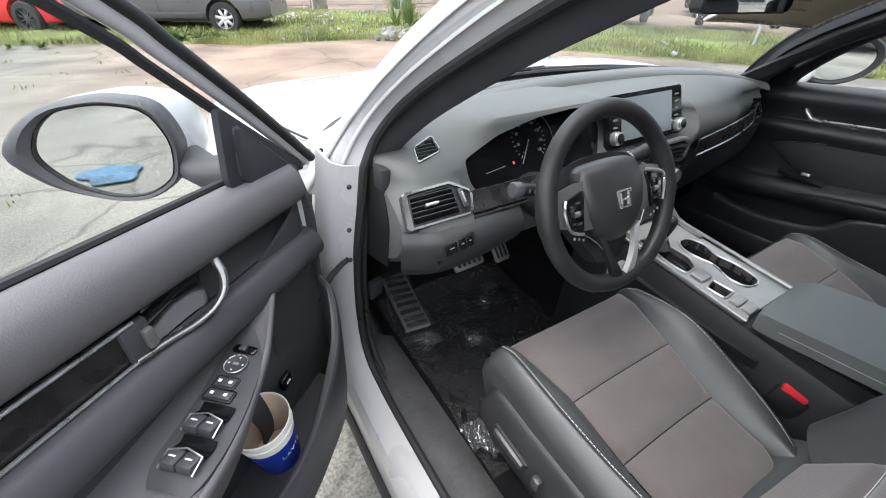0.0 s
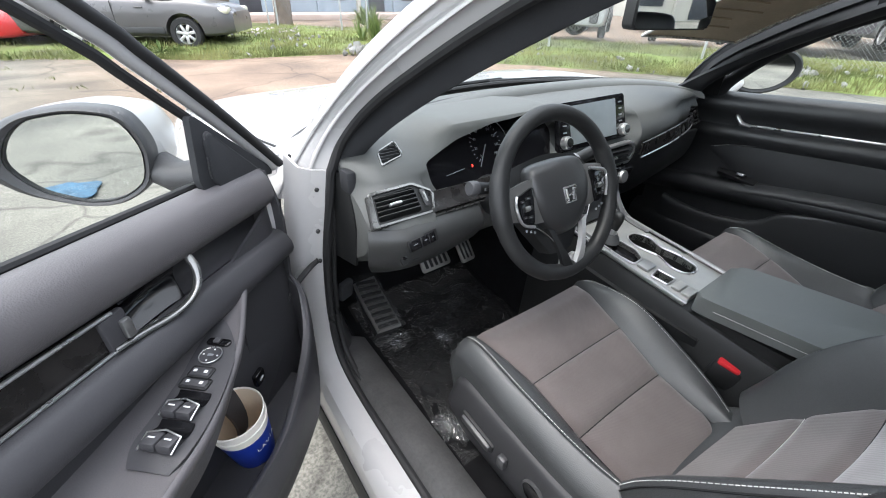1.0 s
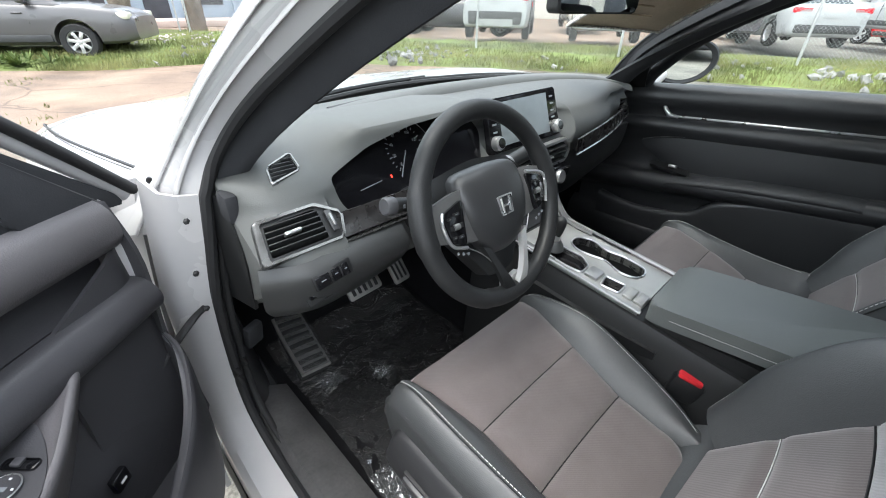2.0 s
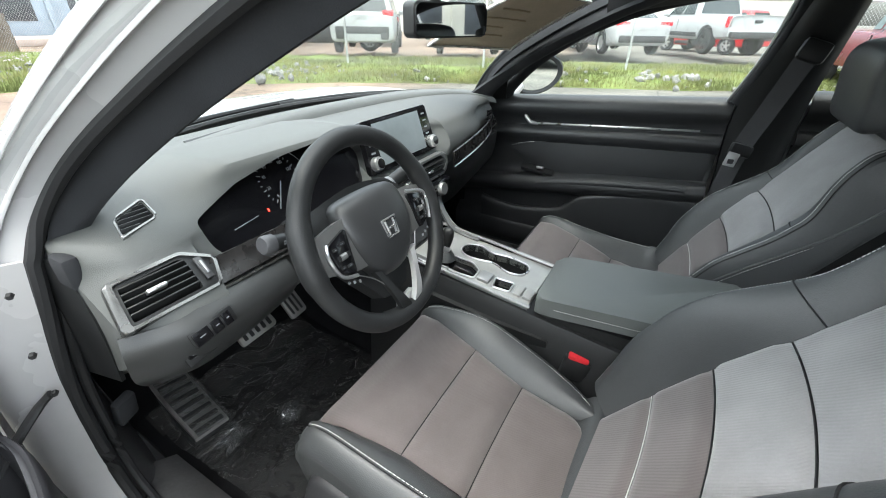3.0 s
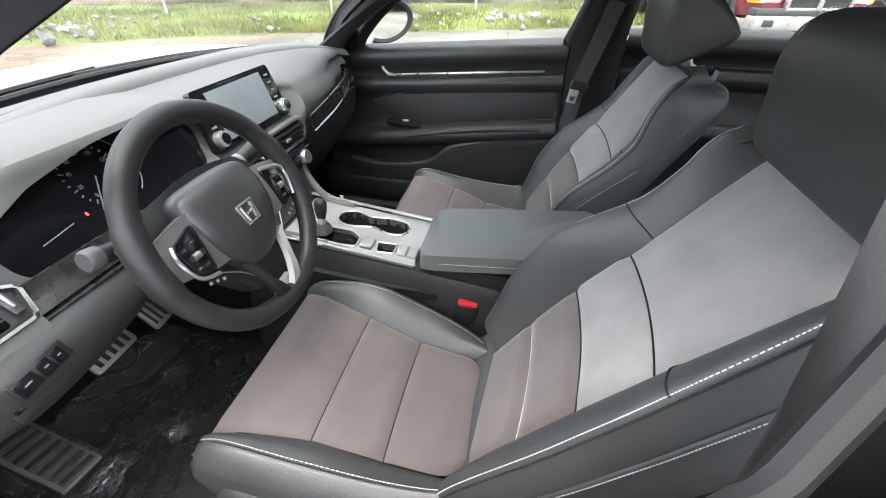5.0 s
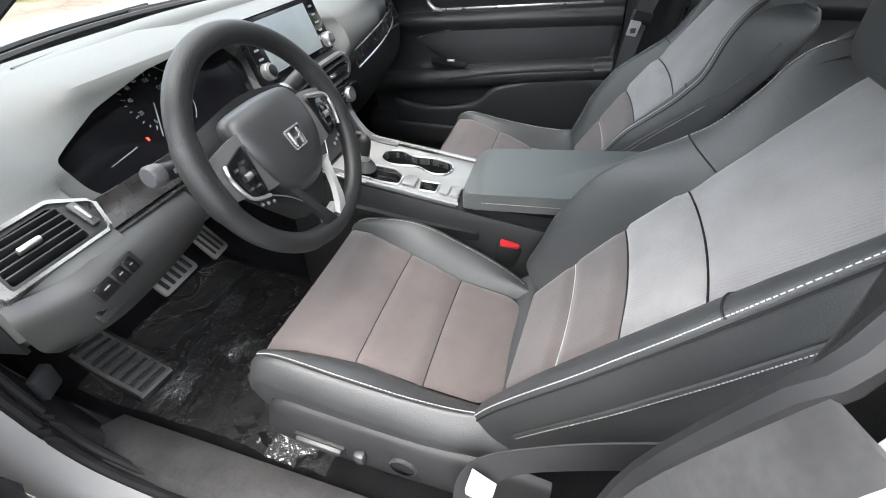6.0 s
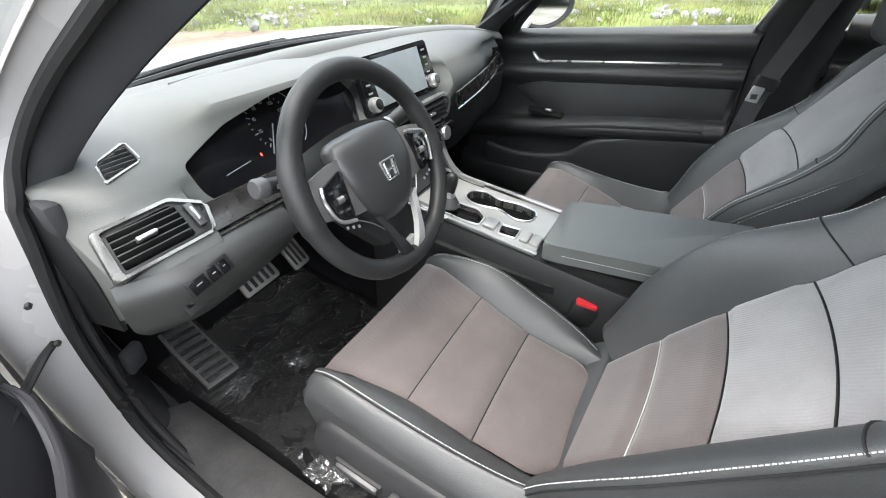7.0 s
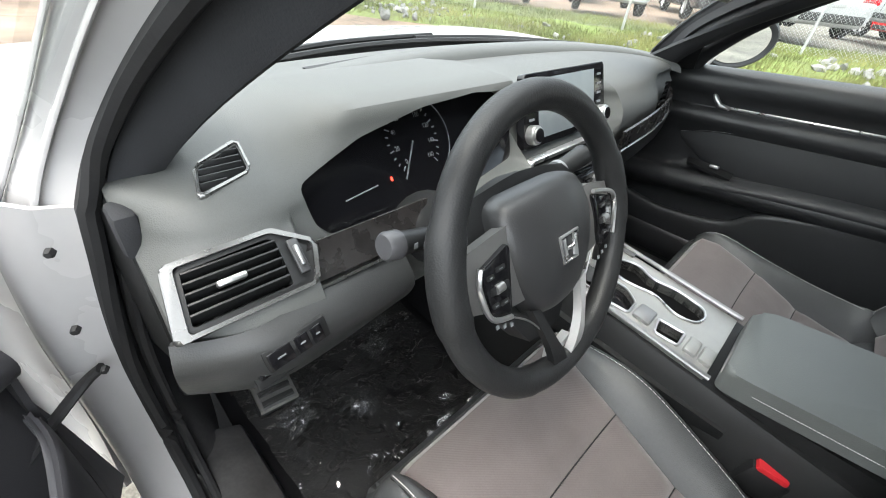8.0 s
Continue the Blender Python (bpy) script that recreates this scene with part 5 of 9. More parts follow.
        part("seam", tube([B(s * (w - 0.002), h, o - 0.007) for h, w, o in list(zip(HH, WE, OS))[:-1]], 0.0014, smooth=60, n=5), SEAM, seat)
        # cross seam on the bolster, and the panel's dark gap
        i = int(np.argmin(np.abs(np.linspace(0, len(HH) - 1, 60) - 6.2)))
        part("seam", tube(N_[i, 3:14] + np.array((0, 0.0004, 0.0006)), 0.0012, n=5), SEAM, seat)
        if not driver and s == inboard:
            low_h, low_o = [0.05, 0.132, 0.236, 0.32, 0.393, 0.46, 0.51], [0.03, 0.026, 0.010, -0.012, -0.032, -0.042, -0.042]
            st = [B(s * (f(h, WE) + 0.0075), h, o) for h, o in zip(low_h, low_o)]
        else:
            st = [B(s * (w + 0.0095), h, o - 0.055) for h, w, o in zip(HH[1:9], WE[1:9], OS[1:9])]
        part("stitching", stitches(st, 80), THREAD, seat, "pale contrast stitching")
        part("piping", tube([np.array(p) + np.array((s * 0.0005, 0.004, 0.005)) for p in st], 0.0026, smooth=50, n=6), LEATHER, seat)
    sh = [[B(x * w, h, -0.085 + 0.02 * (abs(x) > 0.15)) for x in (-0.195, -0.14, 0, 0.14, 0.195)] for h, w in ((-0.03, 1.0), (0.15, 1.0), (0.35, 0.98), (0.47, 0.90), (0.555, 0.70))]
    part("back_shell", slab(net(sh, 16, 16), 0.02), HARD, seat, "black plastic backrest shell")
    tp = [[B(x * w, h, o) for x in (-1, -0.6, 0, 0.6, 1)] for h, o, w in ((0.556, 0.003, 0.150), (0.568, -0.012, 0.152), (0.570, -0.045, 0.150), (0.552, -0.075, 0.15))]
    part("back_top", slab(net(tp, 12, 16), 0.012), LEATHER, seat)
    # wedge-shaped headrest with an upright front face
    for sx in (-0.05, 0.05):
        part("headrest_post", tube([B(sx, 0.53, -0.05), H3(sx, -0.715 + fw, 1.09 + lift)], 0.006, n=10), CHROME, seat)
    prof = np.array([(-0.660, 1.042), (-0.648, 1.056), (-0.643, 1.10), (-0.638, 1.150), (-0.642, 1.180), (-0.656, 1.198), (-0.680, 1.203), (-0.712, 1.193), (-0.750, 1.166), (-0.781, 1.132), (-0.787, 1.110), (-0.772, 1.090), (-0.735, 1.074), (-0.690, 1.050)]) + np.array((fw, lift))
    prof = crom(prof, 48, True)
    mid = prof.mean(0)
    rings = []
    ends = [(0.0, 1.0), (0.05, 1.0), (0.095, 0.995), (0.113, 0.975), (0.124, 0.935), (0.130, 0.87), (0.132, 0.74), (0.1325, 0.02)]
    for u, k in [(-u, k) for u, k in ends[:0:-1]] + ends:
        Q = mid + (prof - mid) * k
        rings.append([H3(u, y - 0.010 * (u / 0.13) ** 2 * (y > mid[1]), z - 0.008 * (u / 0.13) ** 2 * (z > 1.12)) for y, z in Q])
    hr_ = part("headrest", grid(np.array(rings), close_v=True, cap=True), LEATHER, seat, "black leather headrest", angle=60)
    fi = [int(round(q * 48 / 14)) % 48 for q in (1, 2, 3, 4, 5, 6, 7, 8)]
    for s in (-1, 1):
        path = [H3(s * 0.108, prof[q][0] - 0.007 + 0.0012 * (prof[q][0] > mid[0]), prof[q][1] - 0.0035 * (prof[q][1] > 1.12)) for q in fi]
        if driver:
            part("stitching", stitches([tuple(mid3) for mid3 in np.array(path) + np.array((0, 0.0035, 0.001))], 55), THREAD, hr_, "pale contrast stitching")
        part("seam", tube([H3(s * 0.1175, y - 0.0085 * (y > mid[0]), z - 0.006 * (z > 1.12)) for y, z in [mid + (prof[q] - mid) * 0.965 for q in fi]], 0.0013, smooth=30, n=5), SEAM, hr_)
    if driver:
        # plastic side shield with power switches
        sd = [[P3(-0.214, y, z0), P3(-0.229, y, z1), P3(-0.236, y, z2), P3(-0.222, y, z3)] for y, z0, z1, z2, z3 in ((0.035, 0.53, 0.515, 0.49, 0.46), (0.008, 0.572, 0.556, 0.48, 0.42), (-0.10, 0.566, 0.548, 0.47, 0.41), (-0.25, 0.560, 0.545, 0.47, 0.41), (-0.36, 0.570, 0.555, 0.48, 0.42), (-0.44, 0.56, 0.55, 0.50, 0.44))]
        sh_ = part("side_shield", slab(net(sd, 26, 14), 0.012), SHIELD, seat, "black plastic seat side shield with switches")
        part("seat_switch", box(P3(-0.240, -0.065, 0.497), (0.014, 0.085, 0.022), 0.006, Euler((radians(6), radians(-6), 0)).to_matrix()), SWGREY, sh_, "flat seat position switch")
        part("switch_recess", box(P3(-0.2345, -0.065, 0.497), (0.010, 0.094, 0.030), 0.004, Euler((radians(6), radians(-6), 0)).to_matrix()), RUBBER, sh_)
        part("seat_switch", box(P3(-0.241, -0.142, 0.502), (0.016, 0.020, 0.030), 0.006), SWGREY, sh_)
        dial_ = part("lumbar_switch", lathe([(0, 0), (0.021, 0), (0.021, 0.006), (0.016, 0.009), (0, 0.009)], frame_of(P3(-0.233, -0.215, 0.503), (0, -1, 0), (0, 0, 1)), 20), GLOSSBLACK, sh_, "round lumbar switch")
        part("dial_ring", lathe([(0.021, 0.0), (0.024, 0.0), (0.024, 0.005), (0.021, 0.006)], frame_of(P3(-0.233, -0.215, 0.503), (0, -1, 0), (0, 0, 1)), 24), SWGREY, dial_)
    return seat


car_seat(-0.355, 0.0, True)
car_seat(0.355, -0.045, False)

# belt buckles
for bx, by in ((-0.128, -0.295), (0.128, -0.345)):
    bk = thing("belt_buckle", (bx, by, 0.50), "black belt buckle with a red release button", "seat belt", "belt buckles")
    part("housing", box((bx, by, 0.585), (0.034, 0.056, 0.058), 0.008, Euler((radians(10), 0, radians(12))).to_matrix()), HARD, bk)
    part("release_button", box((bx - 0.002, by - 0.004, 0.614), (0.026, 0.042, 0.012), 0.004, Euler((radians(10), 0, radians(12))).to_matrix()), RED, bk, "bright red release button")
    part("strap", box((bx, by - 0.01, 0.52), (0.012, 0.04, 0.10), 0.003), BELT, bk)

# ---- rear bench ----
bench = thing("rear_bench", (0, -1.25, 0.33), "black leather rear bench seat", "car seat")
rb = [[(x, y, z - 0.015 * math.cos(x * 9)) for x in (-0.62, -0.45, -0.3, 0, 0.3, 0.45, 0.62)] for y, z in ((-0.96, 0.42), (-0.95, 0.56), (-0.99, 0.62), (-1.15, 0.61), (-1.40, 0.57))]
part("seat", slab(net(rb, 20, 30), -0.03), LEATHER, bench)
rk = [[(x, y, z) for x in (-0.64, -0.45, -0.3, 0, 0.3, 0.45, 0.64)] for y, z in ((-1.38, 0.55), (-1.36, 0.66), (-1.46, 0.85), (-1.56, 1.02), (-1.64, 1.04))]
part("backrest", slab(net(rk, 20, 30), -0.03), LEATHER, bench)

# ---- centre console ----
con = thing("center_console", (0, -0.1, 0.35), "black centre console with silver panel and armrest", "console")


def cz(y):
    """Height of the console's top along the car."""
    return 0.683 + 0.12 * (y + 0.16)


sidep = [[(s_ * w - 0.018, y, z) for s_, w, z in ((-1, 0.145, 0.36), (-1, 0.130, 0.52), (-1, 0.112, cz(y) - 0.035), (-1, 0.100, cz(y) - 0.010), (0, 0, cz(y) - 0.010), (1, 0.100, cz(y) - 0.010), (1, 0.112, cz(y) - 0.035), (1, 0.130, 0.52), (1, 0.145, 0.36))] for y in (0.24, 0.12, 0.0, -0.10, -0.20, -0.40, -0.58)]
cbody = part("body", slab(np.array(sidep), -0.012), HARD, con)
panel = []
for y in np.linspace(0.135, -0.172, 12):
    panel.append((y, cz(y)))
pl_ = part("top_panel", slab(np.array([[(x, y, z - 0.004 * (abs(x + 0.018) > 0.08)) for x in (-0.112, -0.098, -0.058, -0.018, 0.022, 0.062, 0.076)] for y, z in panel]), -0.018), SILVER_PANEL, con, "satin silver console panel")
CUP = roundpoly([(-0.008, 0.047), (0.028, 0.047), (0.048, 0.012), (0.031, -0.024), (0.046, -0.070), (0.041, -0.122), (0.016, -0.131), (-0.012, -0.122), (-0.023, -0.090), (-0.005, -0.044), (-0.016, -0.018), (-0.024, 0.018)], 0.016, 4)
GATE = roundpoly([(-0.098, 0.095), (-0.046, 0.090), (-0.038, -0.004), (-0.058, -0.032), (-0.094, -0.034), (-0.100, 0.0)], 0.008)
BIN = roundpoly([(-0.060, -0.075), (-0.053, -0.119), (-0.090, -0.120), (-0.096, -0.082)], 0.005)
carve(pl_, prism(CUP, 0.3, Matrix.Translation((0, 0, 0.6))), prism(GATE, 0.3, Matrix.Translation((0, 0, 0.6))), prism(BIN, 0.3, Matrix.Translation((0, 0, 0.6))))
carve(cbody, prism(CUP, 0.3, Matrix.Translation((0, 0, 0.6))), prism(GATE, 0.3, Matrix.Translation((0, 0, 0.6))), prism(BIN, 0.3, Matrix.Translation((0, 0, 0.6))))


def well(name, outline, depth, material, label):
    P = np.array([[(x, y, cz(y) + 0.0015 - d) for x, y in outline] for d in (0, depth * 0.5, depth)])
    b = grid(P, close_v=True)
    v = [b.verts.new((x * 0.999, y, cz(y) - depth)) for x, y in outline]
    b.faces.new(v)
    o = part(name, b, material, con, label)
    part("rim", tube([(x, y, cz(y) + 0.002) for x, y in outline], 0.0022, closed=True, n=6), CHROME, o)
    return o


well("cup_holder", CUP, 0.09, HARD, "black double cup holder")
well("gear_gate", GATE, 0.012, GLOSSBLACK, "gloss black shift gate")
well("tray", BIN, 0.03, HARD, "small black tray")
for s in (-1, 1):
    part("edge_rail", tube([(s * 0.096 - 0.018, y, cz(y) + 0.004) for y in np.linspace(0.15, -0.178, 10)], 0.0050, n=8, squash=0.8), SATIN, con, "satin silver edge rail")
# shifter and buttons
sf = part("shifter", tube([(-0.058, 0.060, cz(0.06)), (-0.060, 0.056, cz(0.06) + 0.05)], [0.011, 0.009], n=12), CHROME, con, "gear lever with a black and silver knob")
part("boot", lathe([(0.024, 0), (0.020, 0.012), (0.013, 0.024), (0, 0.024)], Matrix.Translation((-0.058, 0.060, cz(0.060) - 0.004)), 16), LEATHER, sf)
part("knob", grid(crom(np.array([[(-0.060 + r * math.cos(a), 0.055 - 0.1 * (h - 0.06) + r * 1.2 * math.sin(a), cz(0.04) + h) for a in np.linspace(0, 2 * np.pi, 18, endpoint=False)] for r, h in ((0.007, 0.030), (0.010, 0.044), (0.0125, 0.062), (0.012, 0.076), (0.007, 0.084), (0.0015, 0.086))]), 16), close_v=True, cap=True), HARD, sf)
part("mode_buttons", box((-0.074, -0.055, cz(-0.055) + 0.003), (0.040, 0.030, 0.010), 0.004, Euler((radians(6.8), 0, 0)).to_matrix()), SATIN, con, "silver mode buttons")
for k in range(2):
    part("brake_button", box((-0.072, -0.138 - 0.024 * k, cz(-0.138 - 0.024 * k) + 0.003), (0.040, 0.020, 0.008), 0.003, Euler((radians(6.8), 0, 0)).to_matrix()), SILVER_PANEL, con, "parking brake button")
# armrest lid, rising a little to the rear
ARM_L = mat("armrest_leather", (0.100, 0.108, 0.104), 0.45, 0, 0.1, 8, 320, 0.2, 0.6, 0, 0.001, 500)
lid = prism(roundpoly([(-0.114, -0.186), (0.066, -0.184), (0.088, -0.215), (0.096, -0.56), (-0.110, -0.56), (-0.117, -0.225)], 0.014, 5), 0.040, None, 0.009, 4)
lid_y = lambda y: 0.676 + 0.09 * (-0.186 - y)
for q in lid.verts:
    dome = 0.004 * max(0.0, 1 - ((q.co.x + 0.01) / 0.10) ** 2) if q.co.z > 0.03 else 0.0
    q.co.z += lid_y(q.co.y) + dome
part("armrest", lid, ARM_L, con, "padded black leather armrest lid", angle=50)
for s, x0 in ((-1, -0.1185), (1, 0.0955)):
    part("stitching", stitches([(x0, y, lid_y(y) + 0.020) for y in (-0.23, -0.33, -0.43, -0.55)], 80, 0.004, 0.0006), THREAD, con, "pale contrast stitching")
part("stitching", stitches([(x, -0.1855, lid_y(-0.186) + 0.020) for x in (-0.10, -0.03, 0.055)], 36, 0.004, 0.0006), THREAD, con, "pale contrast stitching")
part("rear_box", prism(roundpoly([(-0.106, -0.194), (0.062, -0.192), (0.082, -0.22), (0.090, -0.56), (-0.103, -0.56), (-0.109, -0.23)], 0.014, 4), 0.20, Matrix.Translation((0, 0, 0.478)), 0.004), HARD, con)
low = [[(-0.125, 0.10, 0.66), (-0.120, 0.10, 0.62)], [(-0.122, -0.10, 0.64), (-0.118, -0.10, 0.60)], [(-0.118, -0.23, 0.632), (-0.115, -0.23, 0.612)]]
part("knee_pad", slab(net(low, 14, 5), -0.02), HARD, con, "padded strip along the console side")

# ---- driver's door, open ----
DU, DN = np.array((-0.688, -0.726, 0.0)), np.array((0.726, -0.688, 0.0))
DP = np.array((-0.73, 0.355, 0.0))


def D(s, n, z):
    return tuple(DP + s * DU + n * DN + np.array((0, 0, z)))


def DD(rows):
    return [[D(*p) for p in r] for r in rows]


DMAT = Matrix(((DU[0], 0, DN[0], DP[0]), (DU[1], 0, DN[1], DP[1]), (0, 1, 0, 0), (0, 0, 0, 1)))  # x along the door, y up, z inwards
door = thing("driver_door", D(0.5, -0.1, 0.3), "open front door with black trim and white frame", "car door")
# HARD's black plastic coloured paler, standing in for daylight on the open door.
DOORHARD_LIT = mat("door_plastic_lit", (0.046, 0.045, 0.049), 0.48, 0, 0.12, 7, 420, 0.15, 0.4, 0, 0.0008, 600)
# Pad also paler than the closed door's, for the same daylight.
DOORPAD_LIT = mat("door_soft_lit", (0.100, 0.094, 0.098), 0.5, 0, 0.10, 6, 420, 0.25, 0.45, 0, 0.001, 560)


def belt(s):
    return 0.988 + 0.10 * (s - 0.21)


SS = [0.085, 0.20, 0.32, 0.45, 0.65, 0.85, 1.06]
up = [[(s, n, belt(s) + dz) for s in SS] for dz, n in ((-0.004, -0.072), (0.004, -0.055), (-0.006, -0.030), (-0.030, -0.018), (-0.055, -0.020), (-0.070, -0.034))]
part("upper_pad", slab(net(DD(up), 18, 40), 0.008), DOORPAD_LIT, door, "soft dark upper door pad")
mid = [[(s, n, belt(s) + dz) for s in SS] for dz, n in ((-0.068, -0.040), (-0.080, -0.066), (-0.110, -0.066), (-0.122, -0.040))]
part("trim_recess", slab(net(DD(mid), 8, 40), 0.008), DOORHARD_LIT, door)
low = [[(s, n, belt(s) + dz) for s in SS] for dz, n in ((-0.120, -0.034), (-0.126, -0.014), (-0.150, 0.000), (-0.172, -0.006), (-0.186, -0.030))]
part("lower_rail", slab(net(DD(low), 16, 40), 0.008), DOORHARD_LIT, door, "black rail below the door trim")
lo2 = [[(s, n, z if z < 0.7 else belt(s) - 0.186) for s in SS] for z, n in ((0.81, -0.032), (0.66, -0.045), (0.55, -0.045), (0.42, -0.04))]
part("lower_trim", slab(net(DD(lo2), 12, 30), 0.008), DOORHARD_LIT, door)
# front end of the trim beside the hinge
fe = [[(0.085, -0.030, 0.97), (0.078, -0.06, 0.97), (0.075, -0.11, 0.96)], [(0.085, -0.012, 0.88), (0.078, -0.05, 0.88), (0.075, -0.11, 0.88)], [(0.09, -0.02, 0.74), (0.08, -0.05, 0.74), (0.075, -0.11, 0.74)], [(0.085, -0.02, 0.60), (0.08, -0.05, 0.60), (0.075, -0.11, 0.60)], [(0.09, -0.03, 0.42), (0.08, -0.05, 0.42), (0.08, -0.11, 0.42)]]
part("front_edge", slab(net(DD(fe), 20, 8), 0.006), DOORHARD_LIT, door)
fp = [[(0.082, -0.040, 0.91), (0.12, -0.028, 0.90), (0.25, -0.030, 0.86)], [(0.078, -0.034, 0.78), (0.12, -0.022, 0.77), (0.25, -0.024, 0.76)], [(0.066, -0.030, 0.68), (0.12, -0.016, 0.66), (0.26, -0.024, 0.64)], [(0.047, -0.032, 0.52), (0.12, -0.020, 0.50), (0.26, -0.032, 0.50)]]
part("front_panel", slab(net(DD(fp), 18, 12), 0.006), DOORHARD_LIT, door, "dark flat trim panel ahead of the pocket")
# woodgrain strip with silver lines
wd = [[(s, -0.031, belt(s) + dz) for s in (0.435, 0.6, 0.8, 1.0)] for dz in (-0.073, -0.095, -0.117)]
part("trim_strip", slab(net(DD(wd), 6, 20), 0.005), WOOD, door, "dark glossy woodgrain door strip")
for dz in (-0.072, -0.118):
    part("silver_line", tube([D(s, -0.027, belt(s) + dz) for s in (0.385 if dz < -0.1 else 0.43, 0.6, 0.8, 1.0)], 0.0023, smooth=20, n=6), CHROME, door)
hd = part("door_handle", tube([D(0.303, -0.030, 0.932), D(0.309, -0.018, 0.918), D(0.322, -0.012, 0.900), D(0.345, -0.012, 0.888), D(0.375, -0.018, 0.885), D(0.41, -0.024, 0.8905), D(0.446, -0.027, 0.8960)], 0.0062, n=12, squash=0.65, smooth=30), VENTSILVER, door, "curved satin chrome inner door handle")
part("handle_bowl", slab(net(DD([[(0.305, -0.030, belt(0.3) - 0.055), (0.36, -0.034, belt(0.36) - 0.066), (0.415, -0.031, belt(0.42) - 0.072)], [(0.315, -0.050, belt(0.3) - 0.085), (0.36, -0.058, belt(0.36) - 0.092), (0.41, -0.050, belt(0.42) - 0.095)], [(0.33, -0.030, belt(0.3) - 0.114), (0.36, -0.034, belt(0.36) - 0.117), (0.415, -0.031, belt(0.42) - 0.117)]]), 10, 10), 0.004), GLOSSBLACK, hd)
part("lock_plate", box(D(0.432, -0.030, belt(0.432) - 0.096), (0.010, 0.032, 0.044), 0.003, Matrix(((DN[0], DU[0], 0), (DN[1], DU[1], 0), (0, 0, 1)))), DOORHARD_LIT, door)
part("lock_lever", box(D(0.424, -0.022, belt(0.424) - 0.097), (0.008, 0.012, 0.026), 0.003, Matrix(((DN[0], DU[0], 0), (DN[1], DU[1], 0), (0, 0, 1)))), SATIN, door)

# armrest with switch panel
AE = [(0.215, -0.020, 0.846), (0.235, -0.008, 0.840), (0.29, 0.018, 0.824), (0.346, 0.042, 0.812), (0.42, 0.064, 0.806), (0.468, 0.074, 0.804), (0.53, 0.077, 0.803), (0.70, 0.080, 0.806), (0.95, 0.070, 0.815)]
ar = []
for s, e, z in AE:
    ar.append([(s, -0.05, z + 0.006), (s, -0.02 + 0.2 * e, z - 0.002), (s, e - 0.012, z), (s, e - 0.002, z + 0.003), (s, e + 0.002, z - 0.008), (s, e - 0.016, z - 0.045), (s, e - 0.040, z - 0.10), (s, min(e - 0.06, -0.03), z - 0.14)])
armd = part("armrest", slab(net(DD(ar), 50, 26), -0.008), DOORPAD_LIT, door, "dark door armrest with switch panel")
pn = []
for s, a, b, z in ((0.306, -0.012, -0.004, 0.822), (0.325, -0.016, 0.018, 0.8175), (0.36, -0.014, 0.044, 0.8145), (0.41, -0.004, 0.061, 0.8120), (0.46, 0.001, 0.071, 0.8105), (0.50, 0.005, 0.073, 0.8105), (0.522, 0.014, 0.064, 0.804)):
    pn.append([(s, a, z), (s, a * 0.5 + b * 0.5, z + 0.0015), (s, b, z)])
swp = part("switch_panel", slab(net(DD(pn), 26, 8), -0.006), DOORHARD_LIT, armd, "black window switch panel")
DROT = Matrix(((DU[0], DN[0], 0), (DU[1], DN[1], 0), (0, 0, 1)))


def on_panel(name, s, n, w, d, h, material, label="", bev=0.002, z0=0.811):
    return part(name, box(D(s, n, z0 + h / 2), (w, d, h), bev, DROT), material, armd, label)


on_panel("mirror_toggle", 0.346, 0.012, 0.012, 0.034, 0.004, GLOSSBLACK, "", 0.004, 0.815)
part("toggle_tip", box(D(0.3455, 0.010, 0.8205), (0.009, 0.010, 0.004), 0.0015, DROT), DOORHARD_LIT, armd)
part("mirror_dial", lathe([(0, 0), (0.0150, 0), (0.0150, 0.003), (0.0135, 0.004), (0.012, 0.0035), (0, 0.0035)], Matrix.Translation(D(0.370, 0.015, 0.8145)), 28), DOORHARD_LIT, armd, "round mirror dial with a silver ring")
part("dial_ring", tube([D(0.370 + 0.0145 * math.cos(a), 0.015 + 0.0145 * math.sin(a), 0.8183) for a in np.linspace(0, 2 * np.pi, 28, endpoint=False)], 0.0008, closed=True, n=5), CHROME, armd)
for k in range(4):
    a = math.pi / 2 * k
    part("dial_mark", box(D(0.370 + 0.0098 * math.cos(a), 0.015 + 0.0098 * math.sin(a), 0.8183), (0.002, 0.002, 0.0006), 0, DROT), ICON, armd)
part("dial_mark", box(D(0.370, 0.015, 0.8183), (0.004, 0.008, 0.0006), 0, DROT), DIALGREY, armd)


def rocker(s, n, w, d):
    """A flat rocker switch set into a dark slot of the armrest panel."""
    on_panel("switch_slot", s, n, w + 0.005, d + 0.005, 0.0025, RUBBER, "", 0.003, 0.8125)
    on_panel("rocker_switch", s, n, w, d, 0.0045, DOORHARD_LIT, "", 0.0025, 0.8130)
    for k in (-1, 1):
        on_panel("switch_mark", s, n + k * d * 0.27, 0.004, 0.0045, 0.0004, ICON, "", 0, 0.8176)


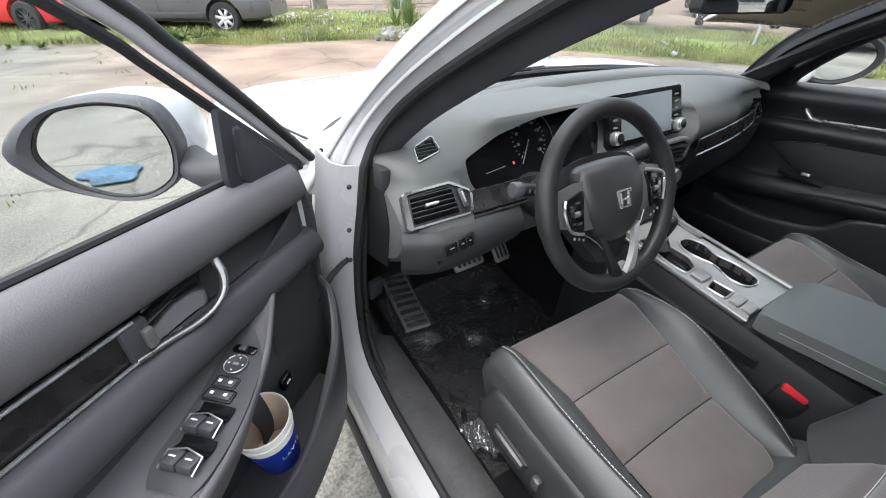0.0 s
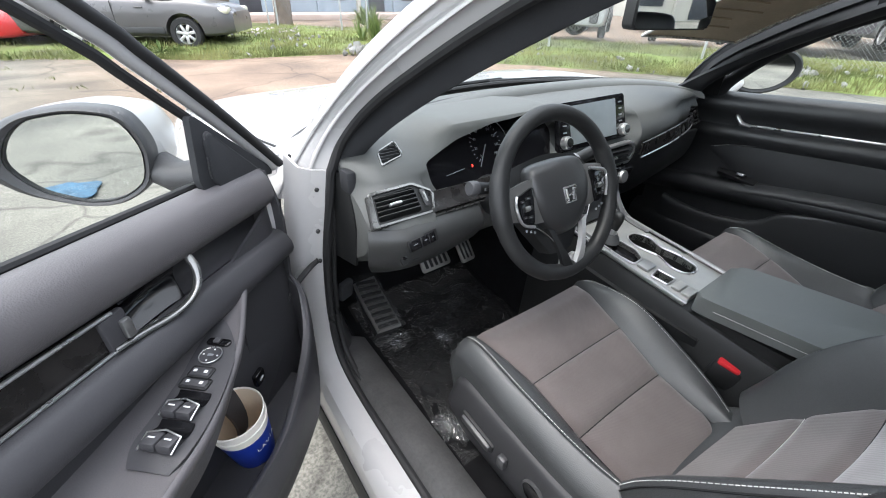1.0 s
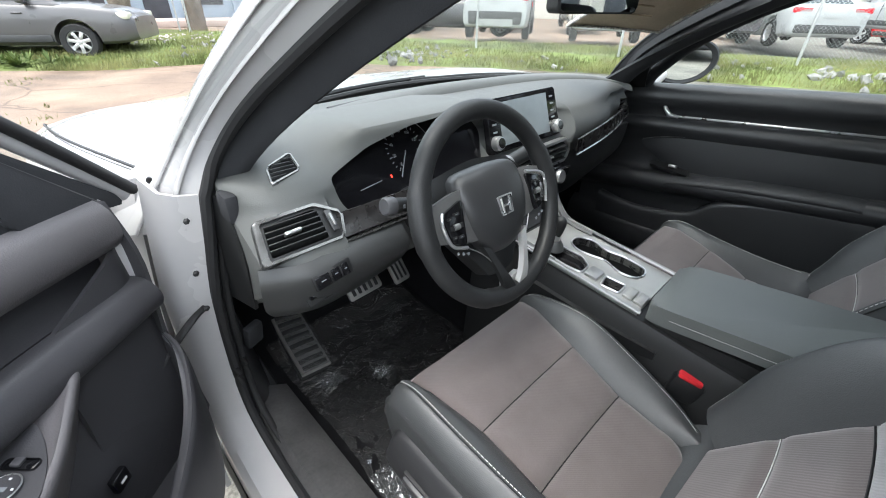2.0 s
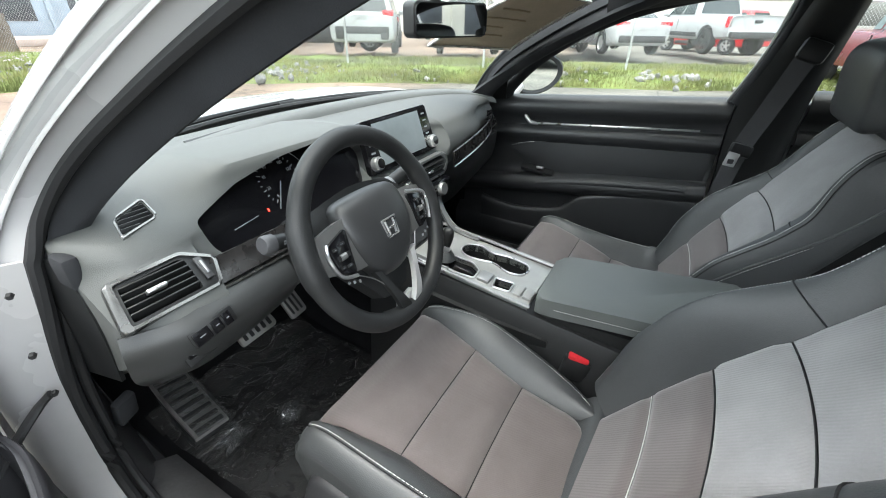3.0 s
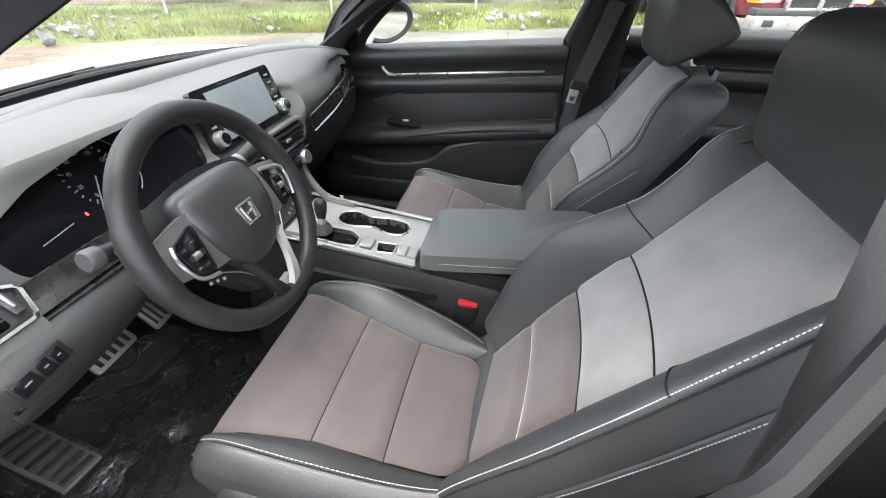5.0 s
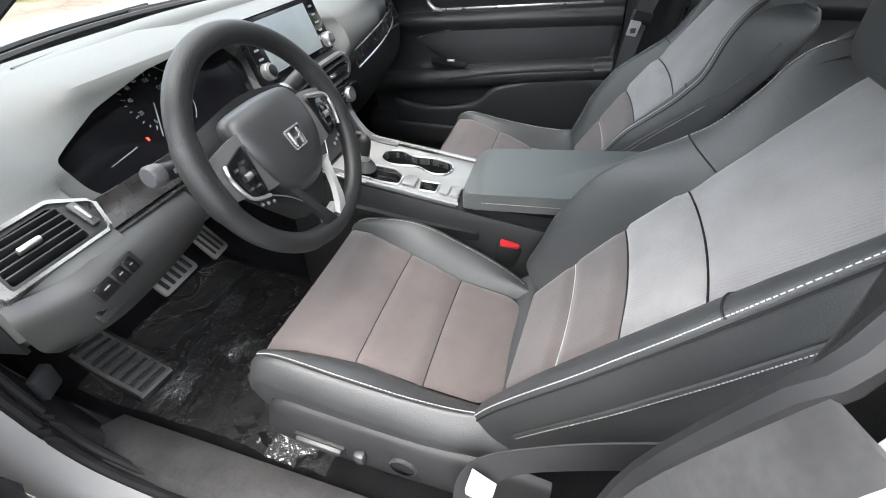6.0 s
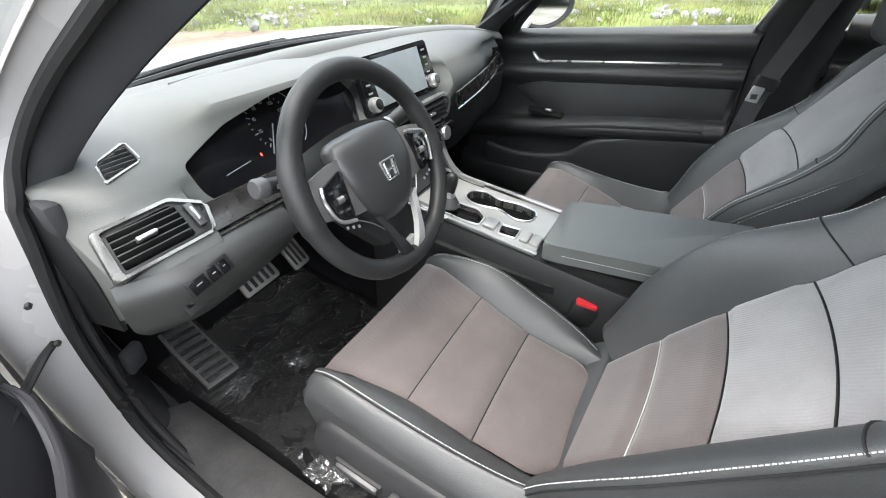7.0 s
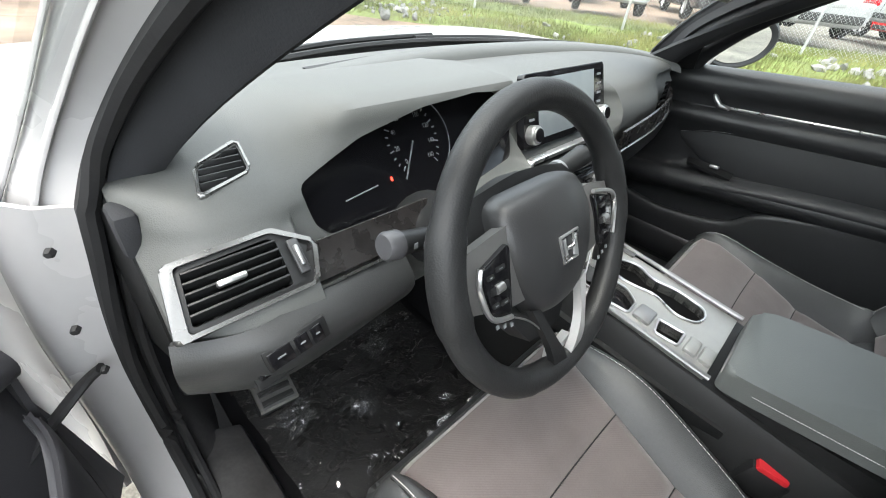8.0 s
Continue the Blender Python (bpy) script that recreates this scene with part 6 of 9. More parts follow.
rocker(0.397, 0.019, 0.013, 0.027)
rocker(0.4145, 0.0225, 0.012, 0.034)
for s, c in ((0.452, 0.033), (0.493, 0.040)):
    # finger hollow before each pair of window switches
    hol = [[(s - 0.026, c - 0.020, 0.8125), (s - 0.026, c, 0.8135), (s - 0.026, c + 0.020, 0.8125)], [(s - 0.017, c - 0.021, 0.808), (s - 0.017, c, 0.8075), (s - 0.017, c + 0.021, 0.808)], [(s - 0.006, c - 0.021, 0.8128), (s - 0.006, c, 0.8125), (s - 0.006, c + 0.021, 0.8128)]]
    part("switch_well", slab(net(DD(hol), 10, 8) + np.array((0, 0, 0.002)), 0.003), GLOSSBLACK, armd)
    for k in (-1, 1):
        m_ = DROT @ Euler((0, radians(-12), 0)).to_matrix()
        part("window_switch", box(D(s + 0.003, c + k * 0.0098, 0.8175), (0.020, 0.0185, 0.012), 0.003, m_), DOORHARD_LIT, armd, "window switch with a silver edge")
        part("switch_mark", box(D(s + 0.002, c + k * 0.0098, 0.8241), (0.0018, 0.008, 0.0006), 0, m_), ICON, armd)
    path = [D(s + 0.014, c - 0.0205, 0.817), D(s - 0.004, c - 0.0205, 0.8218), D(s - 0.0085, c, 0.8236), D(s - 0.004, c + 0.0205, 0.8218), D(s + 0.014, c + 0.0205, 0.817)]
    part("silver_edge", tube(path, 0.0011, n=5), CHROME, armd)

# pocket below
RIM = [(0.098, -0.004, 0.752), (0.125, 0.026, 0.735), (0.19, 0.056, 0.685), (0.28, 0.066, 0.630), (0.36, 0.068, 0.602), (0.46, 0.064, 0.612), (0.60, 0.062, 0.67), (0.80, 0.058, 0.715), (1.02, 0.03, 0.72)]
pk = []
for s, n, z in RIM:
    pk.append([(s, n - 0.045, 0.530), (s, n - 0.026, 0.56), (s, n - 0.016, z - 0.012), (s, n - 0.006, z), (s, n + 0.003, z - 0.006), (s, n + 0.004, z - 0.06), (s, n - 0.006, 0.50), (s, n - 0.03, 0.42), (s, -0.05, 0.38)])
part("door_pocket", slab(net(DD(pk), 44, 28), -0.006), DOORHARD_LIT, door, "black plastic door pocket")
part("pocket_floor", slab(net(DD([[(s, n, 0.535) for n in (-0.05, 0.0, 0.03)] for s in (0.16, 0.4, 0.7, 1.0)]), 12, 6), 0.006), DOORHARD_LIT, door)
pw = [[(0.13, -0.035, 0.76), (0.20, -0.036, 0.76), (0.30, -0.036, 0.74), (0.36, -0.036, 0.70)], [(0.15, -0.022, 0.70), (0.20, -0.022, 0.695), (0.29, -0.022, 0.68), (0.35, -0.022, 0.66)], [(0.17, -0.018, 0.62), (0.20, -0.018, 0.62), (0.28, -0.018, 0.61), (0.34, -0.018, 0.60)], [(0.17, -0.03, 0.54), (0.20, -0.03, 0.54), (0.28, -0.03, 0.54), (0.34, -0.03, 0.54)]]
part("pocket_back", slab(net(DD(pw), 12, 12), 0.006), DOORHARD_LIT, door)
tr = part("trunk_switch", box(D(0.268, -0.010, 0.652), (0.026, 0.010, 0.026), 0.003, DROT), GLOSSBLACK, door, "boot release switch")
part("switch_mark", box(D(0.268, -0.004, 0.652), (0.010, 0.0008, 0.004), 0, DROT), ICON, tr)

# metal door, frame, glass
sk = [[(s, n, z) for s in (0.0, 0.3, 0.6, 0.9, 1.10)] for z, n in ((0.97, -0.12), (0.85, -0.155), (0.65, -0.17), (0.40, -0.155), (0.27, -0.12))]
part("outer_skin", slab(net(DD(sk), 16, 16), -0.01), WHITE_PAINT, door, "white painted door skin")
fs = [[(0.0, n, z) for n in (-0.12, -0.09, -0.06, -0.03)] for z in (0.97, 0.75, 0.5, 0.30)]
for r in fs:
    for k in range(len(r)):
        s0 = 0.02 + 0.06 * (k / 3)
        r[k] = (s0, r[k][1], r[k][2])
part("hinge_face", slab(net(DD(fs), 14, 8), 0.01), WHITE_PAINT, door, "white painted door edge")
FR = [(0.015, -0.050, 0.955), (0.085, -0.054, 1.025), (0.158, -0.058, 1.095), (0.244, -0.062, 1.172), (0.285, -0.064, 1.208), (0.40, -0.07, 1.285), (0.58, -0.08, 1.35), (0.80, -0.09, 1.375), (1.0, -0.09, 1.35), (1.06, -0.08, 1.20), (1.07, -0.075, 1.02)]
part("window_frame", tube([D(*p) for p in FR], np.linspace(0.012, 0.021, 60), smooth=60, n=14, squash=0.75, up=tuple(DN)), WHITE_PAINT, door, "white painted window frame")
part("frame_seal", tube([D(s - 0.004, n + 0.012, z + 0.004) for s, n, z in FR], 0.008, smooth=60, n=10), RUBBER, door, "black rubber frame seal")
part("glass_channel", tube([D(s + 0.018, n - 0.004, z - 0.018) for s, n, z in FR[1:9]], 0.007, smooth=50, n=8), RUBBER, door)
part("belt_strip", tube([D(s, -0.068, belt(s) + 0.004) for s in (0.18, 0.4, 0.7, 1.06)], 0.006, smooth=24, n=8), RUBBER, door)
gl_ = [[D(s, -0.072, zz) for zz in np.linspace(belt(s) - 0.01, zt, 4)] for s, zt in ((0.19, 1.09), (0.26, 1.165), (0.40, 1.27), (0.58, 1.34), (0.80, 1.365), (1.0, 1.34), (1.06, 1.20))]
dg = part("door_glass", grid(np.array(gl_)), GLASS, door, "clear side glass")
dg.visible_shadow = False
# sail panel with tweeter cover
sail = part("sail_panel", prism(roundpoly([(0.030, 0.945), (0.215, 0.985), (0.222, 1.005), (0.206, 1.092), (0.198, 1.094), (0.04, 0.965)], 0.006), 0.010, DMAT @ Matrix.Translation((0, 0, -0.054)), 0.004), TRIMDARK, door, "black triangular sail panel")
part("tweeter_rim", prism(roundpoly([(0.070, 0.966), (0.192, 0.992), (0.199, 1.004), (0.189, 1.066), (0.180, 1.068)], 0.012), 0.004, DMAT @ Matrix.Translation((0, 0, -0.0455)), 0.0015), DOORHARD_LIT, sail)
part("tweeter_cover", prism(roundpoly([(0.080, 0.972), (0.188, 0.996), (0.193, 1.005), (0.184, 1.057), (0.178, 1.058)], 0.012), 0.005, DMAT @ Matrix.Translation((0, 0, -0.0455)), 0.002), RUBBER, sail, "rounded black speaker cover")
part("tweeter_cover", prism(roundpoly([(0.070, 0.962), (0.165, 0.972), (0.198, 0.992), (0.192, 1.058), (0.180, 1.066)], 0.012), 0.007, DMAT @ Matrix.Translation((0, 0, -0.046)), 0.004), TRIMDARK, door, "black tweeter cover")
# door mirror
MC, ME_ = np.array((0.19, -0.168)), np.array((0.5435, -0.8394))
MN_ = np.array((0.8394, 0.5435))


def MW(w, d, z):
    q = MC + w * ME_ + d * MN_
    return D(q[0], q[1], z)


GP = roundpoly([(0.150, 1.066), (0.118, 1.092), (0.060, 1.101), (0.004, 1.092), (-0.014, 1.045), (-0.002, 0.992), (0.040, 0.966), (0.085, 0.964), (0.140, 0.988), (0.168, 1.030)], 0.02, 3)
GP = [(w, z - 0.010) for w, z in GP]
gc = np.mean(np.array(GP), 0)
tilt = lambda w: -0.21 * (w + 0.014) - 0.002


def housing(w, z, k, d):
    """Point of the mirror housing: drawn out to a rounded tip at its far end, bent to the door behind."""
    far = max(0.0, (w - gc[0]) / 0.09)
    ww = gc[0] + (w - gc[0]) * k * (1 + 1.9 * max(0.0, min(k, 1.17) - 1.02) * far)
    return MW(ww + 0.42 * min(0.0, d + 0.02), d + 0.004 + tilt(w), gc[1] + (z - gc[1]) * k)


mir = part("door_mirror", grid(np.array([[housing(w, z, k, d) for w, z in GP] for k, d in ((1.02, 0.000), (1.08, 0.004), (1.13, -0.002), (1.155, -0.012), (1.15, -0.03))]), close_v=True), DOORHARD_LIT, door, "black rimmed door mirror with a white cap")
part("mirror_cap", grid(np.array([[housing(w, z, k, d) for w, z in GP] for k, d in ((1.13, -0.020), (1.15, -0.034), (1.15, -0.055), (1.10, -0.085), (0.97, -0.115), (0.75, -0.140), (0.45, -0.155), (0.02, -0.160))]), close_v=True), WHITE_PAINT, mir, "white mirror cap")
v = bmesh.new()
v.faces.new([v.verts.new(MW(w, tilt(w), z)) for w, z in GP])
part("mirror_well", grid(np.array([[MW(w, d + tilt(w), z) for w, z in GP] for d in (0.005, -0.002)]), close_v=True), RUBBER, mir)
part("mirror_glass", v, MIRROR, mir, smooth=False)
part("mirror_arm", tube([MW(-0.01, -0.05, 0.995), D(0.165, -0.125, 0.985), D(0.15, -0.08, 0.985)], [0.032, 0.03, 0.036], n=14, squash=0.8), DOORHARD_LIT, mir)

# ---- paper cup in the pocket ----
cup = thing("paper_cup", D(0.338, -0.002, 0.545), "blue and white paper cup with an empty cup inside", "cup")
CM = Matrix.Translation(D(0.338, -0.002, 0.545)) @ Euler((radians(6), radians(-5), 0)).to_matrix().to_4x4() @ Matrix.Scale(1.10, 4)
CUPBLUE = mat("blue_print", (0.010, 0.035, 0.30), 0.45, 0, 0.06, 20, 200, 0.02)
CUPWHITE = mat("paper_white", (0.78, 0.74, 0.68), 0.6, 0, 0.05, 20, 200, 0.05)
CUPIN = mat("paper_inside", (0.62, 0.50, 0.37), 0.6, 0, 0.08, 20, 200, 0.05)
part("sleeve", lathe([(0.0, 0.0), (0.030, 0.0), (0.0305, 0.003), (0.0385, 0.078)], CM, 32), CUPBLUE, cup, "blue printed cup wall")
part("cup_band", lathe([(0.0386, 0.078), (0.0400, 0.094), (0.0412, 0.094), (0.0416, 0.0965), (0.0405, 0.098), (0.039, 0.096), (0.039, 0.092)], CM, 32), CUPWHITE, cup)
part("inner_cup", lathe([(0.0395, 0.090), (0.0408, 0.112), (0.0418, 0.112), (0.0424, 0.1145), (0.0412, 0.116), (0.0400, 0.1145), (0.0400, 0.1125)], CM, 32), CUPWHITE, cup)
part("cup_inside", grid(np.array([[tuple(CM @ Vector((r * math.cos(a), r * math.sin(a), h))) for a in np.linspace(0, 2 * np.pi, 32, endpoint=False)] for r, h in ((0.0402, 0.1135), (0.034, 0.05), (0.031, 0.02), (0.001, 0.02))]), close_v=True), CUPIN, cup)
# printed word curved on the wall
for i, ch in enumerate("LAVIA"):
    a = radians(-62 + 13 * i - 14)
    r = 0.0362
    c = CM @ Vector((r * math.cos(a), r * math.sin(a), 0.050))
    out = (CM.to_3x3() @ Vector((math.cos(a), math.sin(a), 0))).normalized()
    upv = (CM.to_3x3() @ Vector((0.09 * math.cos(a), 0.09 * math.sin(a), 1))).normalized()
    text_part("printed_letter", ch, 0.013, frame_of(c + out * 0.0008, upv.cross(out), upv), CUPWHITE, cup, 0.0002)

# ---- passenger side doors ----
def door_profile(y):
    k = 0.073 * (0.23 - y)
    j = 0.12 * (0.23 - y)
    return [(0.765, 0.958 + k), (0.745, 0.962 + k), (0.722, 0.950 + k), (0.716, 0.925 + k), (0.730, 0.905 + k), (0.738, 0.885 + k), (0.738, 0.862 + k), (0.722, 0.850 + k), (0.716, 0.835 + k), (0.730, 0.812 + k), (0.742, 0.78 + j), (0.742, 0.70 + j), (0.722, 0.668 + j), (0.690, 0.662 + j), (0.680, 0.645 + j), (0.692, 0.625 + j), (0.728, 0.60 + j), (0.738, 0.55), (0.730, 0.50), (0.700, 0.475), (0.694, 0.455), (0.702, 0.40), (0.735, 0.36)]


pdoor = thing("passenger_door", (0.78, -0.05, 0.35), "closed front door with black trim and silver strip", "car door")
rows = [[(x, y, z) for x, z in door_profile(y)] for y in np.linspace(0.42, -0.485, 14)]
# Door trims coloured darker than the open door's, for the shaded cabin side.
PHARD = mat("door_plastic_shaded", (0.023, 0.024, 0.0255), 0.42, 0, 0.12, 7, 420, 0.15, 0.5, 0, 0.0008, 600)
PSOFT = mat("door_insert_shaded", (0.027, 0.028, 0.030), 0.5, 0, 0.12, 8, 300, 0.2, 0.45, 0, 0.001, 560)
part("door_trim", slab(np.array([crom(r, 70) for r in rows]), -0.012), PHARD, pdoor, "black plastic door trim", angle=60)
ps = [[(0.7315, y, 0.8855 + 0.073 * (0.23 - y) + dz) for y in np.linspace(0.085, -0.40, 12)] for dz in (0.011, 0.0, -0.011)]
part("trim_strip", slab(np.array(ps), 0.004), WOOD, pdoor, "dark glossy woodgrain strip")
part("silver_line", tube([(0.728, y, 0.8735 + 0.073 * (0.23 - y)) for y in np.linspace(0.12, -0.42, 12)], 0.0035, n=6), CHROME, pdoor, "bright silver line")
part("silver_line", tube([(0.730, y, 0.898 + 0.073 * (0.23 - y)) for y in np.linspace(0.02, -0.40, 12)], 0.0015, n=6), CHROME, pdoor)
part("door_handle", tube([(0.722, 0.158, 0.914), (0.712, 0.148, 0.903), (0.710, 0.132, 0.886), (0.722, 0.105, 0.881)], [0.005, 0.007, 0.008, 0.005], n=10), CHROME, pdoor, "curved chrome inner door handle")
# insert panel, armrest pad and switch
ins = [[(0.737, 0.205, 0.782), (0.731, 0.10, 0.812), (0.729, -0.15, 0.846), (0.731, -0.47, 0.880)], [(0.737, 0.190, 0.768), (0.727, 0.10, 0.765), (0.724, -0.15, 0.785), (0.727, -0.47, 0.812)], [(0.737, 0.135, 0.738), (0.729, 0.06, 0.728), (0.726, -0.15, 0.745), (0.729, -0.47, 0.770)], [(0.738, 0.085, 0.712), (0.733, 0.03, 0.700), (0.732, -0.15, 0.718), (0.734, -0.47, 0.742)]]
part("insert_panel", slab(net(ins, 18, 26), 0.010), PSOFT, pdoor, "soft dark door insert")
part("stitching", stitches([(0.7195, 0.200, 0.789), (0.7175, 0.11, 0.815), (0.7165, -0.14, 0.850), (0.7175, -0.44, 0.882)], 90, 0.004, 0.0005), THREAD, pdoor, "pale stitching")
pa = [[(0.735, y, z + 0.012), (0.70, y, z + 0.010), (0.672, y, z), (0.668, y, z - 0.014), (0.685, y, z - 0.03), (0.73, y, z - 0.035)] for y, z in ((0.075, 0.672), (0.05, 0.684), (-0.10, 0.712), (-0.25, 0.732), (-0.40, 0.745), (-0.43, 0.745))]
part("armrest", slab(net(pa, 22, 16), 0.006), PSOFT, pdoor, "padded black door armrest")
lip_ = [(0.30, 0.565), (0.222, 0.550), (0.142, 0.546), (0.03, 0.562), (-0.04, 0.585), (-0.09, 0.632), (-0.17, 0.662), (-0.30, 0.690), (-0.47, 0.700)]
pkt = [[(0.715, y, z - 0.010), (0.700, y, z), (0.690, y, z - 0.004), (0.688, y, z - 0.03), (0.696, y, 0.46), (0.706, y, 0.38)] for y, z in lip_]
part("door_pocket", slab(net(pkt, 40, 16), -0.006), PHARD, pdoor, "black plastic door pocket")
pod_ = part("switch_pod", slab(net([[(0.700, 0.145, 0.715), (0.722, 0.15, 0.722)], [(0.690, 0.08, 0.712), (0.724, 0.085, 0.722)], [(0.692, 0.015, 0.705), (0.724, 0.015, 0.715)]], 10, 6), -0.01), HARD, pdoor, "black switch pod")
part("window_switch", box((0.706, 0.070, 0.722), (0.022, 0.026, 0.010), 0.003, Euler((0, radians(15), 0)).to_matrix()), SATIN, pod_)
part("outer_skin", slab(net([[(0.77, y, 0.955 + 0.073 * (0.23 - y)), (0.86, y, 0.90), (0.905, y, 0.70), (0.89, y, 0.40), (0.84, y, 0.22)] for y in (0.45, 0.0, -0.5)], 10, 16), 0.01), WHITE_PAINT, pdoor, "white painted door skin")
RFR = [(0.735, 0.245, 0.962), (0.715, 0.215, 1.01), (0.69, 0.14, 1.085), (0.665, 0.04, 1.155), (0.64, -0.075, 1.215), (0.62, -0.20, 1.258), (0.605, -0.34, 1.288), (0.60, -0.50, 1.300), (0.612, -0.556, 1.285), (0.655, -0.532, 1.15), (0.712, -0.490, 1.018)]
part("window_frame", tube(RFR, 0.020, smooth=70, n=10), TRIMDARK, pdoor, "black window frame")
part("frame_edge", tube([(0.622, -0.534, 1.285), (0.664, -0.512, 1.15), (0.718, -0.468, 1.018)], 0.007, n=8, smooth=12), SATIN, pdoor, "bright rear edge of the window")
sg = [[(0.735 + (0.60 - 0.735) * (z - 0.96) / 0.34, y, z) for z in np.linspace(0.95 + 0.06 * (0.2 - y), zt, 4)] for y, zt in ((0.225, 1.0), (0.14, 1.085), (0.04, 1.155), (-0.075, 1.215), (-0.20, 1.258), (-0.34, 1.288), (-0.53, 1.29))]
pg = part("door_glass", grid(np.array(sg)), GLASS, pdoor, "clear side glass")
pg.visible_shadow = False
part("sail_panel", slab(net([[(0.728, 0.40, 0.945), (0.722, 0.235, 0.965)], [(0.712, 0.34, 0.98), (0.708, 0.232, 1.01)], [(0.69, 0.262, 1.03), (0.694, 0.225, 1.05)]], 8, 6), -0.012), HARD, pdoor, "black triangular sail panel")
# passenger mirror
pm = part("door_mirror", grid(np.array([[(0.935 + 0.092 * k * math.cos(a) * (1.1 if math.cos(a) > 0 else 1), 0.20 + d - 0.070 * k * math.cos(a) * 0.9, 1.028 + 0.066 * k * math.sin(a) + 0.006 * math.cos(a)) for a in np.linspace(0, 2 * np.pi, 32, endpoint=False)] for k, d in ((0.95, 0.0), (1.08, -0.006), (1.19, 0.0), (1.22, 0.02), (1.12, 0.06), (0.85, 0.10), (0.5, 0.125), (0.02, 0.135))]), close_v=True), HARD, pdoor, "black rimmed passenger mirror")
v = bmesh.new()
v.faces.new([v.verts.new((0.935 + 0.086 * math.cos(a), 0.198 - 0.0655 * math.cos(a) * 0.9, 1.028 + 0.061 * math.sin(a) + 0.006 * math.cos(a))) for a in np.linspace(0, 2 * np.pi, 32, endpoint=False)])
part("mirror_glass", v, MIRROR, pm, smooth=False)
part("mirror_arm", tube([(0.90, 0.26, 0.99), (0.82, 0.26, 0.965), (0.75, 0.27, 0.955)], 0.028, n=12), WHITE_PAINT, pm)

rdoor = thing("rear_door", (0.78, -1.0, 0.35), "closed rear door with black trim and silver strip", "car door")
rows = [[(x, y, z + (0.02 if z > 0.8 else 0)) for x, z in door_profile(max(y, -0.75))] for y in np.linspace(-0.66, -1.60, 10)]
part("door_trim", slab(np.array([crom(r, 60) for r in rows]), -0.012), HARD, rdoor, "black plastic door trim", angle=60)
part("silver_line", tube([(0.726, y, 0.905 + 0.07 * (-0.948 - y)) for y in np.linspace(-0.70, -1.5, 10)], 0.0035, n=6), CHROME, rdoor, "bright silver line")
part("outer_skin", slab(net([[(0.77, y, 1.02), (0.86, y, 0.92), (0.905, y, 0.70), (0.89, y, 0.40), (0.84, y, 0.22)] for y in (-0.5, -1.2, -1.9, -2.4)], 10, 16), 0.01), WHITE_PAINT, rdoor)
rgz = [[(0.735 + (0.56 - 0.735) * (z - 1.02) / 0.33, y, z) for z in np.linspace(1.02, zt, 4)] for y, zt in ((-0.66, 1.345), (-1.0, 1.35), (-1.3, 1.33), (-1.5, 1.22))]
qg = part("door_glass", grid(np.array(rgz)), GLASS, rdoor, "clear side glass")
qg.visible_shadow = False
part("window_frame", tube([(0.56, -0.65, 1.345), (0.555, -1.0, 1.352), (0.57, -1.3, 1.335), (0.64, -1.5, 1.21), (0.735, -1.52, 1.04)], 0.018, n=10, smooth=30), TRIMDARK, rdoor)
part("window_divider", tube([(0.60, -1.30, 1.30), (0.73, -1.34, 1.05)], 0.014, n=8), TRIMDARK, rdoor)

# ---- outside: vehicles ----
def paint(name, c, rough=0.3):
    return mat(name, c, rough, 0, 0.06, 2.5, 70, 0.0, 0.5, 0.5)


P_WHITE = paint("car_white", (0.36, 0.37, 0.37))
P_GREY = paint("car_grey", (0.075, 0.073, 0.074))
P_DARK = paint("car_dark", (0.022, 0.022, 0.028))
P_MAROON = paint("car_maroon", (0.14, 0.022, 0.028))
P_RED = paint("car_red", (0.50, 0.015, 0.02))
TINT = mat("tinted_glass", (0.035, 0.045, 0.048), 0.08, 0, 0.1, 2, 30, 0.0, 0.35)
CLEARWIN = mat("car_window", (0.12, 0.15, 0.15), 0.10, 0, 0.25, 2, 30, 0.0, 0.3)
TYRE = mat("tyre", (0.016, 0.016, 0.017), 0.8, 0, 0.3, 12, 150, 0.3)
RIM = mat("wheel_silver", (0.60, 0.60, 0.60), 0.35, 0.7, 0.1, 14, 100, 0.0)
TAILRED = plain("lamp_red", (0.62, 0.02, 0.03), 0.15)
LAMPCLEAR = mat("lamp_clear", (0.62, 0.60, 0.50), 0.15, 0, 0.15, 10, 40, 0.0)
AMBER = plain("lamp_amber", (0.85, 0.27, 0.03), 0.2)
CLAD = mat("grey_cladding", (0.035, 0.036, 0.037), 0.6, 0, 0.2, 6, 90, 0.1)
BUMPER = mat("pale_bumper", (0.34, 0.34, 0.32), 0.3, 0.35, 0.15, 5, 50, 0.0)


def ring(y0, y1, w, z, r):
    return [(x, y, z) for x, y in roundpoly([(-w, y0), (w, y0), (w, y1), (-w, y1)], r, 4)]


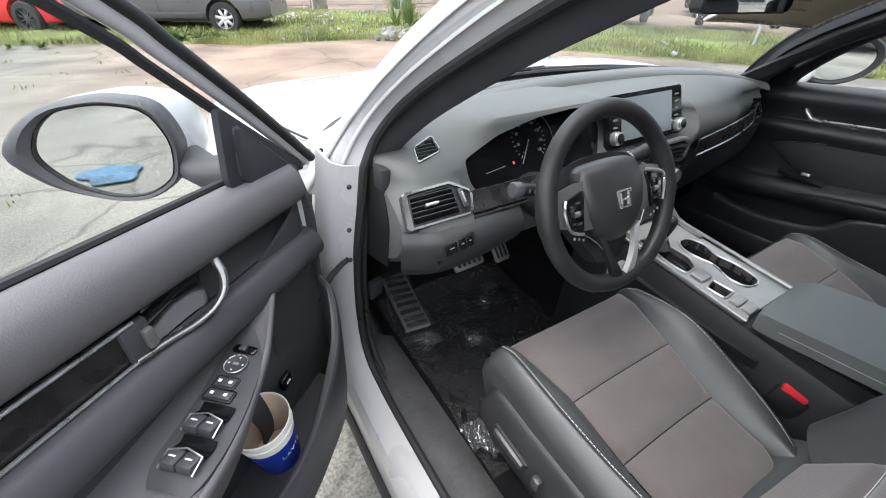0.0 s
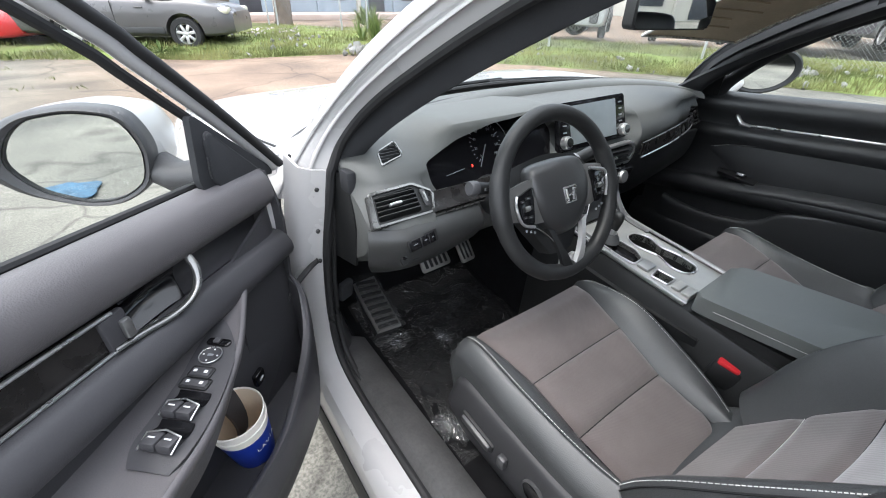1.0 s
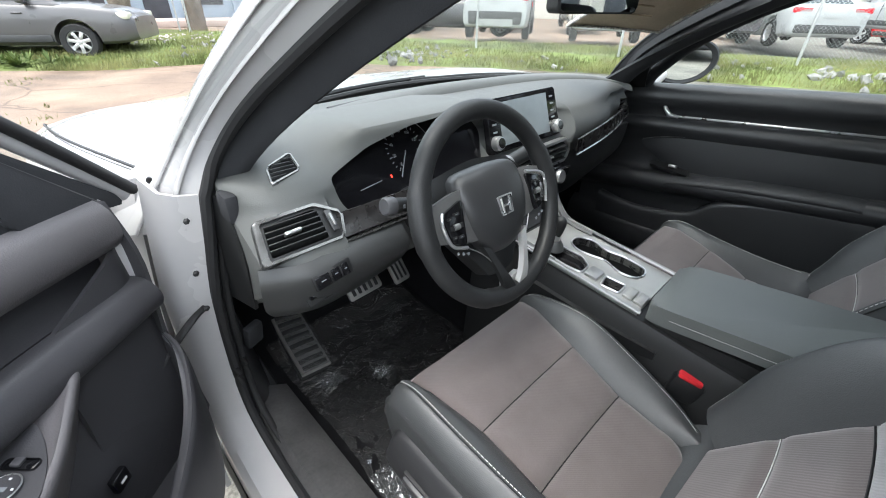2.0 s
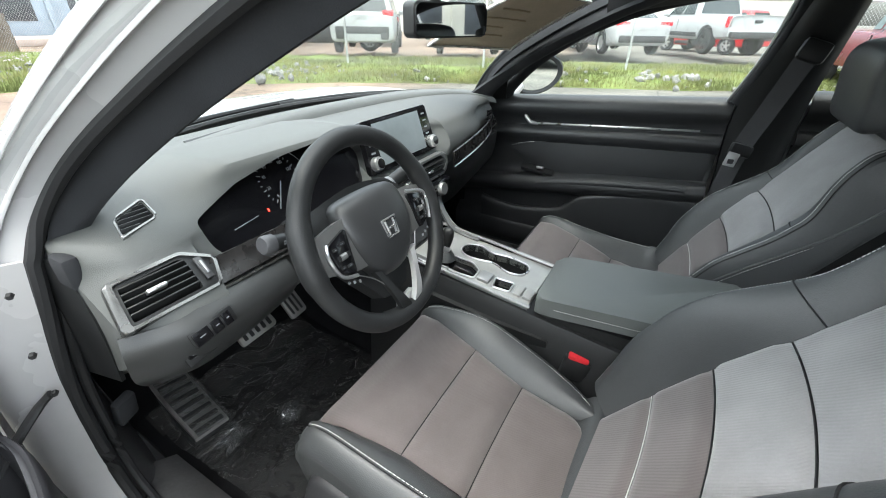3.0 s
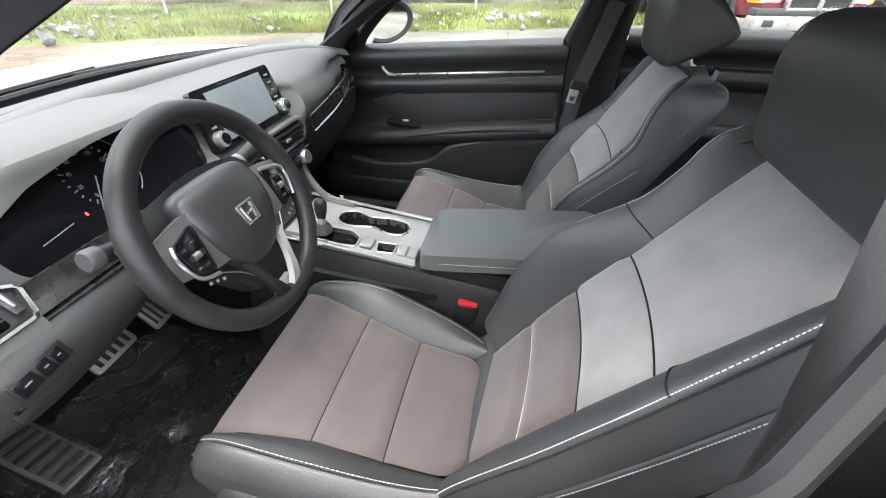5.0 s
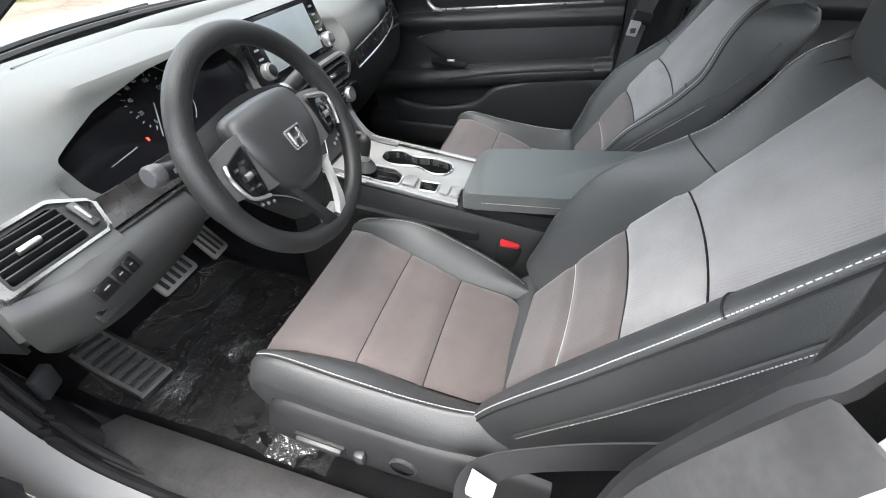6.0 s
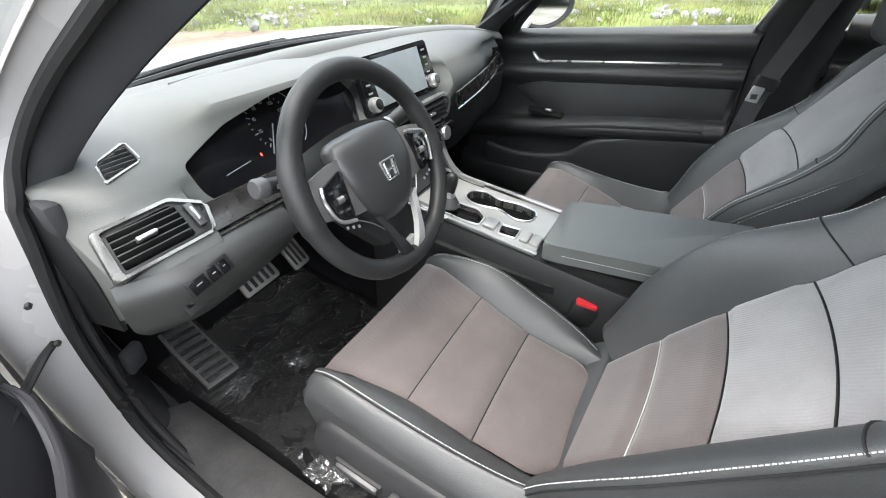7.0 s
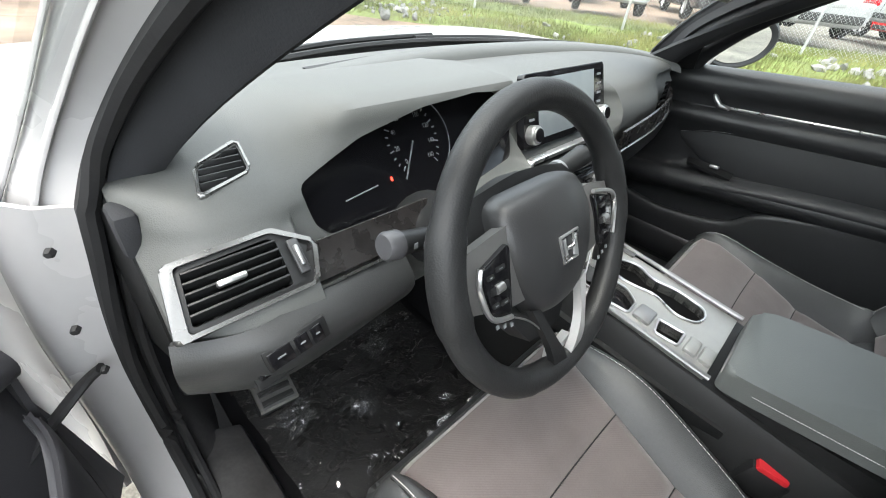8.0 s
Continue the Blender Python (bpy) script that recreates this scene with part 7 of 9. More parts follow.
def vehicle(name, at, head, label, body, cab, wheels, paint_m, glass_m=TINT, tail=(), front=(), clad=True, wheel_r=0.34, spokes=5, splits=(0.5,), rim_m=RIM):
    """body: rows (y, half width, bottom, top) from tail to nose.
    cab: (base rear, base front, roof rear, roof front, base z, roof z, base half width, roof half width)."""
    v = thing(name, at, label, "car", "cars in the lot")
    a = math.atan2(-head[0], head[1])
    M = Matrix.Translation(at) @ Matrix.Rotation(a, 4, "Z")

    def vp(nm, bm, material, parent=v, lab="", **k):
        bmesh.ops.transform(bm, matrix=M, verts=bm.verts)
        return part(nm, bm, material, parent, lab, **k)

    rows = []
    for y, w, zb, zt in body:
        h = zt - zb
        half = [(0.86, zb), (0.97, zb + 0.10 * h), (1.0, zb + 0.42 * h), (0.99, zb + 0.70 * h), (0.955, zb + 0.90 * h), (0.86, zt - 0.01), (0.45, zt + 0.015)]
        rows.append([(-w * f, y, z) for f, z in half] + [(0, y, zt + 0.02)] + [(w * f, y, z) for f, z in half[::-1]])
    shell = vp("body", grid(net(rows, 44, 31), close_v=True, cap=True), paint_m, lab="painted lower body")
    cuts = []
    W = max(b[1] for b in body)
    for wy in wheels:
        cuts.append(lathe([(0, 0), (wheel_r * 1.17, 0), (wheel_r * 1.17, 2.6), (0, 2.6)], M @ pose(-1.3, wy, wheel_r + 0.02, 0, 90, 0), 28))
    carve(shell, *cuts)
    # upper body
    br, bf, rr, rf, bz, rz, bw, rw = cab
    rings = []
    for f in (0, 0.25, 0.5, 0.75, 0.92):
        e = f
        rings.append(ring(br + (rr - br) * e, bf + (rf - bf) * e, bw + (rw - bw) * e, bz + (rz - bz) * f, 0.12))
    rings.append(ring(rr + 0.05, rf - 0.08, rw - 0.03, rz - 0.015, 0.14))
    rings.append(ring(rr + 0.25, rf - 0.28, rw - 0.22, rz + 0.02, 0.2))
    rings.append(ring(rr + 0.6, rf - 0.6, rw - 0.5, rz + 0.025, 0.1))
    up = vp("roof", grid(np.array(rings), close_v=True, cap=True), paint_m, lab="painted roof and pillars")
    lo_, hi_ = 0.10, 0.86

    def quad(nm, A, B, C, D, off, material, parent=up, lab=""):
        P = np.array([[A, B], [D, C]], float) + np.array(off)
        nrm = np.array(off) / max(np.linalg.norm(off), 1e-9)
        bm = slab(P, 0.006)
        return vp(nm, bm, material, parent, lab, smooth=False)

    def on(f, g, x_side=None, y_end=None):
        z = bz + (rz - bz) * f
        w = bw + (rw - bw) * f
        y0, y1 = br + (rr - br) * f, bf + (rf - bf) * f
        if x_side:
            return (x_side * w, y0 + (y1 - y0) * g, z)
        return (w * g, y1 if y_end > 0 else y0, z)

    edges = [0.05] + list(splits) + [0.90]
    for s in (-1, 1):
        for q in range(len(edges) - 1):
            g0, g1 = edges[q] + 0.015, edges[q + 1] - 0.015
            quad("side_window", on(lo_, g0, s), on(lo_, g1, s), on(hi_, g1 - 0.02, s), on(hi_, g0 + 0.02, s), (s * 0.012, 0, 0.003), glass_m, up, "car side window")
    quad("rear_window", on(lo_ + 0.05, -0.84, None, -1), on(lo_ + 0.05, 0.84, None, -1), on(hi_, 0.80, None, -1), on(hi_, -0.80, None, -1), (0, -0.014, 0.004), glass_m)
    quad("front_window", on(lo_, -0.9, None, 1), on(lo_, 0.9, None, 1), on(hi_ + 0.04, 0.86, None, 1), on(hi_ + 0.04, -0.86, None, 1), (0, 0.014, 0.004), glass_m)
    # wheels
    for wy in wheels:
        for s in (-1, 1):
            R = wheel_r
            m = pose(s * (W - 0.20), wy, R, 0, 90 * s, 0)
            tyre = vp("wheel", lathe([(R * 0.60, 0.17), (R * 0.66, 0.20), (R * 0.93, 0.20), (R * 1.0, 0.16), (R * 1.0, 0.03), (R * 0.9, 0.0), (R * 0.6, 0.0)], m, 32), TYRE, v, "black tyre")
            rim = lathe([(R * 0.63, 0.18), (R * 0.60, 0.19), (R * 0.57, 0.15), (R * 0.55, 0.05)], m, 32)
            lathe([(R * 0.16, 0.10), (R * 0.16, 0.165), (R * 0.08, 0.175), (0, 0.175)], m, 16, bm=rim)
            for k in range(spokes):
                aa = 2 * math.pi * k / spokes
                b = box((R * 0.34, 0, 0.155), (R * 0.50, R * (0.19 if spokes < 8 else 0.10), 0.025), 0.006)
                bmesh.ops.transform(b, matrix=m @ Matrix.Rotation(aa, 4, "Z"), verts=b.verts)
                join(rim, b)
            vp("rim", rim, rim_m, tyre, "silver wheel rim")
            vp("brake_disc", lathe([(R * 0.56, 0.04), (0, 0.04)], m, 20), CLAD, tyre)
    ymid = (body[0][0] + body[-1][0]) / 2
    # sills, handles, mirrors, panel lines
    for s in (-1, 1):
        if clad:
            vp("sill", box((s * (W - 0.02), sum(wheels) / 2, body[1][2] + 0.07), (0.05, abs(wheels[1] - wheels[0]) - 2.5 * wheel_r, 0.14), 0.02), CLAD)
        for g in (splits[0], 0.80):
            y = br + (bf - br) * g
            vp("handle", box((s * (W + 0.004), y - 0.05, bz - 0.14), (0.03, 0.17, 0.028), 0.010), paint_m)
        ym = br + (bf - br) * 0.84
        mr = vp("wing_mirror", box((s * (bw + 0.14), ym, bz + 0.10), (0.22, 0.12, 0.15), 0.045, seg=3), paint_m if name != "pickup_truck" else CLAD)
        vp("stalk", box((s * (bw + 0.02), ym, bz + 0.03), (0.14, 0.06, 0.04), 0.01), CLAD, mr)
        for y in [br + (bf - br) * g for g in splits]:
            h0, h1 = body[2][2] + 0.16, bz - 0.03
            vp("door_gap", box((s * (W - 0.004), y, (h0 + h1) / 2), (0.022, 0.008, h1 - h0), 0), RUBBER)
    for nm, c, size, bev, material, lab in list(tail) + list(front):
        for s in ((-1, 1) if c[0] else (1,)):
            vp(nm, box((c[0] * s, c[1], c[2]), size, bev), material, v, lab)
    return v, vp


SUV = [(-2.32, 0.80, 0.42, 0.95), (-2.24, 0.90, 0.34, 1.02), (-1.6, 0.93, 0.30, 1.04), (-0.3, 0.94, 0.28, 1.03), (0.8, 0.94, 0.28, 1.02), (1.5, 0.92, 0.28, 1.0), (2.05, 0.88, 0.32, 0.92), (2.30, 0.74, 0.38, 0.78)]
SUVCAB = (-2.22, 1.12, -1.85, 0.28, 1.0, 1.68, 0.87, 0.68)
SEDAN = [(-2.36, 0.76, 0.45, 0.92), (-2.26, 0.86, 0.32, 1.02), (-1.6, 0.91, 0.26, 1.01), (-0.3, 0.92, 0.22, 0.96), (0.8, 0.92, 0.22, 0.94), (1.5, 0.90, 0.22, 0.90), (2.1, 0.84, 0.25, 0.78), (2.36, 0.68, 0.32, 0.66)]
SEDCAB = (-1.95, 1.05, -1.15, 0.15, 0.95, 1.43, 0.83, 0.60)
PICK = [(-2.68, 0.90, 0.58, 1.14), (-2.62, 0.93, 0.52, 1.16), (-1.6, 0.94, 0.48, 1.16), (-0.4, 0.94, 0.42, 1.14), (0.9, 0.94, 0.42, 1.14), (1.7, 0.93, 0.42, 1.12), (2.45, 0.90, 0.44, 1.06), (2.68, 0.78, 0.50, 0.92)]
PICKCAB = (-0.75, 1.35, -0.55, 0.55, 1.12, 1.80, 0.86, 0.70)
H0 = (0.84, 0.54)


def rear_kit(w, z, y, lamp=(0.30, 0.10, 0.14), dark=0.20):
    return [("tail_light", (w - lamp[0] / 2 + 0.02, y + 0.03, z), lamp, 0.03, TAILRED, "red tail light"),
            ("number_plate", (0, y - 0.035, z - 0.10), (0.34, 0.012, 0.16), 0.01, P_WHITE, "pale blank number plate"),
            ("rear_bumper", (0, y - 0.01, z - 0.42), (w * 1.75, 0.10, dark), 0.04, CLAD, "grey lower bumper")]


def mv(h, p, d):
    """A point d metres ahead of p along heading h."""
    return (p[0] + h[0] * d, p[1] + h[1] * d, 0.25)


vehicle("white_suv", mv(H0, (9.3, 8.0), 2.3), H0, "white suv with dark lower bumper beyond the fence", SUV, SUVCAB, (-1.35, 1.42), P_WHITE, TINT, rear_kit(0.86, 1.06, -2.28) + [("exhaust_trim", (0.62, -2.34, 0.50), (0.22, 0.06, 0.18), 0.03, CLAD, "")], splits=(0.28, 0.62))
vehicle("white_crossover", mv(H0, (10.9, 5.4), 2.3), H0, "white crossover with a black arched tail panel", SUV, SUVCAB, (-1.35, 1.42), P_WHITE, TINT, rear_kit(0.86, 1.06, -2.28) + [("tail_panel", (0, -2.33, 0.72), (1.36, 0.06, 0.34), 0.06, CLAD, "black tail panel"), ("skid_plate", (0, -2.37, 0.52), (1.0, 0.05, 0.08), 0.02, BUMPER, "pale skid plate")], splits=(0.28, 0.62))
vehicle("dark_suv", mv(H0, (13.7, 3.4), 2.3), H0, "dark grey suv parked beyond the fence", SUV, SUVCAB, (-1.35, 1.42), paint("car_charcoal", (0.06, 0.055, 0.062)), TINT, rear_kit(0.86, 1.06, -2.28), splits=(0.28, 0.62))
vehicle("white_sedan", mv(H0, (14.4, 1.3), 2.35), H0, "white sedan with red tail lights beyond the fence", SEDAN, SEDCAB, (-1.42, 1.42), P_WHITE, TINT, rear_kit(0.84, 0.90, -2.33, (0.42, 0.12, 0.13)), clad=False, spokes=10, splits=(0.12, 0.52))
vehicle("white_pickup", mv(H0, (16.6, -1.7), 2.7), H0, "white pickup truck with black wheels beyond the fence", PICK, PICKCAB, (-1.62, 1.72), P_WHITE, TINT, [("tail_light", (0.87, -2.60, 0.98), (0.16, 0.16, 0.32), 0.03, TAILRED, "red tail light"), ("rear_bumper", (0, -2.76, 0.62), (1.7, 0.14, 0.18), 0.03, CLAD, "black step bumper"), ("tailgate_handle", (0, -2.70, 1.0), (0.24, 0.03, 0.08), 0.01, CLAD, "")], wheel_r=0.40, splits=(0.45,), rim_m=CLAD)
vehicle("red_car", (23.5, -0.5, 0.0), (0.5, 0.85), "red car parked behind the white pickup", SUV, SUVCAB, (-1.35, 1.42), P_RED, TINT, rear_kit(0.86, 1.06, -2.28), splits=(0.28, 0.62))
vehicle("black_sedan", mv((-0.54, 0.84), (9.9, 11.6), -1.3), (-0.54, 0.84), "black sedan with alloy wheels beyond the fence", SEDAN, SEDCAB, (-1.42, 1.42), P_DARK, TINT, rear_kit(0.84, 0.90, -2.33), clad=False, spokes=10, splits=(0.12, 0.52))
gh = (0.88, -0.47)
vehicle("grey_suv", (-0.30, 13.0, 0.02), gh, "grey suv with silver wheels parked on the weeds", SUV, SUVCAB, (-1.15, 1.25), P_GREY, CLEARWIN, rear_kit(0.86, 1.06, -2.28), [("headlight", (0.70, 2.12, 0.82), (0.30, 0.26, 0.14), 0.05, LAMPCLEAR, "clear headlight")], spokes=7, splits=(0.28, 0.62))
vehicle("red_hatchback", (-4.1, 15.2, 0.0), (0.80, -0.6), "red car parked beside the grey suv", SEDAN, SEDCAB, (-1.42, 1.42), P_RED, TINT, rear_kit(0.84, 0.90, -2.33), clad=False, spokes=10, splits=(0.12, 0.52), rim_m=CLAD)
vehicle("pale_car", (11.4, -7.4, 0.0), (-0.977, -0.211), "pale silver car parked beyond the red pickup", SUV, SUVCAB, (-1.35, 1.42), paint("car_silver", (0.55, 0.57, 0.57)), CLEARWIN, splits=(0.28, 0.62))
# cars further off in the lot
for k, (x, y, m_) in enumerate([(17.5, 14.0, P_WHITE), (20.0, 11.5, P_GREY), (22.5, 8.0, P_WHITE), (21.0, 4.5, P_DARK), (-9.5, 16.5, P_DARK), (-6.0, -12.0, P_GREY), (-2.8, -13.0, P_WHITE), (1.5, -13.0, P_DARK), (13.0, 16.0, P_DARK)]):
    vehicle("parked_car", (x, y, 0.25 if x > 10 else 0), H0 if x > 10 else (0.1, 0.99), ("white", "grey", "white", "dark", "dark", "grey", "white", "dark", "dark")[k] + " sedan parked far across the lot", SEDAN, SEDCAB, (-1.42, 1.42), m_, TINT, rear_kit(0.84, 0.90, -2.33), clad=False, splits=(0.12, 0.52))

# the maroon pickup beside the car
RAM = [(-2.85, 0.94, 0.60, 1.20), (-2.78, 0.98, 0.52, 1.24), (-1.6, 1.0, 0.48, 1.25), (-0.5, 1.0, 0.44, 1.24), (0.7, 1.0, 0.44, 1.22), (1.5, 0.99, 0.46, 1.20), (2.3, 0.98, 0.50, 1.13), (2.72, 0.92, 0.56, 1.05), (2.84, 0.82, 0.62, 0.98)]
RAM = [(y, w, zb * 0.9, zt * 0.9) for y, w, zb, zt in RAM]
RAMCAB = (-0.65, 1.15, -0.50, 0.35, 1.08, 1.72, 0.90, 0.72)
rh = (-0.977, -0.211)
wy = 1.90
ctr = (10.5, -4.07, 0.0)
tr, tp = vehicle("pickup_truck", ctr, rh, "maroon pickup truck with chrome cross-bar grille and pale bumper", RAM, RAMCAB, (-1.70, wy), P_MAROON, CLEARWIN, [("tail_light", (0.92, -2.78, 0.98), (0.14, 0.14, 0.34), 0.03, TAILRED, "red tail light"), ("rear_bumper", (0, -2.92, 0.58), (1.8, 0.16, 0.20), 0.03, BUMPER, "")], [], wheel_r=0.41, spokes=6, splits=(0.22,), clad=False, rim_m=CHROME)
tp("front_bumper", box((0, 2.86, 0.440), (1.96, 0.26, 0.22), 0.05), BUMPER, tr, "pale chrome front bumper")
tp("bumper_cap", box((0, 2.84, 0.581), (1.94, 0.24, 0.13), 0.04), CLAD, tr, "grey plastic bumper top")
gr = tp("grille", box((0, 2.86, 0.810), (0.98, 0.14, 0.36), 0.05), CLAD, tr, "black grille with chrome cross bars")
for s in (-1, 1):
    tp("headlight", box((s * 0.72, 2.74, 0.792), (0.36, 0.22, 0.20), 0.05), LAMPCLEAR, tr, "clouded headlight")
    tp("indicator", box((s * 0.905, 2.70, 0.792), (0.12, 0.24, 0.20), 0.04), AMBER, tr, "amber indicator")
    tp("fog_lamp", box((s * 0.74, 2.985, 0.440), (0.18, 0.03, 0.10), 0.012), CLAD, tr)
    tp("grille_bar", box((s * 0.50, 2.91, 0.810), (0.06, 0.10, 0.42), 0.02), CHROME, gr)
tp("grille_bar", box((0, 2.94, 0.810), (0.08, 0.08, 0.38), 0.02), CHROME, gr)
tp("grille_bar", box((0, 2.94, 0.810), (1.0, 0.08, 0.055), 0.02), CHROME, gr)
tp("grille_bar", box((0, 2.90, 0.986), (1.06, 0.14, 0.06), 0.02), CHROME, gr)
tp("grille_bar", box((0, 2.90, 0.634), (1.06, 0.12, 0.05), 0.02), CHROME, gr)
for s in (-1, 1):
    for k in range(2):
        tp("badge_bar", box((s * 1.003, 0.95 - 0.17 * k, 0.862), (0.012, 0.12, 0.03), 0.0), BUMPER, tr)
    bm = lathe([(0.48, -0.02), (0.52, -0.02), (0.53, 0.05), (0.48, 0.05)], None, 40)
    bmesh.ops.delete(bm, geom=[q for q in bm.verts if q.co.x > 0.12], context="VERTS")
    bmesh.ops.transform(bm, matrix=pose(s * 0.965, wy, 0.43, 0, 90, 0), verts=bm.verts)
    tp("wheel_arch", bm, CLAD, tr, "black wheel arch trim")
    tp("wiper", tube([(0.1 * s, 1.20, 1.12), (0.62 * s, 1.08, 1.18)], 0.012, n=6), RUBBER, tr)
tp("sill", box((0.99, 0.1, 0.440), (0.06, 2.0, 0.07), 0.02), BUMPER, tr)

# ---- outside: grass strip, rubble, fence ----
NEAR = crom([(-14, 12.4), (-5, 11.6), (-1.2, 10.6), (0.56, 9.6), (3.2, 9.3), (5, 7.1), (7.1, 4.5), (8.1, 2.05), (9.6, -1.25), (12.2, -5.0)], 80)
FAR = crom([(-14, 24), (-5, 24), (-1.2, 22), (3.0, 18), (6.2, 13.2), (8.6, 9.6), (10.2, 6.2), (11.4, 3.2), (12.8, -0.4), (15.4, -4.6)], 80)
rng = np.random.default_rng(5)


def strip_z(u):
    return 0.03 + 0.10 * math.sin(min(1.0, u * 2.2) * math.pi / 2) + 0.10 * u


soil = np.zeros((80, 14, 3))
for i in range(80):
    for j in range(14):
        u = j / 13
        p = NEAR[i] * (1 - u) + FAR[i] * u
        w = 0.22 * noise.noise((p[0] * 0.9, p[1] * 0.9, 3)) * (1 - u)
        soil[i, j] = (p[0] + w, p[1] + w, strip_z(u) - (0.09 if j == 0 else 0) + 0.05 * noise.noise((p[0] * 1.7, p[1] * 1.7, 0)))
EARTH = mat("grassy_soil", (0.16, 0.15, 0.085), 0.95, 0, 0.4, 1.2, 30, 0.5, 0.1, 0, 0.02, 0, (0.13, 0.17, 0.055))
top("grass_bank", grid(soil), EARTH, "patchy green weeds and soil strip beside the lot", "grass", kind="structure")
GRASS = mat("grass_blades", (0.125, 0.165, 0.045), 0.8, 0, 0.45, 0.8, 12, 0, 0.2, 0, 0.002, 0, (0.20, 0.20, 0.08), 0.1)


def blades(pts, hmin, hmax, width, lean=0.5):
    n = len(pts)
    h = rng.uniform(hmin, hmax, n)
    a = rng.uniform(0, 2 * np.pi, n)
    l = rng.uniform(0, lean, n) * h
    b = rng.uniform(0, 2 * np.pi, n)
    wv = np.stack([np.cos(a), np.sin(a), 0 * a], 1) * width * rng.uniform(0.6, 1.4, n)[:, None]
    tip = pts + np.stack([np.cos(b) * l, np.sin(b) * l, h], 1)
    V = np.stack([pts - wv, pts + wv, tip], 1).reshape(-1, 3)
    me = bpy.data.meshes.new("grass")
    me.from_pydata(V.tolist(), [], [(3 * i, 3 * i + 1, 3 * i + 2) for i in range(n)])
    return me


def strip_points(n, umax=1.0, keep=0.0):
    i = rng.uniform(8, 79, n)
    u = rng.uniform(0, 1, n) ** 1.4 * umax
    k = i.astype(int)
    f = (i - k)[:, None]
    k2 = np.minimum(k + 1, 79)
    p = (NEAR[k] * (1 - f) + NEAR[k2] * f) * (1 - u[:, None]) + (FAR[k] * (1 - f) + FAR[k2] * f) * u[:, None]
    z = np.array([strip_z(v) for v in u])
    dens = np.array([noise.noise((x * 0.55, y * 0.55, 7)) for x, y in p])
    ok = dens > keep + rng.uniform(-0.25, 0.25, n)
    return np.column_stack([p, z])[ok]


gp = np.vstack([strip_points(60000, 1.0, -0.20), strip_points(9000, 0.25, -0.05)])
gm = blades(gp, 0.03, 0.13, 0.007)
gm.materials.append(GRASS)
tagged(new("grass", gm), "bright green weedy grass along the fence", "grass", "", "stuff")
# weeds in cracks of the concrete
cr = []
for _ in range(70):
    c = np.array((rng.uniform(-9, -0.5), rng.uniform(3.0, 10.2)))
    cr.append(np.column_stack([c + rng.normal(0, 0.07, (14, 2)), np.zeros(14)]))
wm = blades(np.vstack(cr), 0.02, 0.06, 0.006, 1.0)
wm.materials.append(mat("dry_weeds", (0.15, 0.16, 0.06), 0.9, 0, 0.4, 3, 30, 0, 0.2))
tagged(new("crack_weeds", wm), "small dry weeds in the concrete cracks", "weeds", "", "stuff")


def rubble(name, pts, smin, smax, material, label):
    bm = bmesh.new()
    for p in pts:
        q = bmesh.new()
        bmesh.ops.create_icosphere(q, subdivisions=1, radius=1.0)
        for v in q.verts:
            v.co *= rng.uniform(0.65, 1.2)
        s = rng.uniform(smin, smax)
        m = Matrix.Translation((p[0], p[1], p[2] + s * 0.25)) @ Euler(tuple(rng.uniform(0, 6, 3))).to_matrix().to_4x4() @ Matrix.Diagonal((s, s * rng.uniform(0.5, 1), s * rng.uniform(0.3, 0.8), 1))
        bmesh.ops.transform(q, matrix=m, verts=q.verts)
        join(bm, q)
    return top(name, bm, material, label, "rubble", "", "stuff", smooth=False)


STONE = mat("broken_concrete", (0.25, 0.25, 0.235), 0.9, 0, 0.3, 9, 60, 0.4, 0.2, 0, 0.01, 0, None, 0.1, 0.35)
rp = strip_points(420, 0.5, 0.05)
rp = rp[rp[:, 0] > 1.0]
rubble("rubble", rp, 0.03, 0.10, STONE, "broken pale concrete rubble lying in the grass")
pile = np.array([(6.0 + rng.normal(0, 0.5), 7.6 + rng.normal(0, 0.45), 0.08) for _ in range(70)] + [(8.9 + rng.normal(0, 0.25), 2.6 + rng.normal(0, 0.5), 0.10) for _ in range(35)] + [(9.9 + rng.normal(0, 0.2), 0.3 + rng.normal(0, 0.5), 0.10) for _ in range(35)] + [(4.3 + rng.normal(0, 0.6), 9.4 + rng.normal(0, 0.4), 0.06) for _ in range(60)])
rubble("rubble_pile", pile, 0.04, 0.15, STONE, "heaps of white concrete lumps and debris")
rubble("debris_heap", np.array([(1.0 + rng.uniform(0.6, 4.2), 14.6 + rng.normal(0, 0.5), 0.14) for _ in range(260)]), 0.03, 0.10, mat("pale_litter", (0.48, 0.43, 0.44), 0.8, 0, 0.3, 5, 30, 0.2, 0.2, 0, 0.01, 0, None, 0.1, 0.5), "pale litter and rubble heap with white flowers")

STEEL = mat("galvanised_steel", (0.45, 0.46, 0.46), 0.5, 0.7, 0.15, 8, 80, 0.05)
f0, f1 = np.array((7.8, 7.3)), np.array((10.6, 1.1))
fd = (f1 - f0) / 2
FENCE = [f0 + fd * k for k in range(-3, 5)]
fence = thing("chain_link_fence", (FENCE[0][0], FENCE[0][1], 0.1), "grey galvanised chain-link fence between lot and cars", "fence")
for p in FENCE:
    part("post", join(tube([(p[0], p[1], 0.0), (p[0], p[1], 1.72)], 0.028, n=10), lathe([(0.034, 0), (0.03, 0.03), (0.0, 0.05)], Matrix.Translation((p[0], p[1], 1.71)), 10)), STEEL, fence)
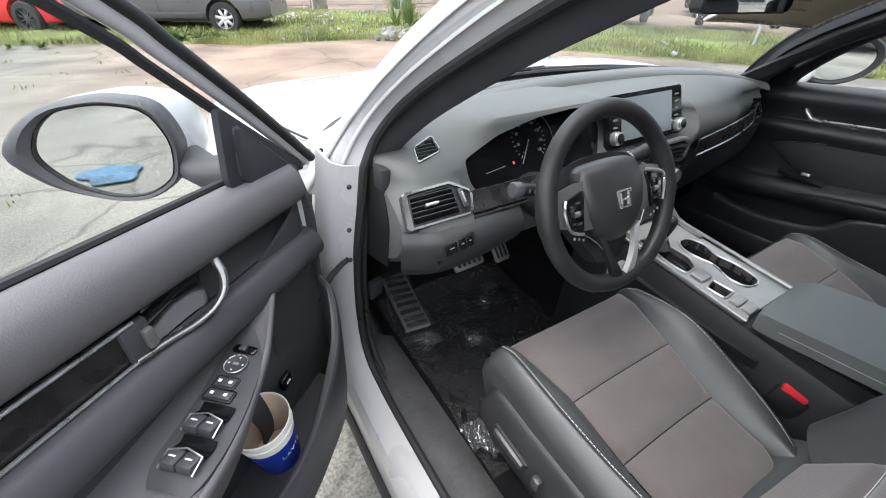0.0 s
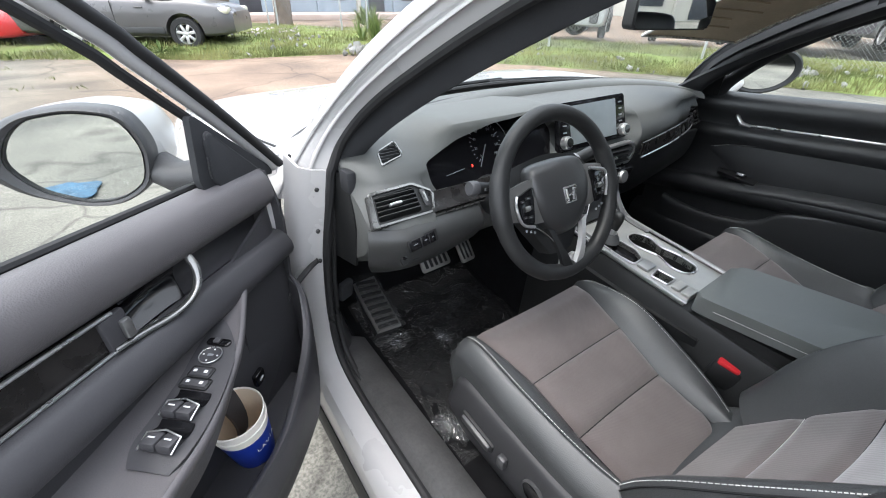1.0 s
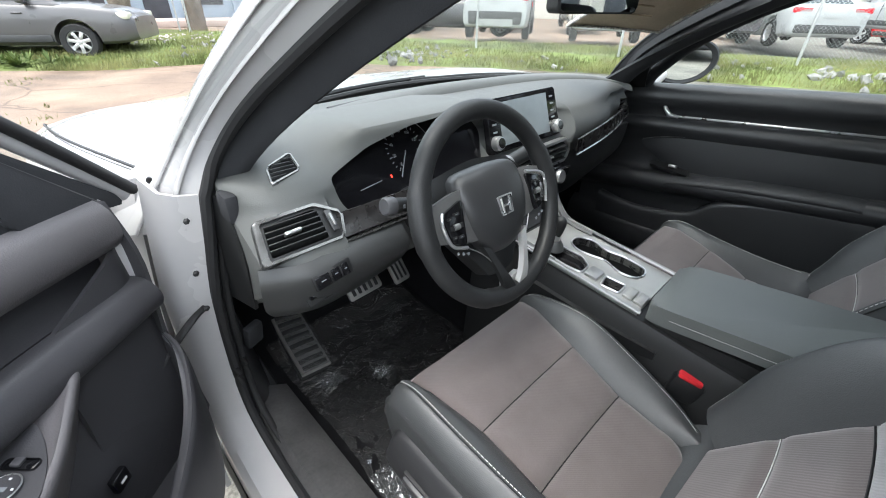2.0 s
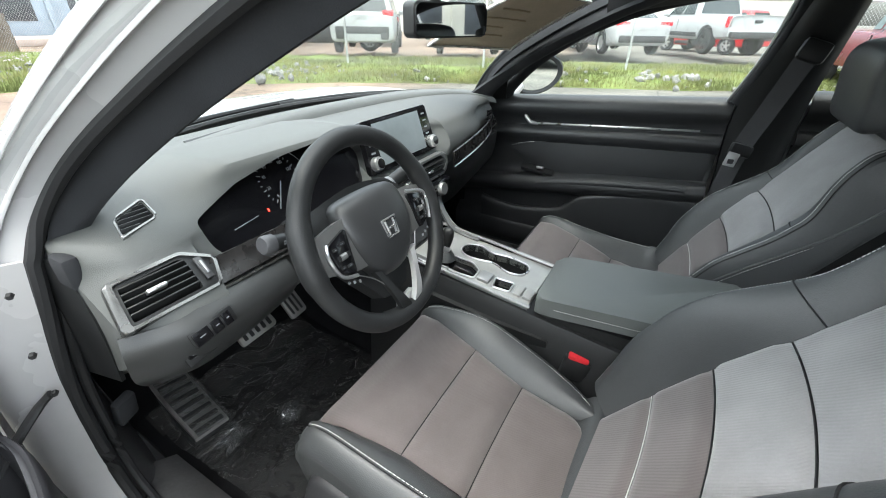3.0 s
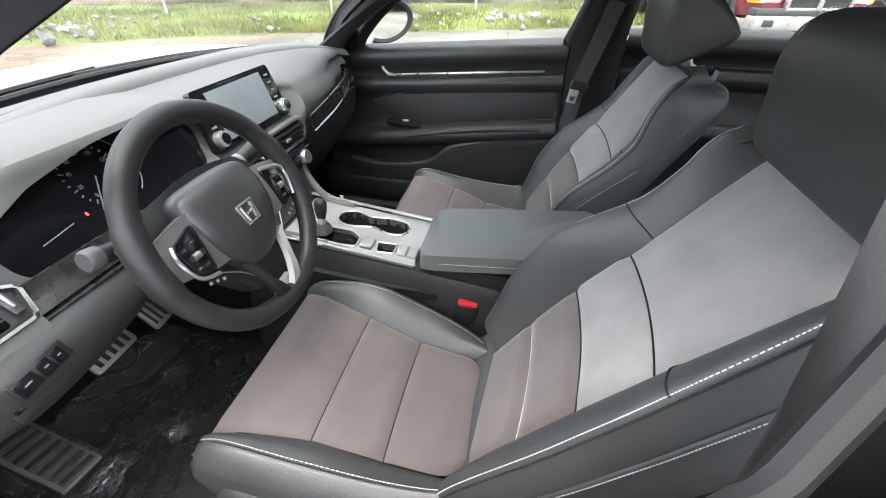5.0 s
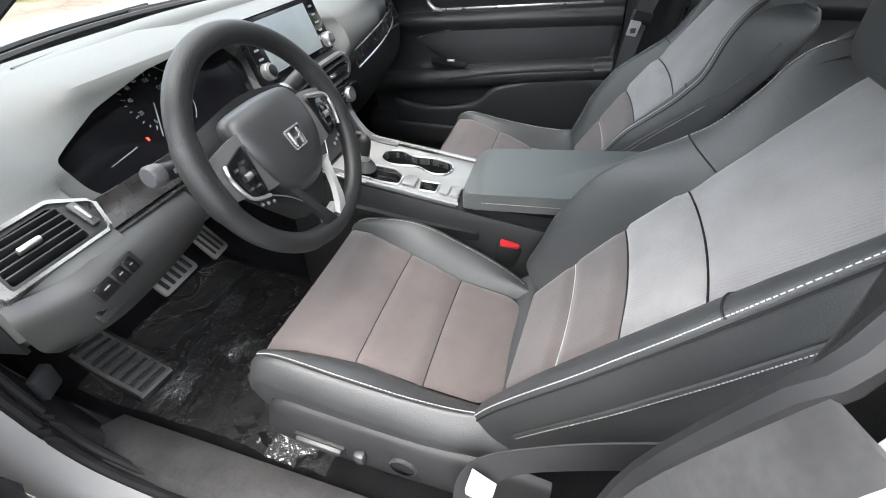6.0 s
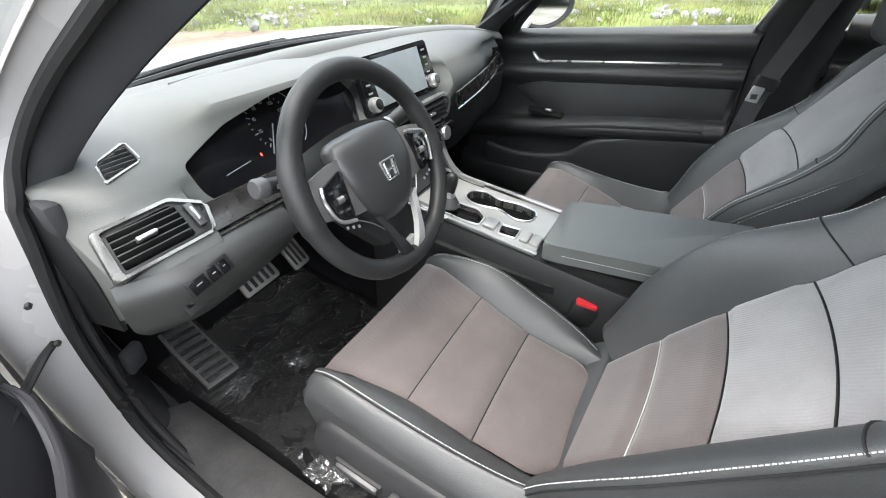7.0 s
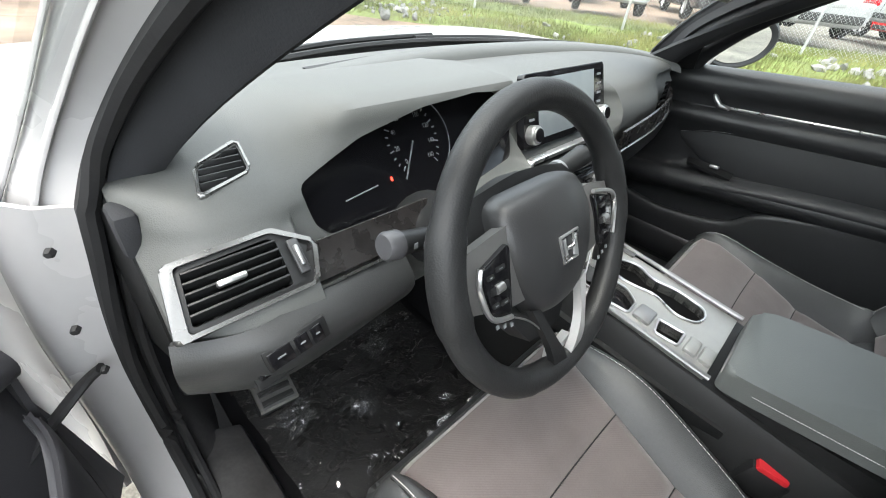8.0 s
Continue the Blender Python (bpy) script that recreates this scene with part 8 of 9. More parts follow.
part("top_rail", tube([(p[0], p[1], 1.66) for p in FENCE], 0.020, n=8), STEEL, fence)
a_, b_ = FENCE[0], FENCE[-1]
LEN = float(np.linalg.norm(b_ - a_))
fx = (b_ - a_) / LEN
V, F = [], []
for s in (-1, 1):
    for q in np.arange(-1.6, LEN + 1.6, 0.075):
        lo = (q, 0.12) if True else None
        x0, x1 = q, q + s * 1.54
        z0, z1 = 0.12, 1.66
        for lim, sign in ((0, 1), (LEN, -1)):
            pass
        if min(x0, x1) < 0 or max(x0, x1) > LEN:
            continue
        nrm = np.array((-fx[1], fx[0], 0)) * 0.0016
        for (u0, w0), (u1, w1) in (((x0, z0), (x1, z1)),):
            P0 = np.array((*(a_ + fx * u0), w0))
            P1 = np.array((*(a_ + fx * u1), w1))
            sd = np.array((fx[0] * -s, fx[1] * -s, 1.0)) * 0.0012
            k = len(V)
            for P in (P0, P1):
                V += [tuple(P + nrm), tuple(P - nrm + sd), tuple(P - nrm - sd)]
            F += [(k, k + 1, k + 4, k + 3), (k + 1, k + 2, k + 5, k + 4), (k + 2, k, k + 3, k + 5)]
wm_ = bpy.data.meshes.new("wire_mesh")
wm_.from_pydata(V, [], F)
wm_.materials.append(STEEL)
wire = new("wire_mesh", wm_)
WORLD_OF[wire.name] = Matrix.Identity(4)
wire.parent = fence
wire.matrix_parent_inverse = WORLD_OF[fence.name].inverted()
# second fence ahead of the car, before the building
f2 = [np.array((-2.5 + 3.1 * k, 17.0 - 0.55 * k)) for k in range(4)]
fence2 = thing("wire_fence", (f2[0][0], f2[0][1], 0.1), "thin galvanised fence posts before the building", "fence")
for p in f2:
    part("post", tube([(p[0], p[1], 0.0), (p[0] + 0.03, p[1], 1.8)], 0.03, n=8), STEEL, fence2)
part("top_rail", tube([(p[0], p[1], 1.72) for p in f2], 0.02, n=6), STEEL, fence2)

# plants
LEAF = mat("leaf_green", (0.075, 0.13, 0.03), 0.6, 0, 0.35, 6, 60, 0.1, 0.3, 0, 0.002, 0, (0.13, 0.17, 0.05), 0.1)
BARK = mat("palm_bark", (0.19, 0.16, 0.13), 0.95, 0, 0.4, 5, 40, 0.7, 0.1, 0, 0.02)


def leaf_blades(bm, c, n, length, width, up_lo, up_hi, droop):
    for k in range(n):
        a = rng.uniform(0, 2 * math.pi)
        e = rng.uniform(up_lo, up_hi)
        L = length * rng.uniform(0.7, 1.1)
        d = np.array((math.cos(a) * math.cos(e), math.sin(a) * math.cos(e), math.sin(e)))
        s = np.array((-math.sin(a), math.cos(a), 0)) * width
        rows = []
        for f, w in ((0, 0.6), (0.35, 1.0), (0.7, 0.7), (1.0, 0.05)):
            p = np.array(c) + d * L * f - np.array((0, 0, droop * L * f * f))
            rows.append([p - s * w, p + np.array((0, 0, -0.25 * width)), p + s * w])
        grid(np.array(rows), bm=bm)
    return bm


def palm(at, h, r):
    t = thing("palm_tree", at, "palm tree with rough grey-brown trunk", "tree", "palms")
    x, y, z = at
    path = [(x + 0.04 * math.sin(f * 5), y, z - 0.1 + h * f) for f in np.linspace(0, 1, 24)]
    part("trunk", tube(path, [r * (1.25 - 0.45 * f + 0.09 * (k % 2)) for k, f in enumerate(np.linspace(0, 1, 24))], n=14), BARK, t)
    part("crown", leaf_blades(bmesh.new(), (x, y, z + h), 46, 1.9, 0.10, -0.2, 1.3, 0.5), LEAF, t, "drooping green fronds")


palm((2.3, 17.6, 0.1), 3.6, 0.26)
palm((4.6, 18.2, 0.1), 3.8, 0.26)


def clump(name, at, n, length, width, lo, hi, droop, label, lumps=1, spread=0.0):
    t = thing(name, at, label, "plant")
    bm = bmesh.new()
    for _ in range(lumps):
        c = (at[0] + rng.normal(0, spread) if spread else at[0], at[1] + (rng.normal(0, spread) if spread else 0), at[2])
        leaf_blades(bm, c, n, length, width, lo, hi, droop)
    part("leaves", bm, LEAF, t, "narrow green leaves")


clump("yucca", (7.2, 16.4, 0.15), 40, 0.9, 0.03, 0.2, 1.5, 0.15, "spiky yucca with narrow upright leaves", 3, 0.25)
clump("yucca", (9.2, 15.6, 0.15), 30, 0.7, 0.03, 0.2, 1.5, 0.2, "spiky yucca with narrow upright leaves", 2, 0.25)
clump("tall_weed", (4.55, 10.6, 0.08), 26, 0.85, 0.012, 0.9, 1.55, 0.12, "tall thin green weed clump beside the concrete", 5, 0.12)
clump("low_bush", (-0.75, 11.2, 0.05), 26, 0.32, 0.02, 0.1, 1.4, 0.2, "low green bush before the grey suv", 9, 0.25)
clump("low_bush", (0.1, 10.9, 0.05), 24, 0.22, 0.016, 0.1, 1.4, 0.3, "low green bush before the grey suv", 6, 0.22)
clump("low_bush", (-3.2, 11.3, 0.03), 24, 0.18, 0.016, 0.1, 1.4, 0.3, "low green weeds at the edge of the concrete", 6, 0.3)

# buildings and trees that close the distance
WALL = mat("blue_grey_wall", (0.30, 0.36, 0.42), 0.8, 0, 0.18, 0.8, 20, 0.2, 0.2, 0, 0.01)
PALE = mat("pale_stucco", (0.52, 0.50, 0.45), 0.85, 0, 0.12, 0.5, 14, 0.2, 0.2, 0, 0.01)
DARKGAP = mat("dark_opening", (0.04, 0.045, 0.055), 0.4, 0, 0.2, 2, 20, 0.0)
PAVE = mat("pinkish_paving", (0.46, 0.37, 0.32), 0.85, 0, 0.15, 1, 20, 0.2)
top("kerb_walk", box((4, 24.2, 0.14), (36, 3.0, 0.28), 0.03), PAVE, "pinkish paved walk before the low building", "pavement", kind="structure")


def building(at, size, n, wall_m, label, rot=0.0):
    b = thing("low_building", at, label, "building")
    M = Matrix.Translation(at) @ Matrix.Rotation(rot, 4, "Z")

    def bp_(nm, bm, m_, par=b, lab=""):
        bmesh.ops.transform(bm, matrix=M, verts=bm.verts)
        return part(nm, bm, m_, par, lab)

    w, d, h = size
    bp_("wall", box((0, 0, h / 2), (w, d, h), 0.02), wall_m)
    bp_("roof", box((0, 0, h + 0.12), (w + 0.6, d + 0.6, 0.24), 0.04), PALE, b, "flat pale roof edge")
    for k in range(n):
        x = -w / 2 + w * (k + 0.5) / n
        ww = w / n * (0.34 + 0.2 * ((k * 7) % 3) / 2)
        o = bp_("door" if k % 3 == 1 else "window", box((x, -d / 2 - 0.01, 1.15 if k % 3 == 1 else 1.5), (ww, 0.06, 2.1 if k % 3 == 1 else 1.3), 0.01), DARKGAP)
        bp_("frame", box((x, -d / 2 - 0.05, 2.25), (ww + 0.16, 0.08, 0.10), 0.01), PALE, o)
        bp_("pilaster", box((x + w / n / 2, -d / 2 - 0.08, h / 2), (0.22, 0.16, h), 0.01), PALE if k % 2 else wall_m)


building((4, 29.0, 0.0), (34, 7, 3.4), 14, WALL, "low blue-grey building with dark openings behind palms")
building((40, 16, 0.0), (12, 44, 4.2), 5, PALE, "long pale building far beyond the parked cars", 0.0)
building((18, -34, 0.0), (40, 9, 4.0), 10, PALE, "pale low building far behind the red pickup", math.pi)
building((-30, 4, 0.0), (9, 40, 4.0), 4, PALE, "pale low building across the lot", 0.0)


def tree(at, h, r):
    t = thing("tree", at, "leafy green tree far beyond the lot", "tree", "far trees")
    x, y, z = at
    bm = tube([(x, y, z), (x + 0.1, y, z + h * 0.3), (x, y + 0.1, z + h * 0.6)], [0.22, 0.16, 0.08], n=8)
    for k in range(6):
        a = k * 1.05
        tube([(x, y, z + h * 0.32), (x + r * 0.5 * math.cos(a), y + r * 0.5 * math.sin(a), z + h * (0.55 + 0.05 * (k % 3)))], [0.09, 0.03], n=6, bm=bm)
    part("trunk", bm, BARK, t)
    n = 2600
    c = rng.normal(0, 1, (14, 3)) * np.array((r * 0.5, r * 0.5, h * 0.13)) + np.array((x, y, z + h * 0.68))
    p = c[rng.integers(0, 14, n)] + rng.normal(0, 1, (n, 3)) * r * 0.2
    me = blades(p, 0.12, 0.3, 0.12, 1.2)
    me.materials.append(LEAF)
    ob = new("crown", me)
    WORLD_OF[ob.name] = Matrix.Identity(4)
    ob.parent = t
    ob.matrix_parent_inverse = WORLD_OF[t.name].inverted()
    ob["label"] = "uneven crown of small leaves"


for x, y, h in ((11, 26, 6), (19, 24, 7), (27, 13, 6), (30, -8, 7), (24, -19, 7), (17, -22, 6.5), (-14, 22, 7), (-8, 26, 6), (-24, -10, 7)):
    tree((x, y, 0.0), h, h * 0.36)

# ---- small things inside the car ----
def ribbon(path, width, n=24, thick=0.0018):
    P = crom(path, n)
    w = np.asarray(width, float)
    W = crom(w, n) if w.ndim == 2 else np.tile(w, (n, 1))
    return slab(np.stack([P - W / 2, P, P + W / 2], 1), thick)


def film_mat(name, tint, gloss, scale, bump, milk=0.07):
    """Thin crumpled plastic film."""
    m = glass(name, tint, gloss)
    N, L = m.node_tree.nodes, m.node_tree.links
    co, a, b = N.new("ShaderNodeTexCoord"), N.new("ShaderNodeTexNoise"), N.new("ShaderNodeTexNoise")
    a.inputs["Scale"].default_value, a.inputs["Detail"].default_value, a.inputs["Distortion"].default_value = scale, 6, 2.2
    bp = N.new("ShaderNodeBump")
    bp.inputs["Strength"].default_value, bp.inputs["Distance"].default_value = bump, 0.03
    L.new(co.outputs["Object"], a.inputs["Vector"])
    L.new(a.outputs["Fac"], bp.inputs["Height"])
    N.remove(b)
    for q in N:
        if q.bl_idname in ("ShaderNodeBsdfGlossy", "ShaderNodeLayerWeight"):
            L.new(bp.outputs["Normal"], q.inputs["Normal"])
        if q.bl_idname == "ShaderNodeBsdfGlossy":
            q.inputs["Roughness"].default_value = 0.12
    # a little milkiness
    out = [q for q in N if q.bl_idname == "ShaderNodeOutputMaterial"][0]
    src = out.inputs["Surface"].links[0].from_socket
    df, mx = N.new("ShaderNodeBsdfDiffuse"), N.new("ShaderNodeMixShader")
    df.inputs["Color"].default_value = (0.5, 0.5, 0.5, 1)
    mx.inputs[0].default_value = milk
    L.new(src, mx.inputs[1])
    L.new(df.outputs[0], mx.inputs[2])
    L.new(mx.outputs[0], out.inputs["Surface"])
    return m


# floor mat and its plastic cover
MATCLOTH = mat("floor_mat", (0.034, 0.032, 0.031), 0.95, 0, 0.35, 9, 700, 0.5, 0.1)


def floor_z(y):
    return float(np.interp(y, [-0.6, 0.0, 0.30, 0.46, 0.60], [0.33, 0.335, 0.347, 0.364, 0.410]))


OUT = roundpoly([(-0.605, -0.02), (-0.16, -0.02), (-0.15, 0.40), (-0.20, 0.55), (-0.44, 0.56), (-0.47, 0.40), (-0.59, 0.36)], 0.03, 3)


def sheet(x0, x1, y0, y1, lift, wob, nx=50, ny=60):
    P = np.zeros((nx, ny, 3))
    for i in range(nx):
        for j in range(ny):
            x, y = x0 + (x1 - x0) * i / (nx - 1), y0 + (y1 - y0) * j / (ny - 1)
            e = 0.012 * noise.noise((x * 9, y * 9, 1))
            r = abs(noise.noise((x * 14 + 3 * y, y * 11, 4))) ** 0.7
            s = abs(noise.noise((x * 40, y * 33 + 8 * x, 9)))
            q = max(0.0, 1 - abs(y - 0.05) / 0.14) * math.sin(150 * (y + 0.35 * (x + 0.40) ** 2 + 0.02 * noise.noise((x * 6, y * 6, 2))))
            P[i, j] = (x + e, y + e * 0.6, floor_z(y) + lift + wob * (0.9 * r + 0.35 * s + 0.16 * q))
    return P


top("floor_mat", slab(sheet(-0.605, -0.15, -0.05, 0.55, 0.006, 0.0, 20, 24), 0.006), MATCLOTH, "black carpet floor mat in the driver footwell", "floor mat")
cover = part("plastic_cover", grid(sheet(-0.600, -0.155, -0.045, 0.545, 0.016, 0.012, 90, 110)), film_mat("crumpled_film", (0.84, 0.84, 0.84), 2.2, 16, 1.0, 0.045))
tagged(cover, "crumpled clear plastic film with faint print over the mat", "plastic film")
PRINT = plain("dark_print", (0.006, 0.006, 0.006), 0.6)
for cx_, cy_, rz_ in ((-0.50, 0.27, 12), (-0.30, 0.33, 16), (-0.42, 0.12, 10)):
    for k, wd in enumerate(("REMOVE", "COVER")):
        text_part("print", wd, 0.030, pose(cx_ + 0.008 * k, cy_ - 0.034 * k, floor_z(cy_ - 0.034 * k) + 0.0255, 3, 0, rz_), PRINT, cover, 0.0004)
    bm = bmesh.new()
    for k in range(2):
        for q in range(5):
            box((cx_ - 0.05 + 0.026 * q, cy_ + 0.035 + 0.018 * k, floor_z(cy_ + 0.04) + 0.026), (0.018, 0.008, 0.001), 0, Euler((0, 0, radians(rz_))).to_matrix(), bm=bm)
    part("print_block", bm, PRINT, cover)
# crumpled scraps of film
SCRAP = film_mat("bright_film", (0.92, 0.94, 0.95), 2.2, 30, 0.6)


def scrap(at, size, seed, label, category="plastic film", m_=None):
    n = 14
    P = np.zeros((n, n, 3))
    for i in range(n):
        for j in range(n):
            u, v = i / (n - 1) - 0.5, j / (n - 1) - 0.5
            k = 1 + 0.6 * noise.noise((u * 3 + seed, v * 3, 2))
            P[i, j] = (at[0] + u * size * k + 0.2 * size * noise.noise((v * 4, seed, 1)), at[1] + v * size * k, at[2] + size * 0.22 * abs(noise.noise((u * 6 + seed, v * 5, 7))) + 0.002)
    return top("plastic_scrap", grid(P), m_ or SCRAP, label, category, smooth=False)


for k, (x, y, z, s) in enumerate(((-0.575, 0.055, 0.360, 0.055), (-0.56, 0.01, 0.360, 0.04), (-0.30, 0.40, 0.378, 0.06), (-0.41, 0.30, 0.368, 0.05), (-0.25, 0.46, 0.385, 0.05), (-0.53, 0.36, 0.372, 0.06))):
    scrap((x, y, z), s, 3.1 * k, "crumpled shiny scrap of clear film on the mat")
# foot rest: metal plate with rubber ribs
FR = np.array([[(-0.583, 0.392, 0.395), (-0.508, 0.385, 0.392)], [(-0.570, 0.52, 0.408), (-0.492, 0.51, 0.405)], [(-0.555, 0.640, 0.430), (-0.480, 0.620, 0.428)]]) + np.array((0, 0, 0.012))
FOOTALU = mat("worn_metal", (0.36, 0.35, 0.33), 0.33, 0.6, 0.2, 20, 300, 0.1)
foot = thing("foot_rest", (-0.53, 0.5, 0.40), "brushed metal foot rest with black rubber ribs", "pedal")
Pf = net(FR, 30, 8)
part("plate", slab(Pf, 0.010), FOOTALU, foot, "brushed metal plate")
for k in range(8):
    q = Pf[2 + 3 * k]
    a, b = q[0] * 0.90 + q[-1] * 0.10, q[0] * 0.10 + q[-1] * 0.90
    part("rib", tube([a + (0, 0, 0.003), (a + b) / 2 + (0, 0, 0.004), b + (0, 0, 0.003)], 0.0075, n=8, squash=0.55), RUBBER, foot)
part("wedge", slab(net(FR + np.array((0, 0.012, -0.012)), 12, 4), 0.05), HARD, foot)
fl = part("foot_rest_film", grid(net(FR + np.array((0.004, -0.01, 0.010)), 16, 10)), SCRAP)
tagged(fl, "loose clear film over the metal foot rest", "plastic film")
# pedals
bp_ = thing("brake_pedal", (-0.38, 0.42, 0.58), "metal brake pedal with black rubber bars", "pedal", "pedals")
PM = frame_of((-0.385, 0.400, 0.585), (1, 0.05, 0), (0, 0.65, 0.76))
part("pad", prism(roundpoly([(-0.050, -0.032), (0.050, -0.032), (0.046, 0.032), (-0.046, 0.032)], 0.010), 0.008, PM, 0.002), FOOTALU, bp_, "brushed metal pad")
for k in range(5):
    part("rib", box(PM @ Vector((-0.034 + 0.017 * k, 0, 0.009)), (0.009, 0.046, 0.004), 0.0015, PM.to_3x3()), RUBBER, bp_)
part("arm", tube([PM @ Vector((0, 0, 0)), PM @ Vector((0.01, 0.10, -0.06)), (-0.37, 0.55, 0.76)], 0.009, n=8), HARD, bp_)
ap_ = thing("accelerator_pedal", (-0.27, 0.42, 0.58), "metal accelerator pedal with rubber strips", "pedal", "pedals")
AM = frame_of((-0.275, 0.402, 0.590), (1, 0.05, 0.05), (0, 0.60, 0.80))
part("pad", prism(roundpoly([(-0.026, -0.050), (0.024, -0.050), (0.026, 0.045), (-0.022, 0.045)], 0.008), 0.008, AM, 0.002), FOOTALU, ap_, "brushed metal pad")
for k in range(3):
    part("rib", box(AM @ Vector((-0.015 + 0.014 * k, 0, 0.009)), (0.006, 0.080, 0.004), 0.0015, AM.to_3x3()), RUBBER, ap_)
part("arm", tube([AM @ Vector((0, 0.03, 0)), AM @ Vector((0.0, 0.14, -0.06)), (-0.27, 0.56, 0.76)], 0.009, n=8), HARD, ap_)
# bonnet release
rl = thing("release_lever", (-0.665, 0.37, 0.60), "black bonnet release lever with a white mark", "lever")
part("lever", box((-0.664, 0.385, 0.600), (0.040, 0.020, 0.055), 0.006, Euler((0.2, 0, 0.4)).to_matrix()), TRIMDARK, rl)
part("lever_mark", box((-0.668, 0.3735, 0.610), (0.016, 0.002, 0.007), 0.0005, Euler((0.2, 0.3, 0.4)).to_matrix()), ICON, rl)

# rear-view mirror
rv = thing("rear_view_mirror", (0.02, 0.10, 1.215), "black framed rear-view mirror on the windscreen", "mirror")
VM = frame_of((0.022, 0.098, 1.218), (0.965, -0.26, 0.0), (0.0, 0.0, 1.0))
ol = roundpoly([(-0.108, -0.024), (-0.100, -0.031), (0.100, -0.031), (0.108, -0.024), (0.108, 0.026), (0.098, 0.033), (-0.098, 0.033), (-0.108, 0.026)], 0.014, 4)
part("housing", prism(ol, 0.030, VM @ Matrix.Translation((0, 0, -0.030)), 0.004), HARD, rv, "black plastic housing")
part("mirror_glass", prism([(x * 0.955, y * 0.90) for x, y in ol], 0.0025, VM @ Matrix.Translation((0, 0, 0.0002))), MIRROR, rv, "tinted mirror glass")
part("stem", tube([VM @ Vector((0, 0.01, -0.03)), (0.01, 0.14, 1.262), (0.01, 0.12, 1.29)], [0.012, 0.010, 0.016], n=12), HARD, rv)
part("sensor_box", slab(net([[(-0.10, 0.075, 1.292), (0.02, 0.07, 1.296), (0.14, 0.075, 1.292)], [(-0.09, 0.03, 1.300), (0.02, 0.03, 1.286), (0.13, 0.03, 1.300)], [(-0.08, -0.06, 1.335), (0.02, -0.06, 1.320), (0.12, -0.06, 1.335)]], 12, 12), 0.03), HARD, rv, "black sensor housing above the mirror")

# paper sheet on the windscreen, with a clear border
wsn = net([WB, WM, WT], 80, 120)
c0, c1, r0, r1 = 87, 113, 34, 62
ps = wsn[r0:r1, c0:c1] + np.array((0, -0.008, -0.008))
pap = top("paper_sheet", slab(ps, 0.0015), mat("tan_paper", (0.50, 0.42, 0.31), 0.8, 0, 0.10, 10, 120, 0.1, 0.2), "tan paper sheet in a clear sleeve on the windscreen", "paper")
edge = np.vstack([ps[0], ps[1:, -1], ps[-1, ::-1][1:], ps[::-1, 0][1:-1]])
part("sleeve_edge", tube(edge + np.array((0, -0.003, -0.003)), 0.004, closed=True, n=6), mat("shiny_edge", (0.62, 0.60, 0.56), 0.2, 0.3, 0.5, 120, 200, 0.0), pap, "shiny border")
bm = bmesh.new()
for k in range(4):
    a, b = ps[7 + 4 * k, 5], ps[7 + 4 * k, 18 - 3 * (k % 2)]
    tube([a + (0, -0.003, -0.003), (a + b) / 2 + (0, -0.003, -0.002), b + (0, -0.003, -0.003)], 0.0022, n=4, bm=bm)
part("print_block", bm, mat("faded_print", (0.37, 0.29, 0.19), 0.8), pap, "faded lines of print")
# sun visor with a white label
vz = thing("sun_visor", (0.36, -0.14, 1.33), "dark cloth sun visor with a pale warning label", "sun visor")
part("visor", slab(net([[(0.16, -0.115, 1.334), (0.36, -0.14, 1.328), (0.53, -0.185, 1.316)], [(0.16, -0.19, 1.346), (0.36, -0.21, 1.340), (0.53, -0.25, 1.326)]], 8, 14), 0.016), HEADLINER, vz)
part("label", slab(net([[(0.41, -0.150, 1.3215), (0.48, -0.170, 1.3165)], [(0.41, -0.185, 1.328), (0.48, -0.205, 1.322)]], 4, 4), -0.002), ICON, vz, "pale printed label")

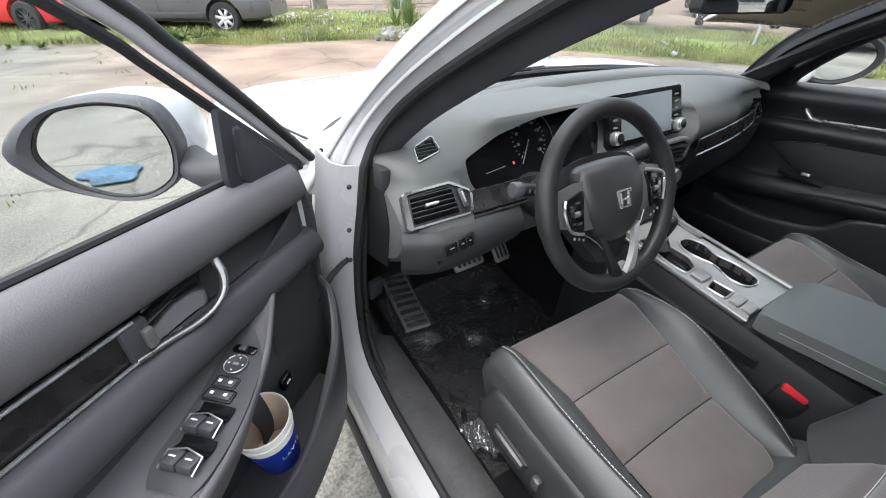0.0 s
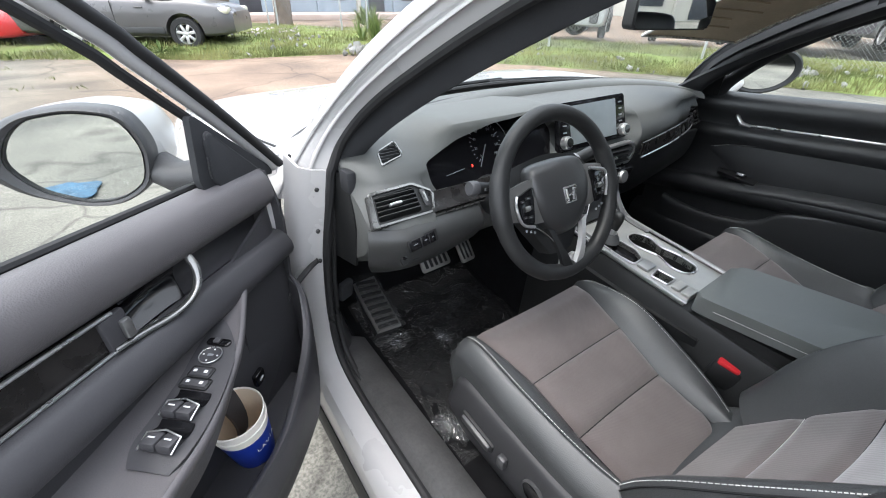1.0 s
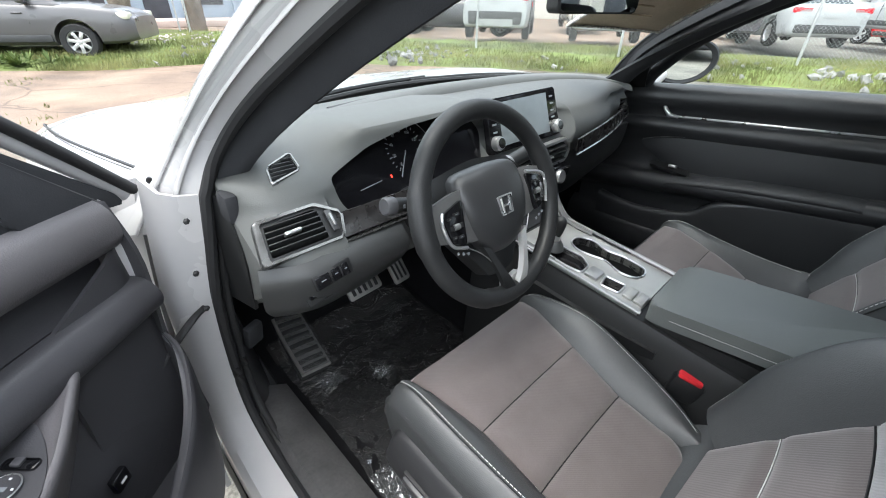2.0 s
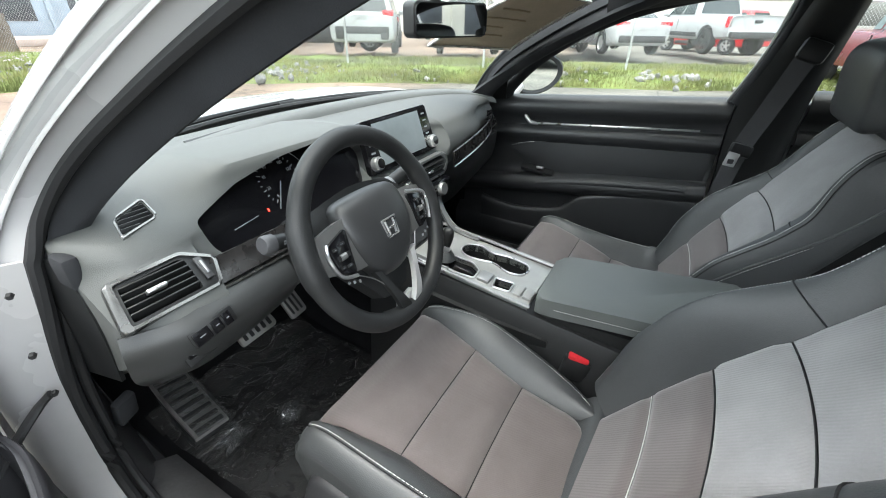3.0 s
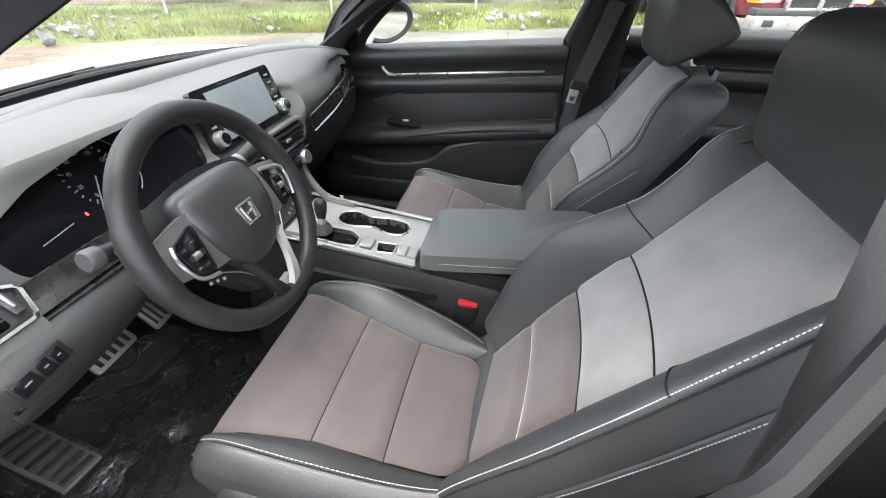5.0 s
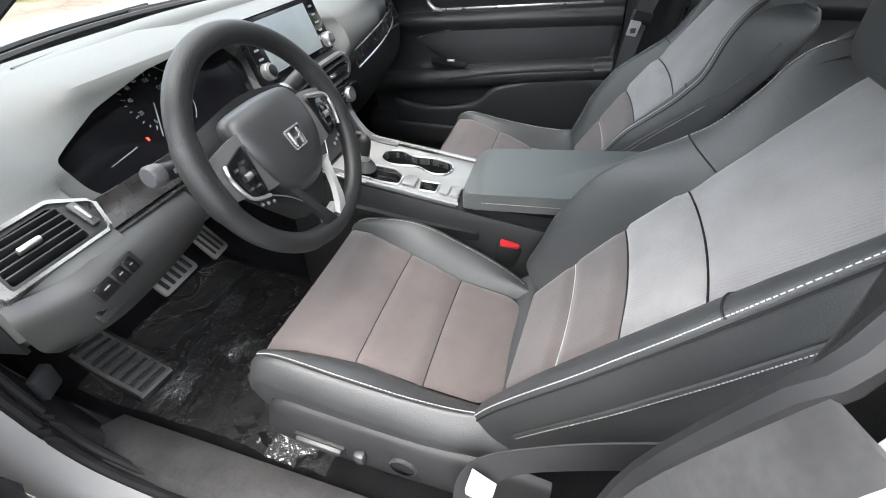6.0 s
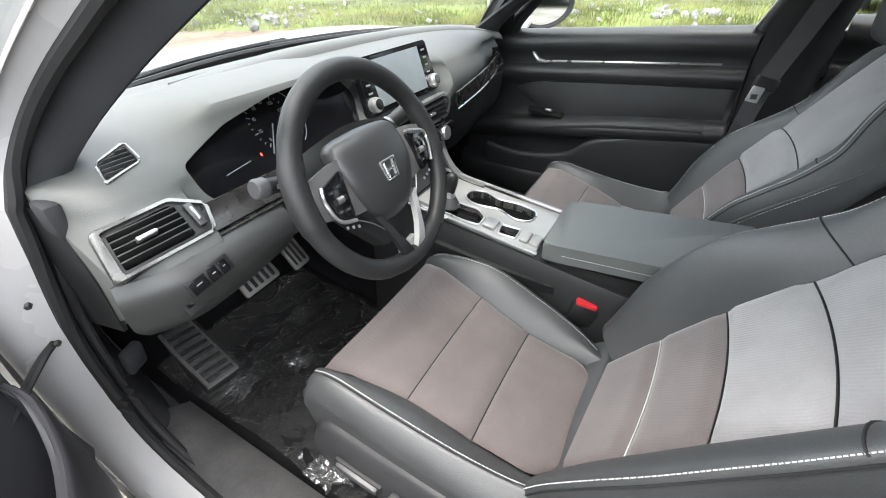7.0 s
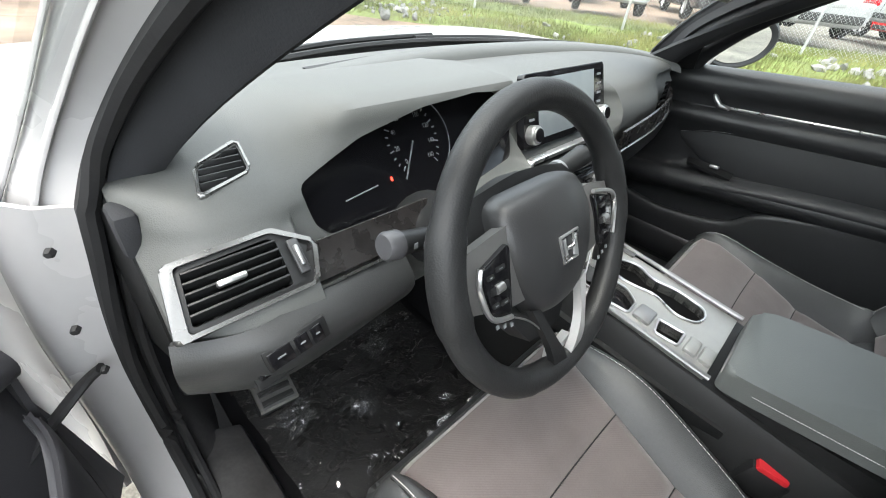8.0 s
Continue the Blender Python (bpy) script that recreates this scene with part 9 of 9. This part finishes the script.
# seat belts
sb = thing("seat_belt", (0.62, -0.55, 0.9), "black webbing seat belt on the centre pillar", "seat belt", "seat belts")
part("webbing", ribbon([(0.575, -0.590, 1.165), (0.600, -0.555, 1.02), (0.618, -0.525, 0.89), (0.628, -0.510, 0.72), (0.635, -0.50, 0.50)], (0.020, 0.042, 0.012)), BELT, sb, "black woven webbing")
part("guide", box((0.575, -0.595, 1.165), (0.030, 0.060, 0.050), 0.010, Euler((0.3, 0.2, 0)).to_matrix()), HARD, sb, "black upper belt guide")
tg = part("latch_tongue", box((0.608, -0.528, 0.905), (0.020, 0.058, 0.034), 0.006, Euler((0.2, 0.1, 0.3)).to_matrix()), HARD, sb)
tm = part("tongue_plate", box((0.590, -0.512, 0.880), (0.004, 0.032, 0.040), 0.003, Euler((0.2, 0.1, 0.3)).to_matrix()), BRIGHT, tg, "steel tongue plate")
carve(tm, box((0.590, -0.512, 0.874), (0.03, 0.016, 0.014)))
sb = thing("seat_belt", (-0.62, -0.45, 0.7), "black webbing lap belt beside the driver seat", "seat belt", "seat belts")
part("webbing", ribbon([(-0.665, -0.535, 0.935), (-0.635, -0.490, 0.845), (-0.622, -0.425, 0.765), (-0.618, -0.36, 0.685), (-0.620, -0.335, 0.60), (-0.622, -0.33, 0.46)], [(0, -0.038, -0.030), (0, -0.038, -0.030), (0, -0.036, -0.032), (0, -0.042, -0.02), (0, -0.047, 0), (0, -0.047, 0)]), BELT, sb, "black woven webbing")
part("belt_tag", slab(net([[(-0.628, -0.335, 0.685), (-0.628, -0.365, 0.66)], [(-0.640, -0.330, 0.655), (-0.640, -0.362, 0.635)], [(-0.636, -0.330, 0.62), (-0.636, -0.360, 0.605)]], 8, 5), 0.001), ICON, sb, "white paper belt tag")
sb = thing("seat_belt", (-0.62, -0.55, 0.9), "black webbing shoulder belt on the driver's centre pillar", "seat belt", "seat belts")
part("webbing", ribbon([(-0.575, -0.610, 1.17), (-0.630, -0.580, 1.02), (-0.668, -0.545, 0.93)], (-0.020, 0.042, 0.012)), BELT, sb, "black woven webbing")
part("guide", box((-0.575, -0.612, 1.17), (0.030, 0.060, 0.050), 0.010, Euler((0.3, -0.2, 0)).to_matrix()), HARD, sb)
